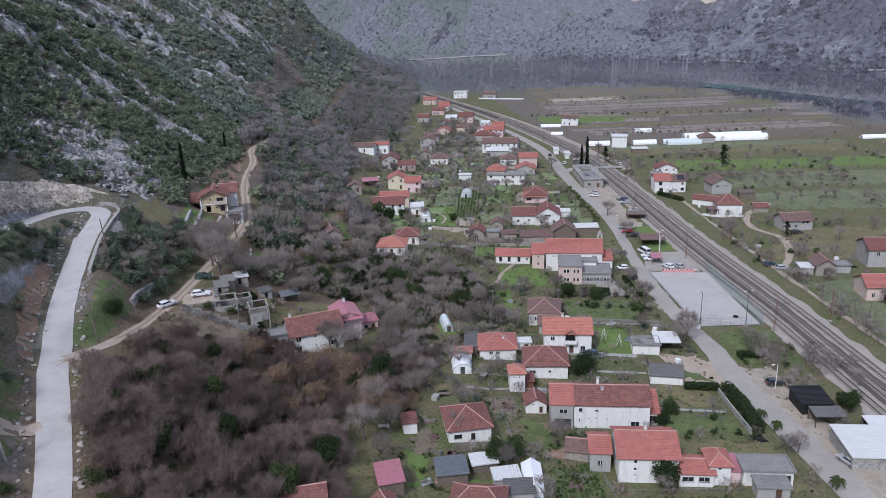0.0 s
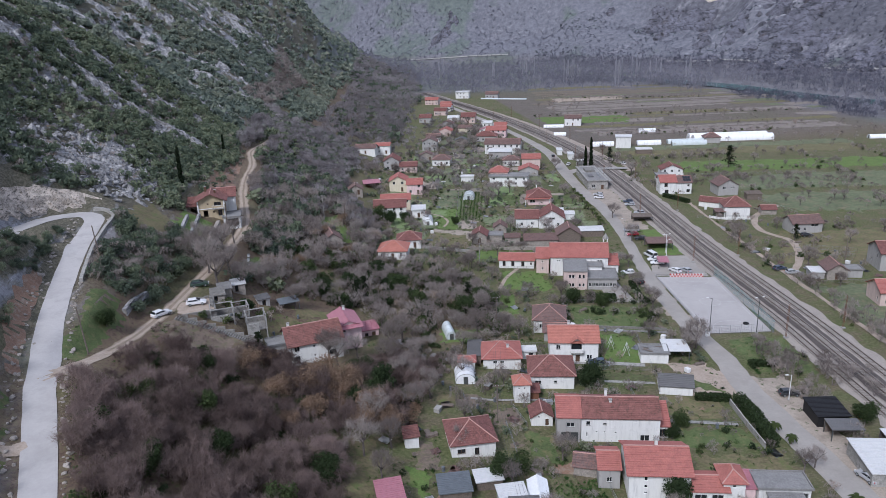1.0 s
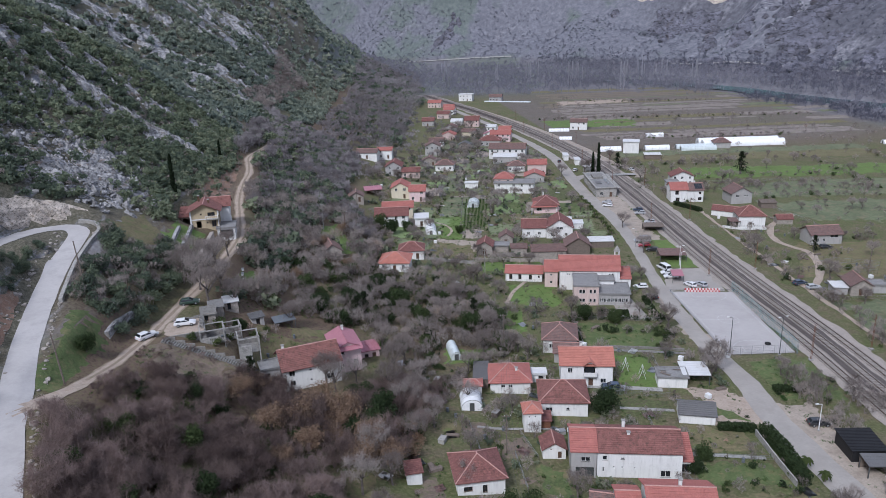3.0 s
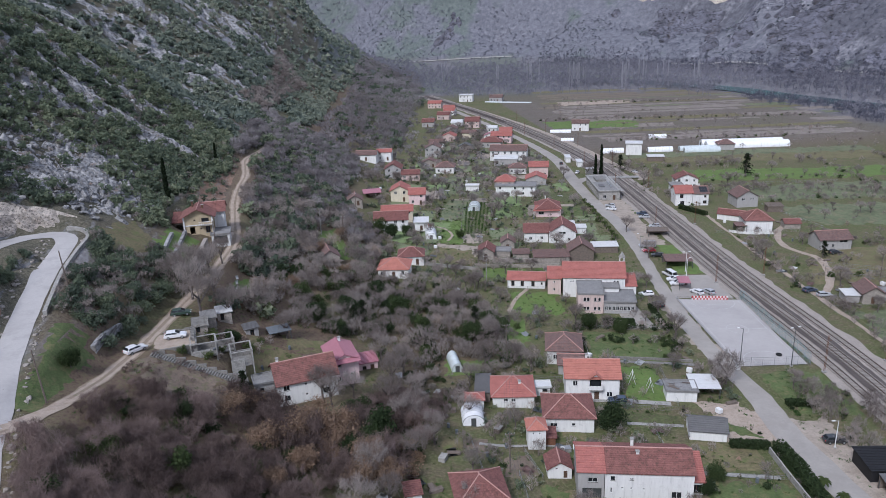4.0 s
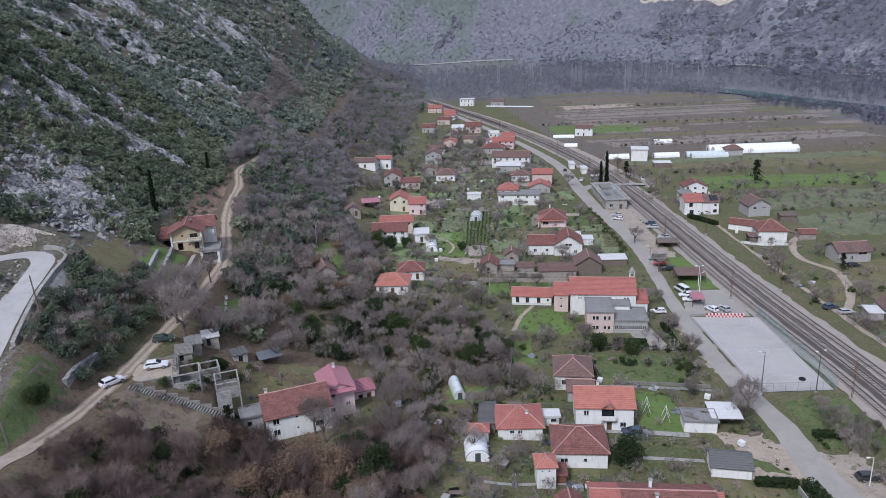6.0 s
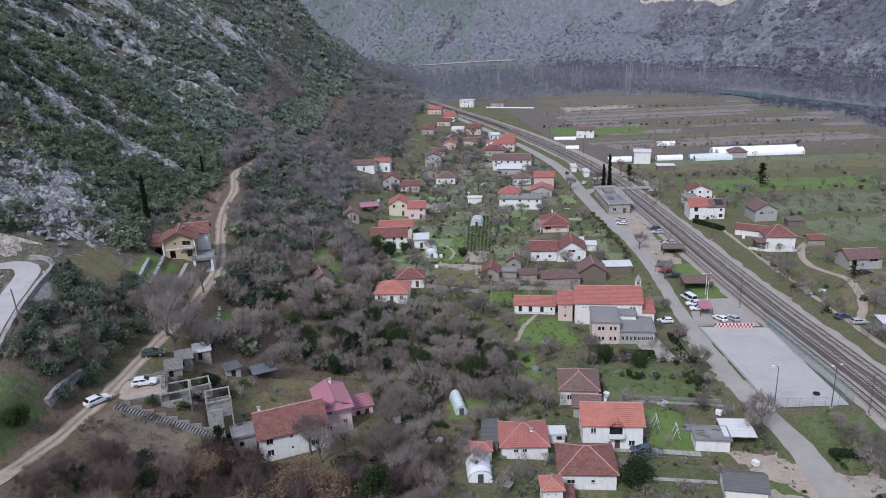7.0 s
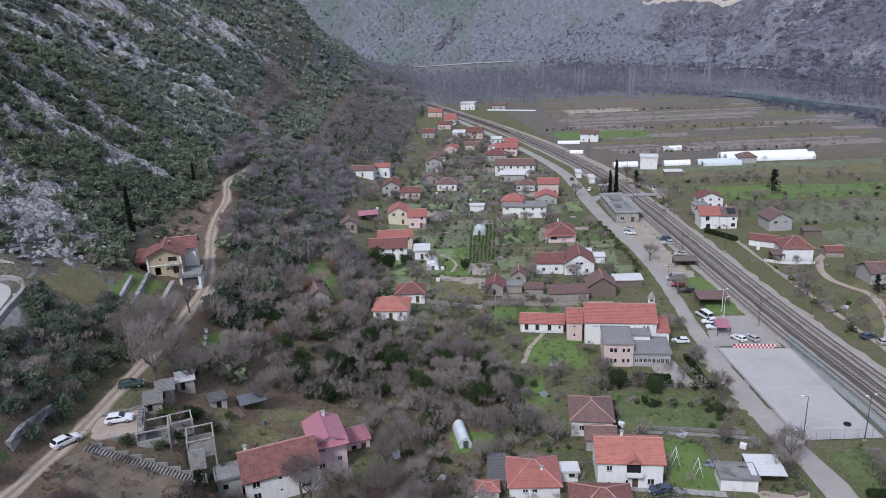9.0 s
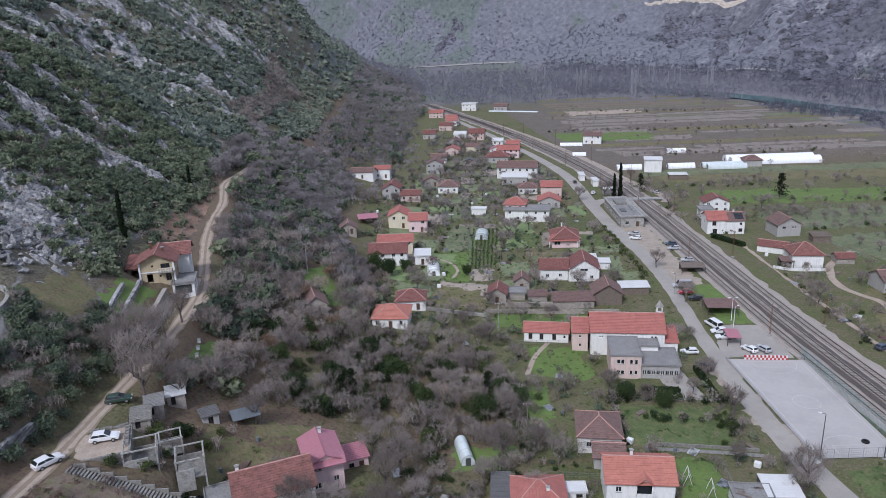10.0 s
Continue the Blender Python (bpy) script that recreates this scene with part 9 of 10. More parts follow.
p = spots([(-62, 228), (-52, 236), (-52, 262), (-53, 300), (-57, 330), (-67, 340), (-67, 240)], 150, plots=False)
scatter("maquis", "green shrubs on the earth bank above the track", "shrubs", "leaf_hill", EVER_M, p, ur(150, 0.4, 1.2), ur(150, 0.1, 1))
p = spots([(-62, 228), (-52, 236), (-52, 262), (-53, 300), (-57, 330), (-67, 340), (-67, 240)], 60, plots=False)
scatter("maquis", "leafless bushes on the earth bank", "shrubs", "twig", BUSH_M, p, ur(60, 0.3, 0.7), ur(60, 0.1, 1))
# rough grass tufts
n = 4600
p = spots([(-52, 86), (72, 92), (100, 160), (92, 300), (20, 330), (-10, 240), (-40, 180), (-60, 150)], n, 1, 2.2, False, dens=lambda x, y: 1.0 - 1.0 * (inside([(71, 150), (100, 150), (101, 226), (72, 226)], x, y) & (y > 160.5)))
scatter("grass_tufts", "tufts of rough winter grass", "grass", "veg", [twig_crown(rng, 16, 0.4, 0.35, 0, 0.07, 0.2, 0) for _ in range(4)], p, ur(n, 0.6, 1.8), ur(n, 0, 1))


# ---- single trees ----
def mesh_of(name, V, F, mat, tint=0.5):
    ob = link_mesh(name, V, F, MAT[mat])
    add_attr(ob, "tint", np.full(len(V), tint))
    me = ob.data
    bpy.data.objects.remove(ob)
    return me


def trunk_mesh(h, r, spread, n=6, seed=1):
    rr = random.Random(seed)
    bm = bmesh.new()
    tube(bm, (0, 0, -0.3), (0.05 * h * rr.uniform(-1, 1), 0.05 * h * rr.uniform(-1, 1), h * 0.45), r, r * 0.7, 7)
    for k in range(n):
        a = 2 * math.pi * k / n + rr.uniform(-0.4, 0.4)
        b0 = (0, 0, h * rr.uniform(0.3, 0.45))
        b1 = (spread * 0.55 * math.cos(a), spread * 0.55 * math.sin(a), h * rr.uniform(0.55, 0.75))
        b2 = (spread * 0.9 * math.cos(a + 0.3), spread * 0.9 * math.sin(a + 0.3), h * rr.uniform(0.75, 0.98))
        tube(bm, b0, b1, r * 0.5, r * 0.28, 5)
        tube(bm, b1, b2, r * 0.28, r * 0.08, 4)
    me = bpy.data.meshes.new("trunk")
    bm.to_mesh(me)
    bm.free()
    me.materials.append(MAT["bark"])
    return me


BARE = []
for k in range(4):
    V, F = twig_crown(rng, 800, 3.0, 6.8, 1.5, 0.042, 0.3, 0, 0.1, 12)
    BARE.append((trunk_mesh(6.4, 0.2, 2.6, 7, k), mesh_of("crown", V, F, "twig", 0.25 + 0.15 * k)))
GREEN = []
for k in range(3):
    V, F = leaf_crown(rng, 3200, 2.6, 5.2, 0.2, 0.29, 0.3, 0.0, 11)
    GREEN.append((trunk_mesh(3.0, 0.18, 1.2, 5, 9 + k), mesh_of("crown", V, F, "leaf", 0.3 + 0.2 * k)))


def tree(shape, label, x, y, s=1.0, sz=None, category="tree", group="trees"):
    t_ = thing("tree", label, category, x, y, mz(x, y) - 0.05, rng.uniform(0, 360), group)
    t_.scale = (s, s, sz or s)
    part("trunk", shape[0], None, t_)
    part("crown", shape[1], None, t_)
    return t_


for k, (x, y, s) in enumerate(((69.9, 179.7, 1.15), (71.5, 156.5, 1.25), (68.8, 153.5, 1.0), (72.6, 214, 0.95), (76.5, 215, 0.7), (66.5, 190.5, 0.6), (-13, 149, 1.1), (-9, 152.5, 0.9), (-1, 162, 1.2), (1.5, 167, 1.3), (-3, 171, 1.1), (4, 158, 1.0),
                               (21, 172, 1.2), (25, 186, 1.0), (84.5, 152, 0.75), (70.8, 108, 0.7), (88.5, 96, 0.9), (28, 117.5, 0.9), (33, 152, 0.7), (48, 262, 0.9), (71, 255, 0.9), (90.5, 270, 1.0), (46, 300, 1.2), (50, 312, 1.3), (54, 318, 1.1), (122, 232, 1.1), (131, 205, 1.0), (87, 240, 1.1),
                               (26, 222, 1.0), (32, 212, 0.8), (20, 240, 0.9), (38, 235, 0.9), (46, 233, 0.9), (12, 262, 0.9), (16, 230, 1.0), (-14, 264, 1.1), (-24, 176, 1.0), (-36, 176, 1.3), (-40, 182, 1.2), (60, 322, 1.0), (28, 352, 1.1), (50, 372, 1.2), (62, 440, 1.3), (-44.2, 179, 1.5), (-48.6, 183, 1.4), (-44, 188, 1.5), (-48.5, 192, 1.3), (-43.5, 196, 1.3), (-42, 204, 1.2), (-41, 172.5, 1.5), (160, 330, 1.0), (124, 340, 1.2), (108, 365, 1.3), (105, 366, 1.1), (175, 230, 0.8), (168, 214, 0.8), (128, 395, 1.0), (92, 362, 1.1))):
    tree(BARE[k % 4], "bare grey-brown deciduous tree with fine twigs", x, y, s)
for k, (x, y, s, lab) in enumerate(((41.0, 142.8, 1.15, "dense round evergreen tree beside the bungalow"), (15.6, 112.8, 1.0, "dark bushy evergreen behind the sheds"), (19, 114, 0.9, "dark bushy evergreen behind the sheds"), (43.2, 102.4, 1.0, "clipped evergreen before the grey-white house"), (88.5, 119.5, 0.95, "dark evergreen shrub by the railway"),
                                    (53.5, 124.5, 0.7, "round green garden shrub on the lawn"), (50.2, 121.0, 0.6, "round green garden shrub on the lawn"), (25, 196, 0.9, "dark evergreen bush in the brushwood"), (28.5, 192, 0.9, "dark evergreen bush in the brushwood"), (-33.5, 164.5, 0.7, "green shrub beside the pergola"), (-55, 139, 0.75, "round dark evergreen on the grassy shelf"),
                                    (-1.0, 278, 1.3, "large dark evergreen by the white house"), (3.5, 275, 1.1, "large dark evergreen by the white house"), (9.5, 279, 0.9, "dark evergreen by the white house"), (29, 276, 0.7, "evergreen at the garden wall"), (50, 218, 0.5, "slim dark cypress by the church"), (51, 190, 0.9, "evergreen hedge tree by the parish house"), (58, 186, 0.8, "evergreen shrub by the parish house"), (-9, 133, 1.0, "ivy-covered evergreen oak in the thicket"), (-6, 137, 1.1, "ivy-covered evergreen oak in the thicket"), (-24, 122, 0.9, "evergreen oak in the thicket"), (-36, 132, 0.8, "evergreen oak in the thicket"))):
    tree(GREEN[k % 3], lab, x, y, s, s * (1.7 if "slim" in lab or "tall" in lab or "conifer" in lab or "conical" in lab else 1.0))
p = np.vstack([spots(POLY_V, 80, 1, 2.4, True), spots(POLY_V, 30, 1, 2.4, False), spots([(118, 130), (190, 120), (215, 300), (240, 380), (150, 400), (124, 260)], 36, 1, 2.0, False), spots([(95, 400), (30, 400), (40, 540), (80, 560)], 30, 1, 2.0, False)])
for k, (x, y, z) in enumerate(p):
    tree(BARE[k % 4], "bare fruit tree with grey-brown twigs" if x < 110 else "bare orchard tree standing in rough grass", x, y, rng.uniform(0.45, 1.0))
V, F = conifer_crown(rng, 9.5, 3.4)
CONIFER = (trunk_mesh(9.0, 0.2, 0.5, 4, 15), mesh_of("crown", V, F, "cyp", 0.8))
V, F = leaf_crown(rng, 2200, 3.2, 6.2, 0.8, 0.23, 0.6, 0.0, 14)
OAK = (trunk_mesh(5.6, 0.2, 2.2, 6, 31), mesh_of("crown", V, F, "leaf_dry", 0.4))
for x, y, s in ((-29.4, 137.6, 0.9), (-23.4, 130.2, 1.0), (-17, 127, 0.9), (-20.6, 121, 0.8), (-12.8, 133, 0.9), (-26, 142, 0.8), (-10, 140, 0.8), (-32, 196, 0.8), (-25, 206, 0.7), (-12, 226, 0.7), (-11, 136.5, 1.25), (-6.5, 131, 1.15), (-15, 139.5, 1.2), (-3, 126.5, 1.0), (-19, 134, 1.15), (-8, 125, 1.0), (-14, 262, 0.8), (-20, 240, 0.8)):
    tree(OAK, "young oak still holding dry brown leaves", x, y, s, None, "oak")
for k, (x, y, s) in enumerate(((-4.8, 140.7, 1.3), (-8.2, 146, 1.0), (-42.8, 116.2, 0.9), (-30, 108, 1.0), (-38, 100, 1.0), (-20, 98, 1.1), (-14, 108, 1.1), (-46, 104, 0.9), (-34, 118, 1.1), (-10.5, 196, 1.2), (3, 203, 1.1), (8, 192, 1.0), (-18, 189, 1.0), (14, 206, 0.9), (-22, 200, 1.0), (-3, 214, 1.0), (20, 187, 1.1))):
    tree(GREEN[k % 3], "ivy-covered evergreen among bare scrub", x, y, s)
for k, (x, y, s) in enumerate(((-2, 152.7, 1.3), (3, 150, 1.1), (0.6, 146, 1.2), (-6, 128, 1.2), (-3, 122, 1.0), (2, 136, 1.0), (6, 141, 1.1), (-8, 118, 1.2), (-5, 112, 0.9), (12, 132, 0.8), (10, 122, 0.8), (14, 150, 0.9), (-15, 152, 1.2), (-18, 160, 1.0), (16, 164, 0.9), (24, 160, 0.8))):
    tree(BARE[k % 4], "bare grey tree with a spreading twiggy crown", x, y, s)
for x, y, s, lab in ((176.5, 345, 1.15, "tall dark broken conifer in the meadow"), (124, 372, 0.9, "ivy-clad dark conifer by the lane"), (141, 229, 0.6, "dark green fir by the grey house"), (-7, 192, 0.75, "dark conifer in the brushwood"), (-9, 190, 0.65, "dark conifer in the brushwood"), (-28.5, 145, 0.6, "dark conical evergreen on the slope"), (22, 196, 0.6, "dark conifer in the brushwood")):
    tree(CONIFER, lab, x, y, s * 1.35, s * 1.1, "conifer")
V, F = leaf_crown(rng, 3600, 1.75, 12.8, 0.2, 0.36, 0.3, 0.62, 15)
CYP = (trunk_mesh(3, 0.16, 0.3, 3, 5), mesh_of("crown", V, F, "cyp", 0.5))
for x, y, s, sz in ((-62, 236.5, 1.0, 1.0), (110.5, 361, 1.2, 1.25), (107.0, 359, 1.1, 0.95), (-60, 300, 0.8, 0.6), (50.2, 218.5, 0.8, 0.4)):
    tree(CYP, "tall slender dark green cypress", x, y, s, sz, "cypress", "cypresses")


def palm_meshes():
    V, F = [], []
    for k in range(22):
        a, e = 2 * math.pi * k / 22 + rng.uniform(-0.2, 0.2), rng.uniform(-0.3, 1.0)
        for j in range(5):
            t0, t1 = j / 5, (j + 1) / 5

            def P(t_, s):
                return np.array([math.cos(a) * 1.5 * t_ - math.sin(a) * s, math.sin(a) * 1.5 * t_ + math.cos(a) * s, 2.3 + 1.1 * t_ * e - 1.2 * t_ * t_])
            w0, w1 = 0.3 * math.sin(math.pi * (0.15 + 0.8 * t0)), 0.3 * math.sin(math.pi * (0.15 + 0.8 * t1))
            i = len(V)
            V += [P(t0, -w0), P(t0, w0), P(t1, w1), P(t1, -w1)]
            F += [(i, i + 1, i + 2), (i, i + 2, i + 3)]
    bm = tubes(((0, 0, -0.2), (0.05, 0, 2.3), 0.24, 0.18, 8))
    me = bpy.data.meshes.new("trunk")
    bm.to_mesh(me)
    bm.free()
    me.materials.append(MAT["bark"])
    return me, mesh_of("crown", np.array(V), np.array(F), "palm", 0.5)


PALM = palm_meshes()
for x, y in ((88.0, 315), (87.3, 307), (87.0, 302), (86.6, 297), (86.0, 290), (85.4, 285), (85.2, 279), (84.6, 273), (84.2, 268), (83.8, 263), (70.0, 119.5), (71.0, 115.5), (70.9, 97)):
    tree(PALM, "short palm with a tuft of fronds", x, y, rng.uniform(0.75, 1.0), None, "palm", "palms along the street")


# ---- hedges and walls ----
def hedge(label, pts, w, h):
    c = curve_pts(pts, 0.9) if len(pts) > 2 else np.linspace(pts[0], pts[1], max(2, int(np.hypot(pts[1][0] - pts[0][0], pts[1][1] - pts[0][1]) / 0.9)))
    V, F, n0 = [], [], 0
    for x, y in c:
        v, f = [], []
        for k in range(420):
            q = rng.uniform(-1, 1, 3)
            q[k % 3] = math.copysign(rng.uniform(0.86, 1.06), q[k % 3])
            c_ = np.array([q[0] * w * 0.5, q[1] * w * 0.5, h * (0.5 + 0.5 * q[2])])
            a, b_ = rng.normal(size=3) * 0.13, rng.normal(size=3) * 0.1
            v += [c_ - a, c_ + b_, c_ + a, c_ - b_]
            f += [(4 * k, 4 * k + 1, 4 * k + 2), (4 * k, 4 * k + 2, 4 * k + 3)]
        v, f = np.array(v), np.array(f)
        V.append(v + (x, y, mz(x, y)))
        F.append(f + n0)
        n0 += len(v)
    ob = link_mesh("hedge", np.vstack(V), np.vstack(F), MAT["leaf"])
    add_attr(ob, "tint", np.full(n0, 0.35))
    return tagged(ob, label, "hedge")


hedge("tall clipped dark green street hedge", [(68.6, 130.4), (68.6, 124)], 2.0, 2.4)
hedge("tall clipped dark green street hedge", [(68.4, 122.5), (67.3, 115.8)], 2.0, 2.2)
hedge("low clipped green hedge by the lawn", [(61.6, 133.8), (67.0, 132.4)], 1.3, 1.4)
hedge("clipped hedge along the parish yard", [(70.2, 187), (71.8, 200)], 1.2, 1.2)
hedge("low hedge before the parish hall", [(56.5, 192.5), (63, 191)], 1.2, 1.3)
hedge("low hedge at the street bend", [(80, 146), (85, 144.5)], 1.4, 1.2)
hedge("dark hedge beside the railwayside house", [(123, 297), (128, 285)], 1.4, 1.6)


def stone_wall(label, pts, w, h, mat="stone", cap=None, name="garden_wall"):
    c = curve_pts(pts, 1.5) if len(pts) > 2 else np.linspace(pts[0], pts[1], max(2, int(np.hypot(pts[1][0] - pts[0][0], pts[1][1] - pts[0][1]) / 1.5)))
    nn = normals_of(c)
    bm = bmesh.new()
    prev = None
    for k, (x, y) in enumerate(c):
        z = mz(x, y)
        top = z + h * (1 + 0.12 * (float(vnoise(x, y, 1.2, 71)) - 0.5))
        a, b_ = c[k] - nn[k] * w / 2, c[k] + nn[k] * w / 2
        row = [bm.verts.new(q) for q in ((*a, z - 0.6), (*a, top), (*b_, top), (*b_, z - 0.6))]
        if prev:
            for i in range(3):
                bm.faces.new((prev[i], row[i], row[i + 1], prev[i + 1]))
        else:
            bm.faces.new(row)
        prev = row
    bm.faces.new(prev[::-1])
    me = bpy.data.meshes.new(name)
    bm.to_mesh(me)
    bm.free()
    me.materials.append(MAT[mat])
    return tagged(new(name, me), label, "wall")


stone_wall("low pale concrete garden wall", [(9.8, 248), (20, 244), (30, 240.5)], 0.4, 1.0, "concrete")
stone_wall("long low wall behind the lawn", [(30, 243.5), (48, 239.5), (66, 236)], 0.3, 1.2, "stone")
stone_wall("concrete wall along the gardens", [(51, 172.6), (60, 170.2), (69, 167.4)], 0.25, 0.7, "old_concrete")
stone_wall("dry stone wall on the grassy shelf", [(-54.2, 147), (-54.0, 151.5), (-53.0, 158.6)], 0.8, 1.0, "rock")
stone_wall("pale stone parapet of the hill road", [(-62.4, 150), (-65.2, 166), (-66.0, 178), (-66.6, 186), (-69.2, 190.5), (-73, 191.6)], 0.7, 0.8, "concrete")
stone_wall("tumbled dry stone terrace wall below the hill house", [(-54.2, 196.4), (-55.0, 204), (-55.6, 212)], 0.8, 0.9, "rock")
stone_wall("tumbled dry stone terrace wall below the hill house", [(-52.2, 198.4), (-52.8, 208), (-53.6, 217.6)], 0.8, 0.9, "rock")
stone_wall("long rubble retaining wall beside the track", [(-47.8, 196.5), (-48.0, 206), (-48.3, 217)], 1.0, 1.8, "stone")
stone_wall("low concrete edge of the steep house path", [(-46.2, 197), (-46.4, 206), (-46.8, 215.5)], 0.4, 0.7, "concrete")
ribbon("path", [(-46.9, 196.5), (-47.2, 206), (-47.5, 216)], 1.0, MAT["concrete"], 0.14, 1.0, "steep concrete path up to the hill house", category="path")
stone_wall("grey hedge-topped wall along the street", [(67.0, 131), (66.2, 123), (65.6, 115)], 0.25, 1.2, "concrete")
stone_wall("low white wall along the railwayside house", [(126, 262), (131, 258), (140, 256)], 0.25, 0.9, "white")
stone_wall("rough wall between ruined sheds", [(36, 247), (44, 245.5), (50, 244)], 0.4, 1.4, "stone")
mesh_fence("thin wire garden fence on posts", [(43, 150.8), (57, 147.2)], 1.3, MAT["metal"], MAT["wood"], 2.5, 4)
mesh_fence("thin wire garden fence on posts", [(48, 190.5), (70, 185)], 1.3, MAT["metal"], MAT["wood"], 2.5, 4)
mesh_fence("thin wire fence along the vegetable plots", [(47.5, 127.4), (66, 122.6)], 1.1, MAT["metal"], MAT["wood"], 2.5, 3)
mesh_fence("vine trellis of posts and wires", [(132, 213), (146, 205)], 1.8, MAT["metal"], MAT["wood"], 2.5, 4, "trellis")
mesh_fence("vine trellis of posts and wires", [(134, 217), (149, 208.5)], 1.8, MAT["metal"], MAT["wood"], 2.5, 4, "trellis")
mesh_fence("vine trellis of posts and wires", [(136, 221), (152, 212)], 1.8, MAT["metal"], MAT["wood"], 2.5, 4, "trellis")

# ---- terrace, pergola and stairs beside the parked cars ----
tr = thing("terrace", "worn concrete parking terrace with a low broken wall", "terrace", -42.8, 157.0, 20.62, 14)
part("slab", boxes((-3.9, -3.9, -1.6, 3.6, 3.4, 0.06)), MAT["dirt"], tr, "dusty earth-covered slab")
part("retaining_wall", boxes((-2.9, -4.25, -3.4, 3.9, -3.9, 0.12)), MAT["old_concrete"], tr)
part("side_wall", boxes((3.6, -3.9, -3.4, 3.9, 3.4, 0.35)), MAT["old_concrete"], tr)
rw = random.Random(41)
for k in range(13):
    x0 = -2.2 + 0.46 * k
    part("block", boxes((x0, 3.4, 0.0, x0 + 0.42, 3.85 + rw.uniform(-0.1, 0.1), 0.45 + rw.uniform(-0.15, 0.25))), MAT["old_concrete"], tr)
for k in range(9):
    y0 = -2.6 + 0.62 * k
    part("block", boxes((3.15 + rw.uniform(-0.3, 0.1), y0, 0.06, 3.6, y0 + 0.5, 0.4 + rw.uniform(0, 0.4))), MAT["old_concrete"], tr)


def concrete_frame(label, x, y, z, w, d_, h, yaw, front, floor_z):
    """An unfinished concrete frame: posts, ring beam, a floor and some filled-in walls."""
    pg = thing("pergola", label, "pergola", x, y, z, yaw, "pergolas")
    for sx in (-1, 1):
        for sy in (-1, 1):
            part("post", boxes((sx * w / 2 - 0.12, sy * d_ / 2 - 0.12, -2.2, sx * w / 2 + 0.12, sy * d_ / 2 + 0.12, h)), MAT["concrete"], pg)
        part("beam", boxes((sx * w / 2 - 0.1, -d_ / 2 + 0.1, h - 0.01, sx * w / 2 + 0.1, d_ / 2 - 0.1, h + 0.17)), MAT["concrete"], pg)
    for sy in (-1, 1):
        part("beam", boxes((-w / 2 - 0.2, sy * d_ / 2 - 0.1, h, w / 2 + 0.2, sy * d_ / 2 + 0.1, h + 0.18)), MAT["concrete"], pg)
    part("back_wall", boxes((-w / 2, d_ / 2 - 0.1, -2.2, w / 2, d_ / 2 + 0.1, h * 0.45)), MAT["old_concrete"], pg)
    part("floor_slab", boxes((-w / 2, -d_ / 2, floor_z - 0.25, w / 2, d_ / 2, floor_z)), MAT["old_concrete"], pg)
    if front:
        part("front_wall", boxes((-w / 2, -d_ / 2 - 0.1, -2.2, w / 2 - front, -d_ / 2 + 0.1, h * 0.5)), MAT["concrete"], pg)
    part("side_wall", boxes((w / 2 - 0.1, -d_ / 2 + 0.15, -2.2, w / 2 + 0.1, d_ / 2 - 0.15, h * 0.4)), MAT["old_concrete"], pg)
    return pg


concrete_frame("unfinished concrete garage frame below the terrace", -37.3, 155.7, 17.9, 4.6, 3.8, 2.7, 14, 1.2, 0.05)
concrete_frame("weathered concrete pergola frame with bare vines", -30.4, 155.9, 15.4, 4.0, 4.6, 2.9, 14, 1.6, 0.05)
concrete_frame("small open concrete frame behind the garage", -34.2, 160.2, 16.5, 3.2, 3.2, 2.5, 18, 0, 0.05)
for x, y, w, d_, h, yaw, z, lab, tl in ((-39.4, 163.6, 2.8, 4.0, 1.8, 14, 18.5, "tumbledown stone shed with slab roof", "old_concrete"), (-38.8, 169.0, 2.8, 3.6, 1.9, 16, 17.8, "tumbledown grey shed with broken sheet roof", "roof_flat"), (-36.6, 174.0, 3.0, 3.2, 2.2, 16, 16.6, "small shed patched with pale boards", "white_sheet")):
    shed(lab, x, y, w, d_, h, "mono", 0.4, yaw, "stone", tl, "shed", z=z, ops=[("f", -0.5, 0.3, 0.8, 1.7), ("r", 0.2, 0.9, 0.8, 0.8)], below=2.5)
stp = thing("stairs", "long narrow concrete stairway down the bank", "stairs", -45.4, 150.0, 21.2, -7.5)
for k in range(36):
    part("step", boxes((k * 0.47, -0.75, -0.9 - k * 0.182, k * 0.47 + 0.34, 0.75, -k * 0.182)), MAT["old_concrete"], stp)
for k in range(9):
    part("cheek_wall", boxes((k * 1.88 + 0.3, 0.78, -1.6 - k * 0.728, k * 1.88 + 2.17, 1.0, 0.1 - k * 0.728)), MAT["old_concrete"], stp)


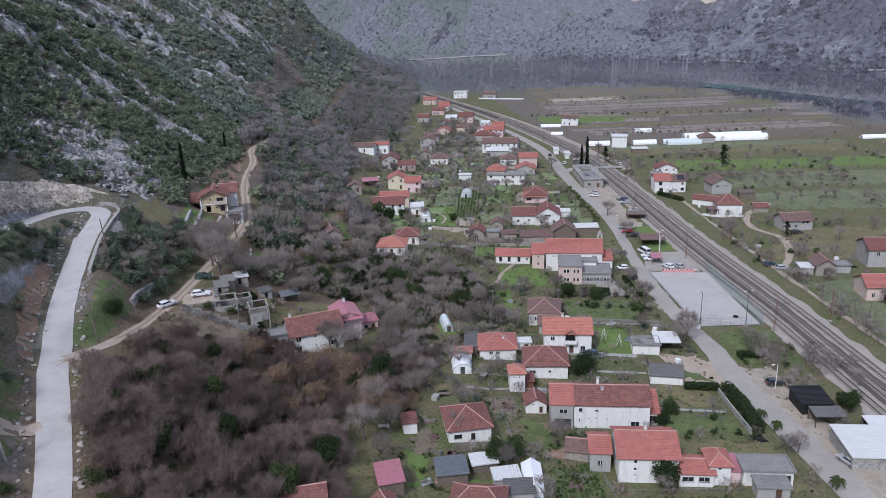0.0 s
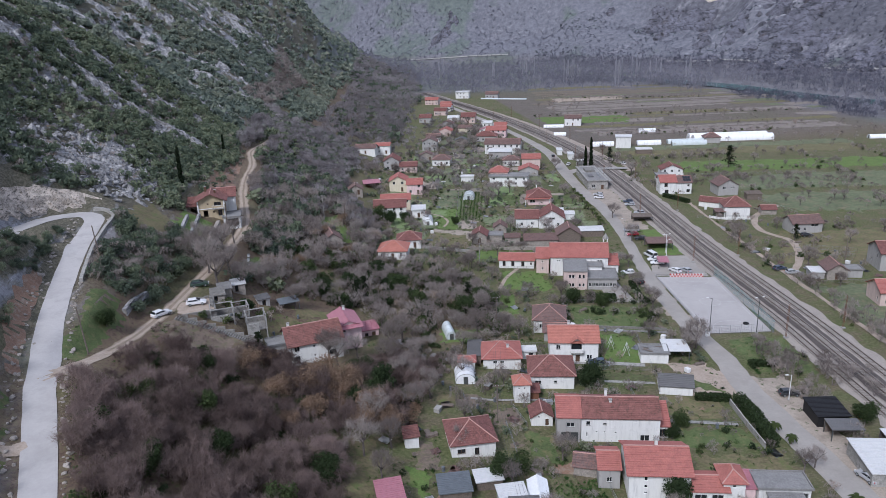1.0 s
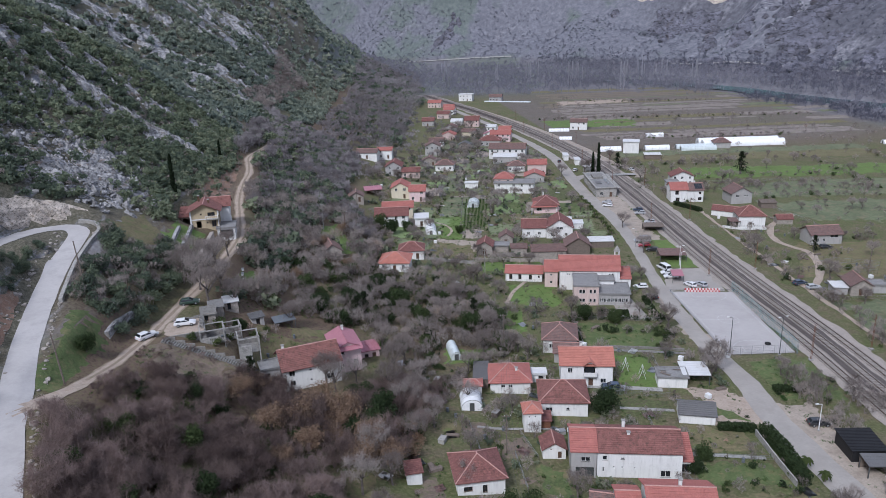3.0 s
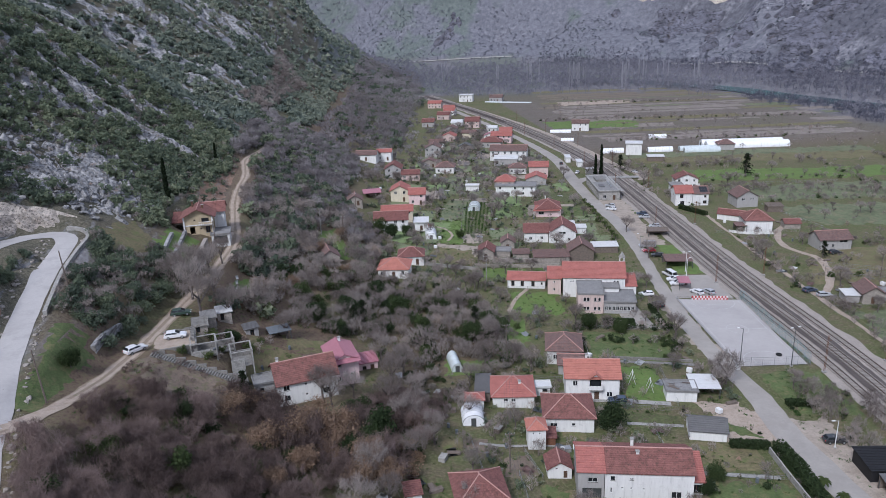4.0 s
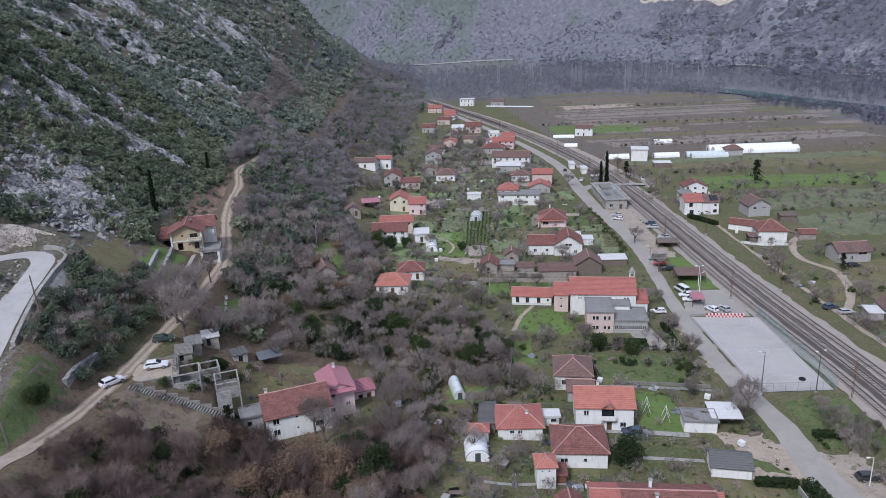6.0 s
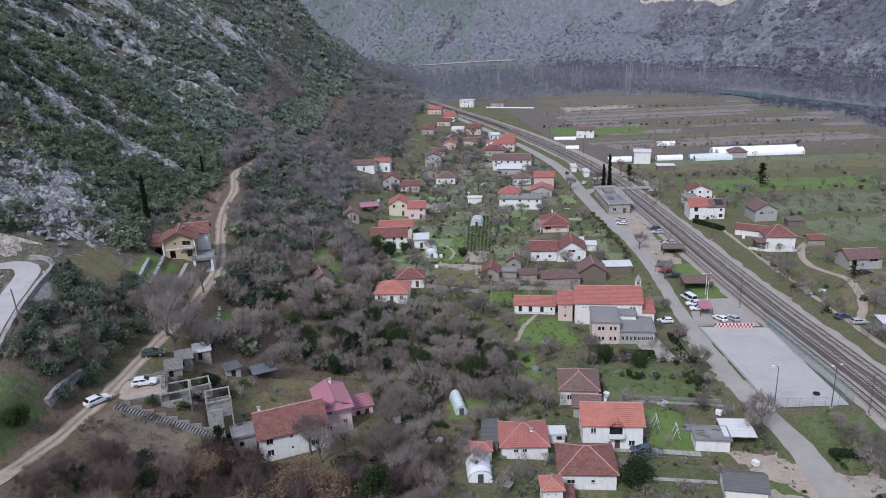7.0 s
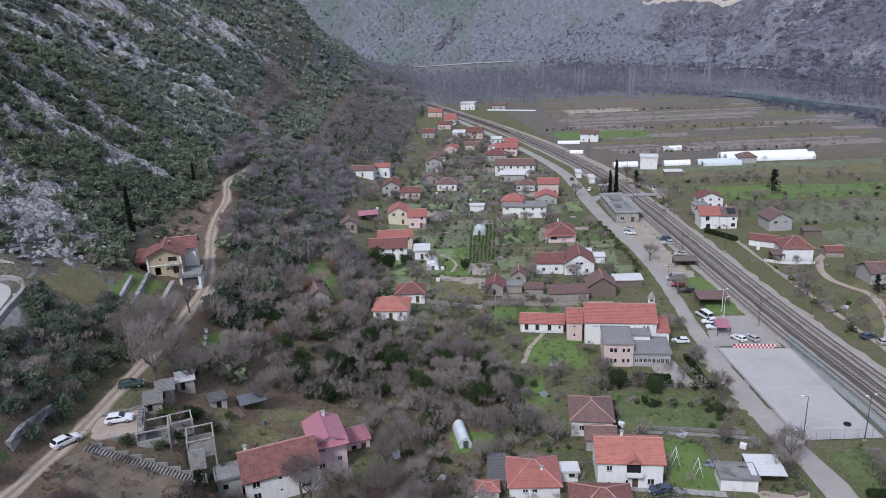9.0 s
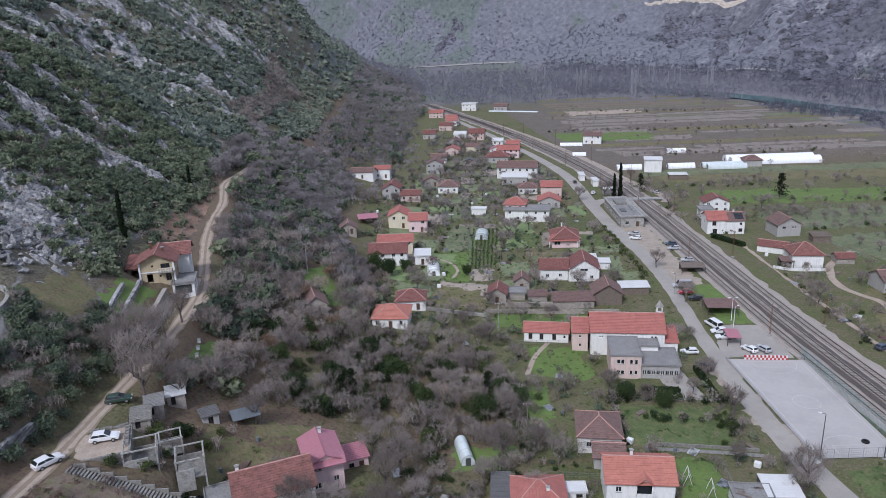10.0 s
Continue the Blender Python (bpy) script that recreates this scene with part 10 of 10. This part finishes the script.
# ---- vehicles ----
def car_meshes(kind="car"):
    """Body, cabin and wheels of a parked car; it looks along +x."""
    W_ = 1.76 if kind == "car" else 2.0
    if kind == "car":
        prof = [(-2.1, 0.35), (-2.1, 0.85), (-1.95, 0.98), (0.75, 0.95), (1.75, 0.82), (2.08, 0.62), (2.1, 0.32)]
        cab = [(-1.95, 0.96), (-1.55, 1.44), (0.0, 1.47), (0.95, 0.94)]
    else:
        prof = [(-2.8, 0.4), (-2.8, 1.15), (1.4, 1.15), (2.3, 1.0), (2.75, 0.8), (2.8, 0.4)]
        cab = [(-2.75, 1.13), (-2.7, 2.2), (0.9, 2.22), (1.7, 1.12)]

    def extrude(pr, w0, w1):
        bm = bmesh.new()
        n_ = len(pr)
        zs = [q[1] for q in pr]
        lo, hi = min(zs), max(zs)
        rows = []
        for s in (-1, 1):
            rows.append([bm.verts.new((x, s * (w0 + (w1 - w0) * (z - lo) / (hi - lo)) / 2, z)) for x, z in pr])
        bm.faces.new(rows[0])
        bm.faces.new(rows[1][::-1])
        for k in range(n_):
            bm.faces.new((rows[0][k], rows[0][(k + 1) % n_], rows[1][(k + 1) % n_], rows[1][k]))
        bmesh.ops.recalc_face_normals(bm, faces=bm.faces)
        bmesh.ops.bevel(bm, geom=list(bm.edges), offset=0.06, segments=1, affect="EDGES")
        return bm

    return prof, cab, W_, extrude


def car(label, x, y, yaw, colour, kind="car", z=None):
    prof, cab, W_, extrude = car_meshes(kind)
    t_ = thing("car" if kind == "car" else "van", label, "car" if kind == "car" else "van", x, y, (mz(x, y) + 0.12) if z is None else z, yaw, "parked vehicles")
    part("body", extrude(prof, W_ - 0.04, W_), PAINT[colour], t_)
    cabin = part("cabin", extrude(cab, W_ - 0.1, W_ - 0.42), PAINT[colour], t_)
    x0, x1, x2, x3 = (q[0] for q in cab)
    z0, z1 = cab[0][1] + 0.06, cab[1][1] - 0.1
    y0, y1 = (W_ - 0.1) / 2, (W_ - 0.42) / 2

    def at_z(zz):
        return y0 + (y1 - y0) * (zz - cab[0][1]) / (cab[1][1] - cab[0][1]) + 0.012

    def pane(nm, pts):
        bm = bmesh.new()
        bm.faces.new([bm.verts.new(q) for q in pts])
        part(nm, bm, MAT["glass"], cabin)

    for s in (-1, 1):
        ya, yb = s * at_z(z0), s * at_z(z1)
        f0, f1 = (z0 - cab[0][1]) / (cab[1][1] - cab[0][1]), (z1 - cab[0][1]) / (cab[1][1] - cab[0][1])
        a0, a1 = x0 + (x1 - x0) * f0 + 0.12, x0 + (x1 - x0) * f1 + 0.12
        c0, c1 = x3 + (x2 - x3) * f0 - 0.12, x3 + (x2 - x3) * f1 - 0.12
        m0, m1 = (a0 + c0) / 2, (a1 + c1) / 2
        pane("side_window", [(a0, ya, z0), (m0 - 0.05, ya, z0), (m1 - 0.05, yb, z1), (a1, yb, z1)])
        pane("side_window", [(m0 + 0.05, ya, z0), (c0, ya, z0), (c1, yb, z1), (m1 + 0.05, yb, z1)])
    for (xa, za), (xb, zb), nm, s in ((cab[3], cab[2], "windscreen", 1), (cab[0], cab[1], "rear_window", -1)):
        d_ = Vector((zb - za, 0, xa - xb)).normalized() * 0.02 * (1 if s > 0 else -1)
        pts = []
        for f, sg in ((0.1, -1), (0.1, 1), (0.9, 1), (0.9, -1)):
            yy_ = (y0 + (y1 - y0) * f - 0.1) * sg
            pts.append((xa + (xb - xa) * f + abs(d_.x) * s, yy_, za + (zb - za) * f + abs(d_.z) * 1.0 + 0.01))
        pane(nm, pts)
    ax = prof[-1][0] - 0.75
    for wx in (-ax + 0.1, ax - 0.05):
        for s in (-1, 1):
            bm = bmesh.new()
            tube(bm, (wx, s * (W_ / 2 - 0.2), 0.32), (wx, s * (W_ / 2 + 0.015), 0.32), 0.32, n=14)
            wh = part("wheel", bm, MAT["rubber"], t_)
            bm = bmesh.new()
            tube(bm, (wx, s * (W_ / 2 + 0.016), 0.32), (wx, s * (W_ / 2 + 0.03), 0.32), 0.2, n=10)
            part("rim", bm, MAT["metal"], wh)
    fx = prof[-1][0]
    for s in (-1, 1):
        part("headlight", boxes((fx - 0.12, s * 0.62 - 0.16, 0.55, fx + 0.005, s * 0.62 + 0.16, 0.7)), MAT["frame_w"], t_)
        part("tail_light", boxes((prof[0][0] - 0.01, s * 0.68 - 0.1, 0.65, prof[0][0] + 0.08, s * 0.68 + 0.1, 0.9)), MAT["paintr"], t_)
    return t_


for lab, x, y, yaw, col, kind in (
    ("white hatchback parked on the terrace", -42.8, 157.6, 8, "white", "car"), ("white saloon parked on the earth track", -48.6, 151.6, 48, "white", "car"), ("dark green car parked under trees", -44.6, 170.0, 10, "green", "car"),
    ("dark blue saloon parked by the street lamp", 80.5, 132.0, -8, "black", "car"), ("black estate car parked at the yard wall", 74.4, 201, 100, "black", "car"), ("white car by the bell tower", 74.0, 208.8, 170, "white", "car"),
    ("white car parked behind the barrier", 88.6, 207.5, 110, "white", "car"), ("grey car parked behind the barrier", 91.8, 207.0, 105, "silver", "car"),
    ("white van parked along the street", 86.8, 222.6, 100, "white", "van"), ("white car parked along the street", 86.4, 218.6, 170, "white", "car"), ("white car parked along the street", 86.0, 215.2, 170, "white", "car"),
    ("silver-white van on the gravel yard", 91.0, 251.5, 170, "silver", "van"), ("dark red car on the gravel yard", 89.6, 246.3, 175, "red", "car"), ("black car beside the gravel yard", 90.6, 241.0, 160, "black", "car"),
    ("silver car parked before the station", 96.6, 306.5, 160, "silver", "car"), ("white car parked before the station", 95.2, 301.2, 150, "white", "car"), ("green-black car near the tracks", 104.6, 291.6, 165, "blue", "car"), ("silver car near the tracks", 103.6, 286.6, 170, "silver", "car"), ("grey car parked by the bushes", 102.6, 273.6, 165, "silver", "car"),
    ("white car waiting at the level crossing", 129.9, 367.4, 100, "white", "car"), ("white car by the far end of the street", 102.3, 373.5, 60, "white", "car"),
    ("pale silver car parked by the ruin", 121.6, 198.4, -5, "silver", "car"), ("dark car parked behind the silver one", 119.8, 202.5, 10, "blue", "car"), ("black car before the grey house", 146.8, 231.4, 0, "black", "car"),
    ("orange-red car in a village garden", 19.0, 291.0, 80, "orange", "car"), ("blue and white pickup behind the slope houses", -10.0, 322.0, 10, "white", "van"), ("dark car in the white shed's doorway", 77.5, 103.5, 100, "silver", "car"),
    ("dark car parked beside the dormer house", 45.8, 152.8, 170, "blue", "car"), ("dark car by the far street", 100.5, 398, 80, "black", "car"),
):
    car(lab, x, y, yaw, col, kind)

# ---- river, and small things ----
ribbon("river", [q[:2] for q in RIVER], 30, MAT["water"], 0, 12, "calm blue-green river", kind="structure", category="river", flat=-1.6)
bench = thing("picnic_table", "dark wooden picnic table on the grass", "table", 89.0, 157.6)
part("tabletop", boxes((-0.9, -0.4, 0.7, 0.9, 0.4, 0.76)), MAT["wood"], bench)
for s in (-1, 1):
    part("seat", boxes((-0.9, s * 0.75 - 0.14, 0.42, 0.9, s * 0.75 + 0.14, 0.47)), MAT["wood"], bench)
    part("leg", boxes((s * 0.7 - 0.05, -0.8, -0.02, s * 0.7 + 0.05, 0.8, 0.42)), MAT["wood"], bench)
tp = thing("tarpaulin_heap", "crumpled red tarpaulin over a heap", "tarpaulin", 89.4, 122.2)
V, F = rock_shape(rng, 0.7)
tm = link_mesh("cover", V * (1.3, 1.5, 1.1), F, MAT["redtarp"])
tm.parent = tp
pa = random.Random(3)
for x, y in ((-4, 150), (1, 152), (9, 150.5), (11, 153), (8.5, 160), (12, 158), (30.5, 137.5), (19, 145.5), (13, 101), (22.5, 113), (9, 113), (31, 160.5), (6, 160), (7, 136), (2, 141), (5, 146)):
    cr = thing("crate", "weathered stacked crate among garden clutter", "crate", x, y, None, pa.uniform(0, 90), "garden clutter")
    w = pa.uniform(0.4, 0.9)
    part("box", boxes((-w, -w * 0.7, 0, w, w * 0.7, w)), MAT[pa.choice(["metal", "wood", "concrete", "wood"])], cr)
    part("lid", boxes((-w - 0.05, -w * 0.7 - 0.05, w, w + 0.05, w * 0.7 + 0.05, w + 0.06)), MAT[pa.choice(["wood", "metal", "concrete"])], cr)
for x, y, yaw in ((-37.0, 192.5, 12), (-37.3, 195.2, 10), (-37.6, 197.8, 14), (-37.9, 188.4, 30), (-37.2, 189.6, 25), (-33.9, 199.0, 0), (-34.0, 200.6, 5), (-34.1, 202.0, 0)):
    hv = thing("beehive", "white wooden beehive on a low stand in grass", "beehive", x, y, None, yaw, "beehives")
    part("stand", boxes((-0.35, -0.35, -0.1, 0.35, 0.35, 0.3)), MAT["wood"], hv)
    part("hive_body", boxes((-0.3, -0.3, 0.3, 0.3, 0.3, 0.95)), MAT["paintw"], hv)
    part("lid", boxes((-0.36, -0.36, 0.95, 0.36, 0.36, 1.05)), MAT["metal"], hv)
dish = thing("satellite_dish", "white satellite dish on a short pole", "satellite dish", 29.2, 136.0, 0.1, 20)
part("pole", tubes(((0, 0, 0), (0, 0, 1.6), 0.04)), MAT["metal"], dish)
bm = bmesh.new()
tube(bm, (0, 0, 1.6), (0, -0.15, 1.7), 0.12, 0.5, 14)
part("reflector", bm, MAT["paintw"], dish)
BOARD = boxes((-1.2, -0.45, 0, 1.2, 0.45, 0.13))
board_mesh = bpy.data.meshes.new("board")
BOARD.to_mesh(board_mesh)
BOARD.free()
board_mesh.materials.append(MAT["wood"])
bm = bmesh.new()
tube(bm, (0, 0, 0), (0, 0, 0.9), 0.3, n=12)
tube(bm, (0, 0, 0.42), (0, 0, 0.48), 0.315, n=12)
barrel_mesh = bpy.data.meshes.new("drum")
bm.to_mesh(barrel_mesh)
bm.free()
barrel_mesh.materials.append(MAT["tarp"])
tank = boxes((-0.6, -0.5, 0.12, 0.6, 0.5, 1.1))
bmesh.ops.bevel(tank, geom=list(tank.edges), offset=0.08, segments=2, affect="EDGES")
tank_mesh = bpy.data.meshes.new("tank")
tank.to_mesh(tank_mesh)
tank.free()
tank_mesh.materials.append(MAT["paintw"])
pal_mesh = bpy.data.meshes.new("pallet")
bm = boxes((-0.6, -0.5, 0, 0.6, 0.5, 0.11))
bm.to_mesh(pal_mesh)
bm.free()
pal_mesh.materials.append(MAT["wood"])
sheet_mesh = []
for k, nm in enumerate(("white_sheet", "roof_brown", "metal", "tarp")):
    bm = bmesh.new()
    n_ = 8
    vs = [[bm.verts.new((i * 0.32 - 1.3, j * 0.25 - 1, 0.10 + 0.035 * math.sin(0.9 * i + k) * math.cos(0.8 * j) + 0.03 * i)) for j in range(n_)] for i in range(n_)]
    for i in range(n_ - 1):
        for j in range(n_ - 1):
            bm.faces.new((vs[i][j], vs[i + 1][j], vs[i + 1][j + 1], vs[i][j + 1]))
    bmesh.ops.solidify(bm, geom=list(bm.faces), thickness=0.03)
    me = bpy.data.meshes.new("sheet")
    bm.to_mesh(me)
    bm.free()
    me.materials.append(MAT[nm])
    sheet_mesh.append(me)
p = np.vstack([spots(POLY_V, 130, 1, 2.2, False), spots([(-6, 100), (14, 100), (20, 150), (14, 172), (0, 168), (-4, 140)], 34, 1, 2.0, False), spots([(118, 190), (150, 186), (150, 270), (122, 280)], 26, 1, 2.0, False)])
for k, (x, y, z) in enumerate(p):
    a = rng.uniform(0, 180)
    if k % 4 == 0:
        q = thing("board_stack", "stack of weathered grey boards on the ground", "boards", x, y, None, a, "garden clutter")
        for lv in range(3):
            ob = part("board", board_mesh, None, q)
            ob.matrix_basis = pose(0.1 * lv, 0.06 * lv, 0.135 * lv, 0, 0, 5 * lv - 4)
    elif k % 4 == 1:
        part("drum", barrel_mesh, None, thing("barrel", "blue-grey water barrel in a garden", "barrel", x, y, None, a, "garden clutter"))
    elif k % 12 == 2:
        q = thing("water_tank", "white plastic water tank on a pallet", "water tank", x, y, None, a, "garden clutter")
        part("tank", tank_mesh, None, q)
        part("pallet", pal_mesh, None, q)
    else:
        part("sheet", sheet_mesh[k // 4 % 4], None, thing("roofing_sheet", "crumpled sheet covering a heap", "sheet", x, y, None, a, "garden clutter"))
# vines and weeds round the terrace, and a swing on the lawn
p = np.array([(-34.6, 158.5, 14.5), (-37.2, 163.6, 17.2), (-30.4, 164.6, 13.2), (-39.4, 165.4, 18.5), (-33.6, 166.6, 15.4), (-40.6, 152.6, 17.0), (-36, 153.6, 14.6), (-28.6, 169.6, 12.2), (-26.4, 160.6, 10.8), (-19.6, 163.6, 8.0), (-24.6, 154.6, 9.0), (-15.6, 159.6, 6.6)])
p[:, 2] = grid_z(p[:, 0], p[:, 1])
scatter("garden_shrubs", "green vines and weeds round old pergolas", "garden shrubs", "leaf", EVER, p, ur(len(p), 0.5, 1.0), ur(len(p), 0.3, 1))
p2 = p + (1.6, 1.2, 0)
p2[:, 2] = grid_z(p2[:, 0], p2[:, 1])
scatter("garden_shrubs", "bare vines and brambles round old pergolas", "garden shrubs", "twig", BUSH_M, p2, ur(len(p), 0.4, 0.8), ur(len(p), 0.2, 1))
for k, (x, y) in enumerate(((-32, 157), (-28, 163), (-25, 166), (-35.5, 156.5), (-21, 158), (-17, 167), (-30, 154), (-23, 171), (-14, 165), (-38, 171))):
    a = 37 * k
    if k % 2:
        part("drum", barrel_mesh, None, thing("barrel", "blue-grey water barrel in a garden", "barrel", x, y, None, a, "garden clutter"))
    else:
        part("sheet", sheet_mesh[k // 2 % 4], None, thing("roofing_sheet", "crumpled sheet covering a heap", "sheet", x, y, None, a, "garden clutter"))
for x, y, yaw in ((52.0, 161.0, 70), (54.5, 157.0, 70)):
    sw = thing("swing", "white tubular garden swing frame on the lawn", "swing", x, y, None, yaw, "garden swings")
    for sx in (-1.3, 1.3):
        for sy in (-0.8, 0.8):
            part("leg", tubes(((sx, sy, -0.1), (sx, 0, 2.4), 0.045)), MAT["paintw"], sw)
    part("top_bar", tubes(((-1.35, 0, 2.4), (1.35, 0, 2.4), 0.05)), MAT["paintw"], sw)
    for sx in (-0.3, 0.3):
        part("rope", tubes(((sx, 0, 0.55), (sx, 0, 2.4), 0.015, 0.015, 4)), MAT["darkmetal"], sw)
    part("seat", boxes((-0.35, -0.15, 0.5, 0.35, 0.15, 0.55)), MAT["wood"], sw)
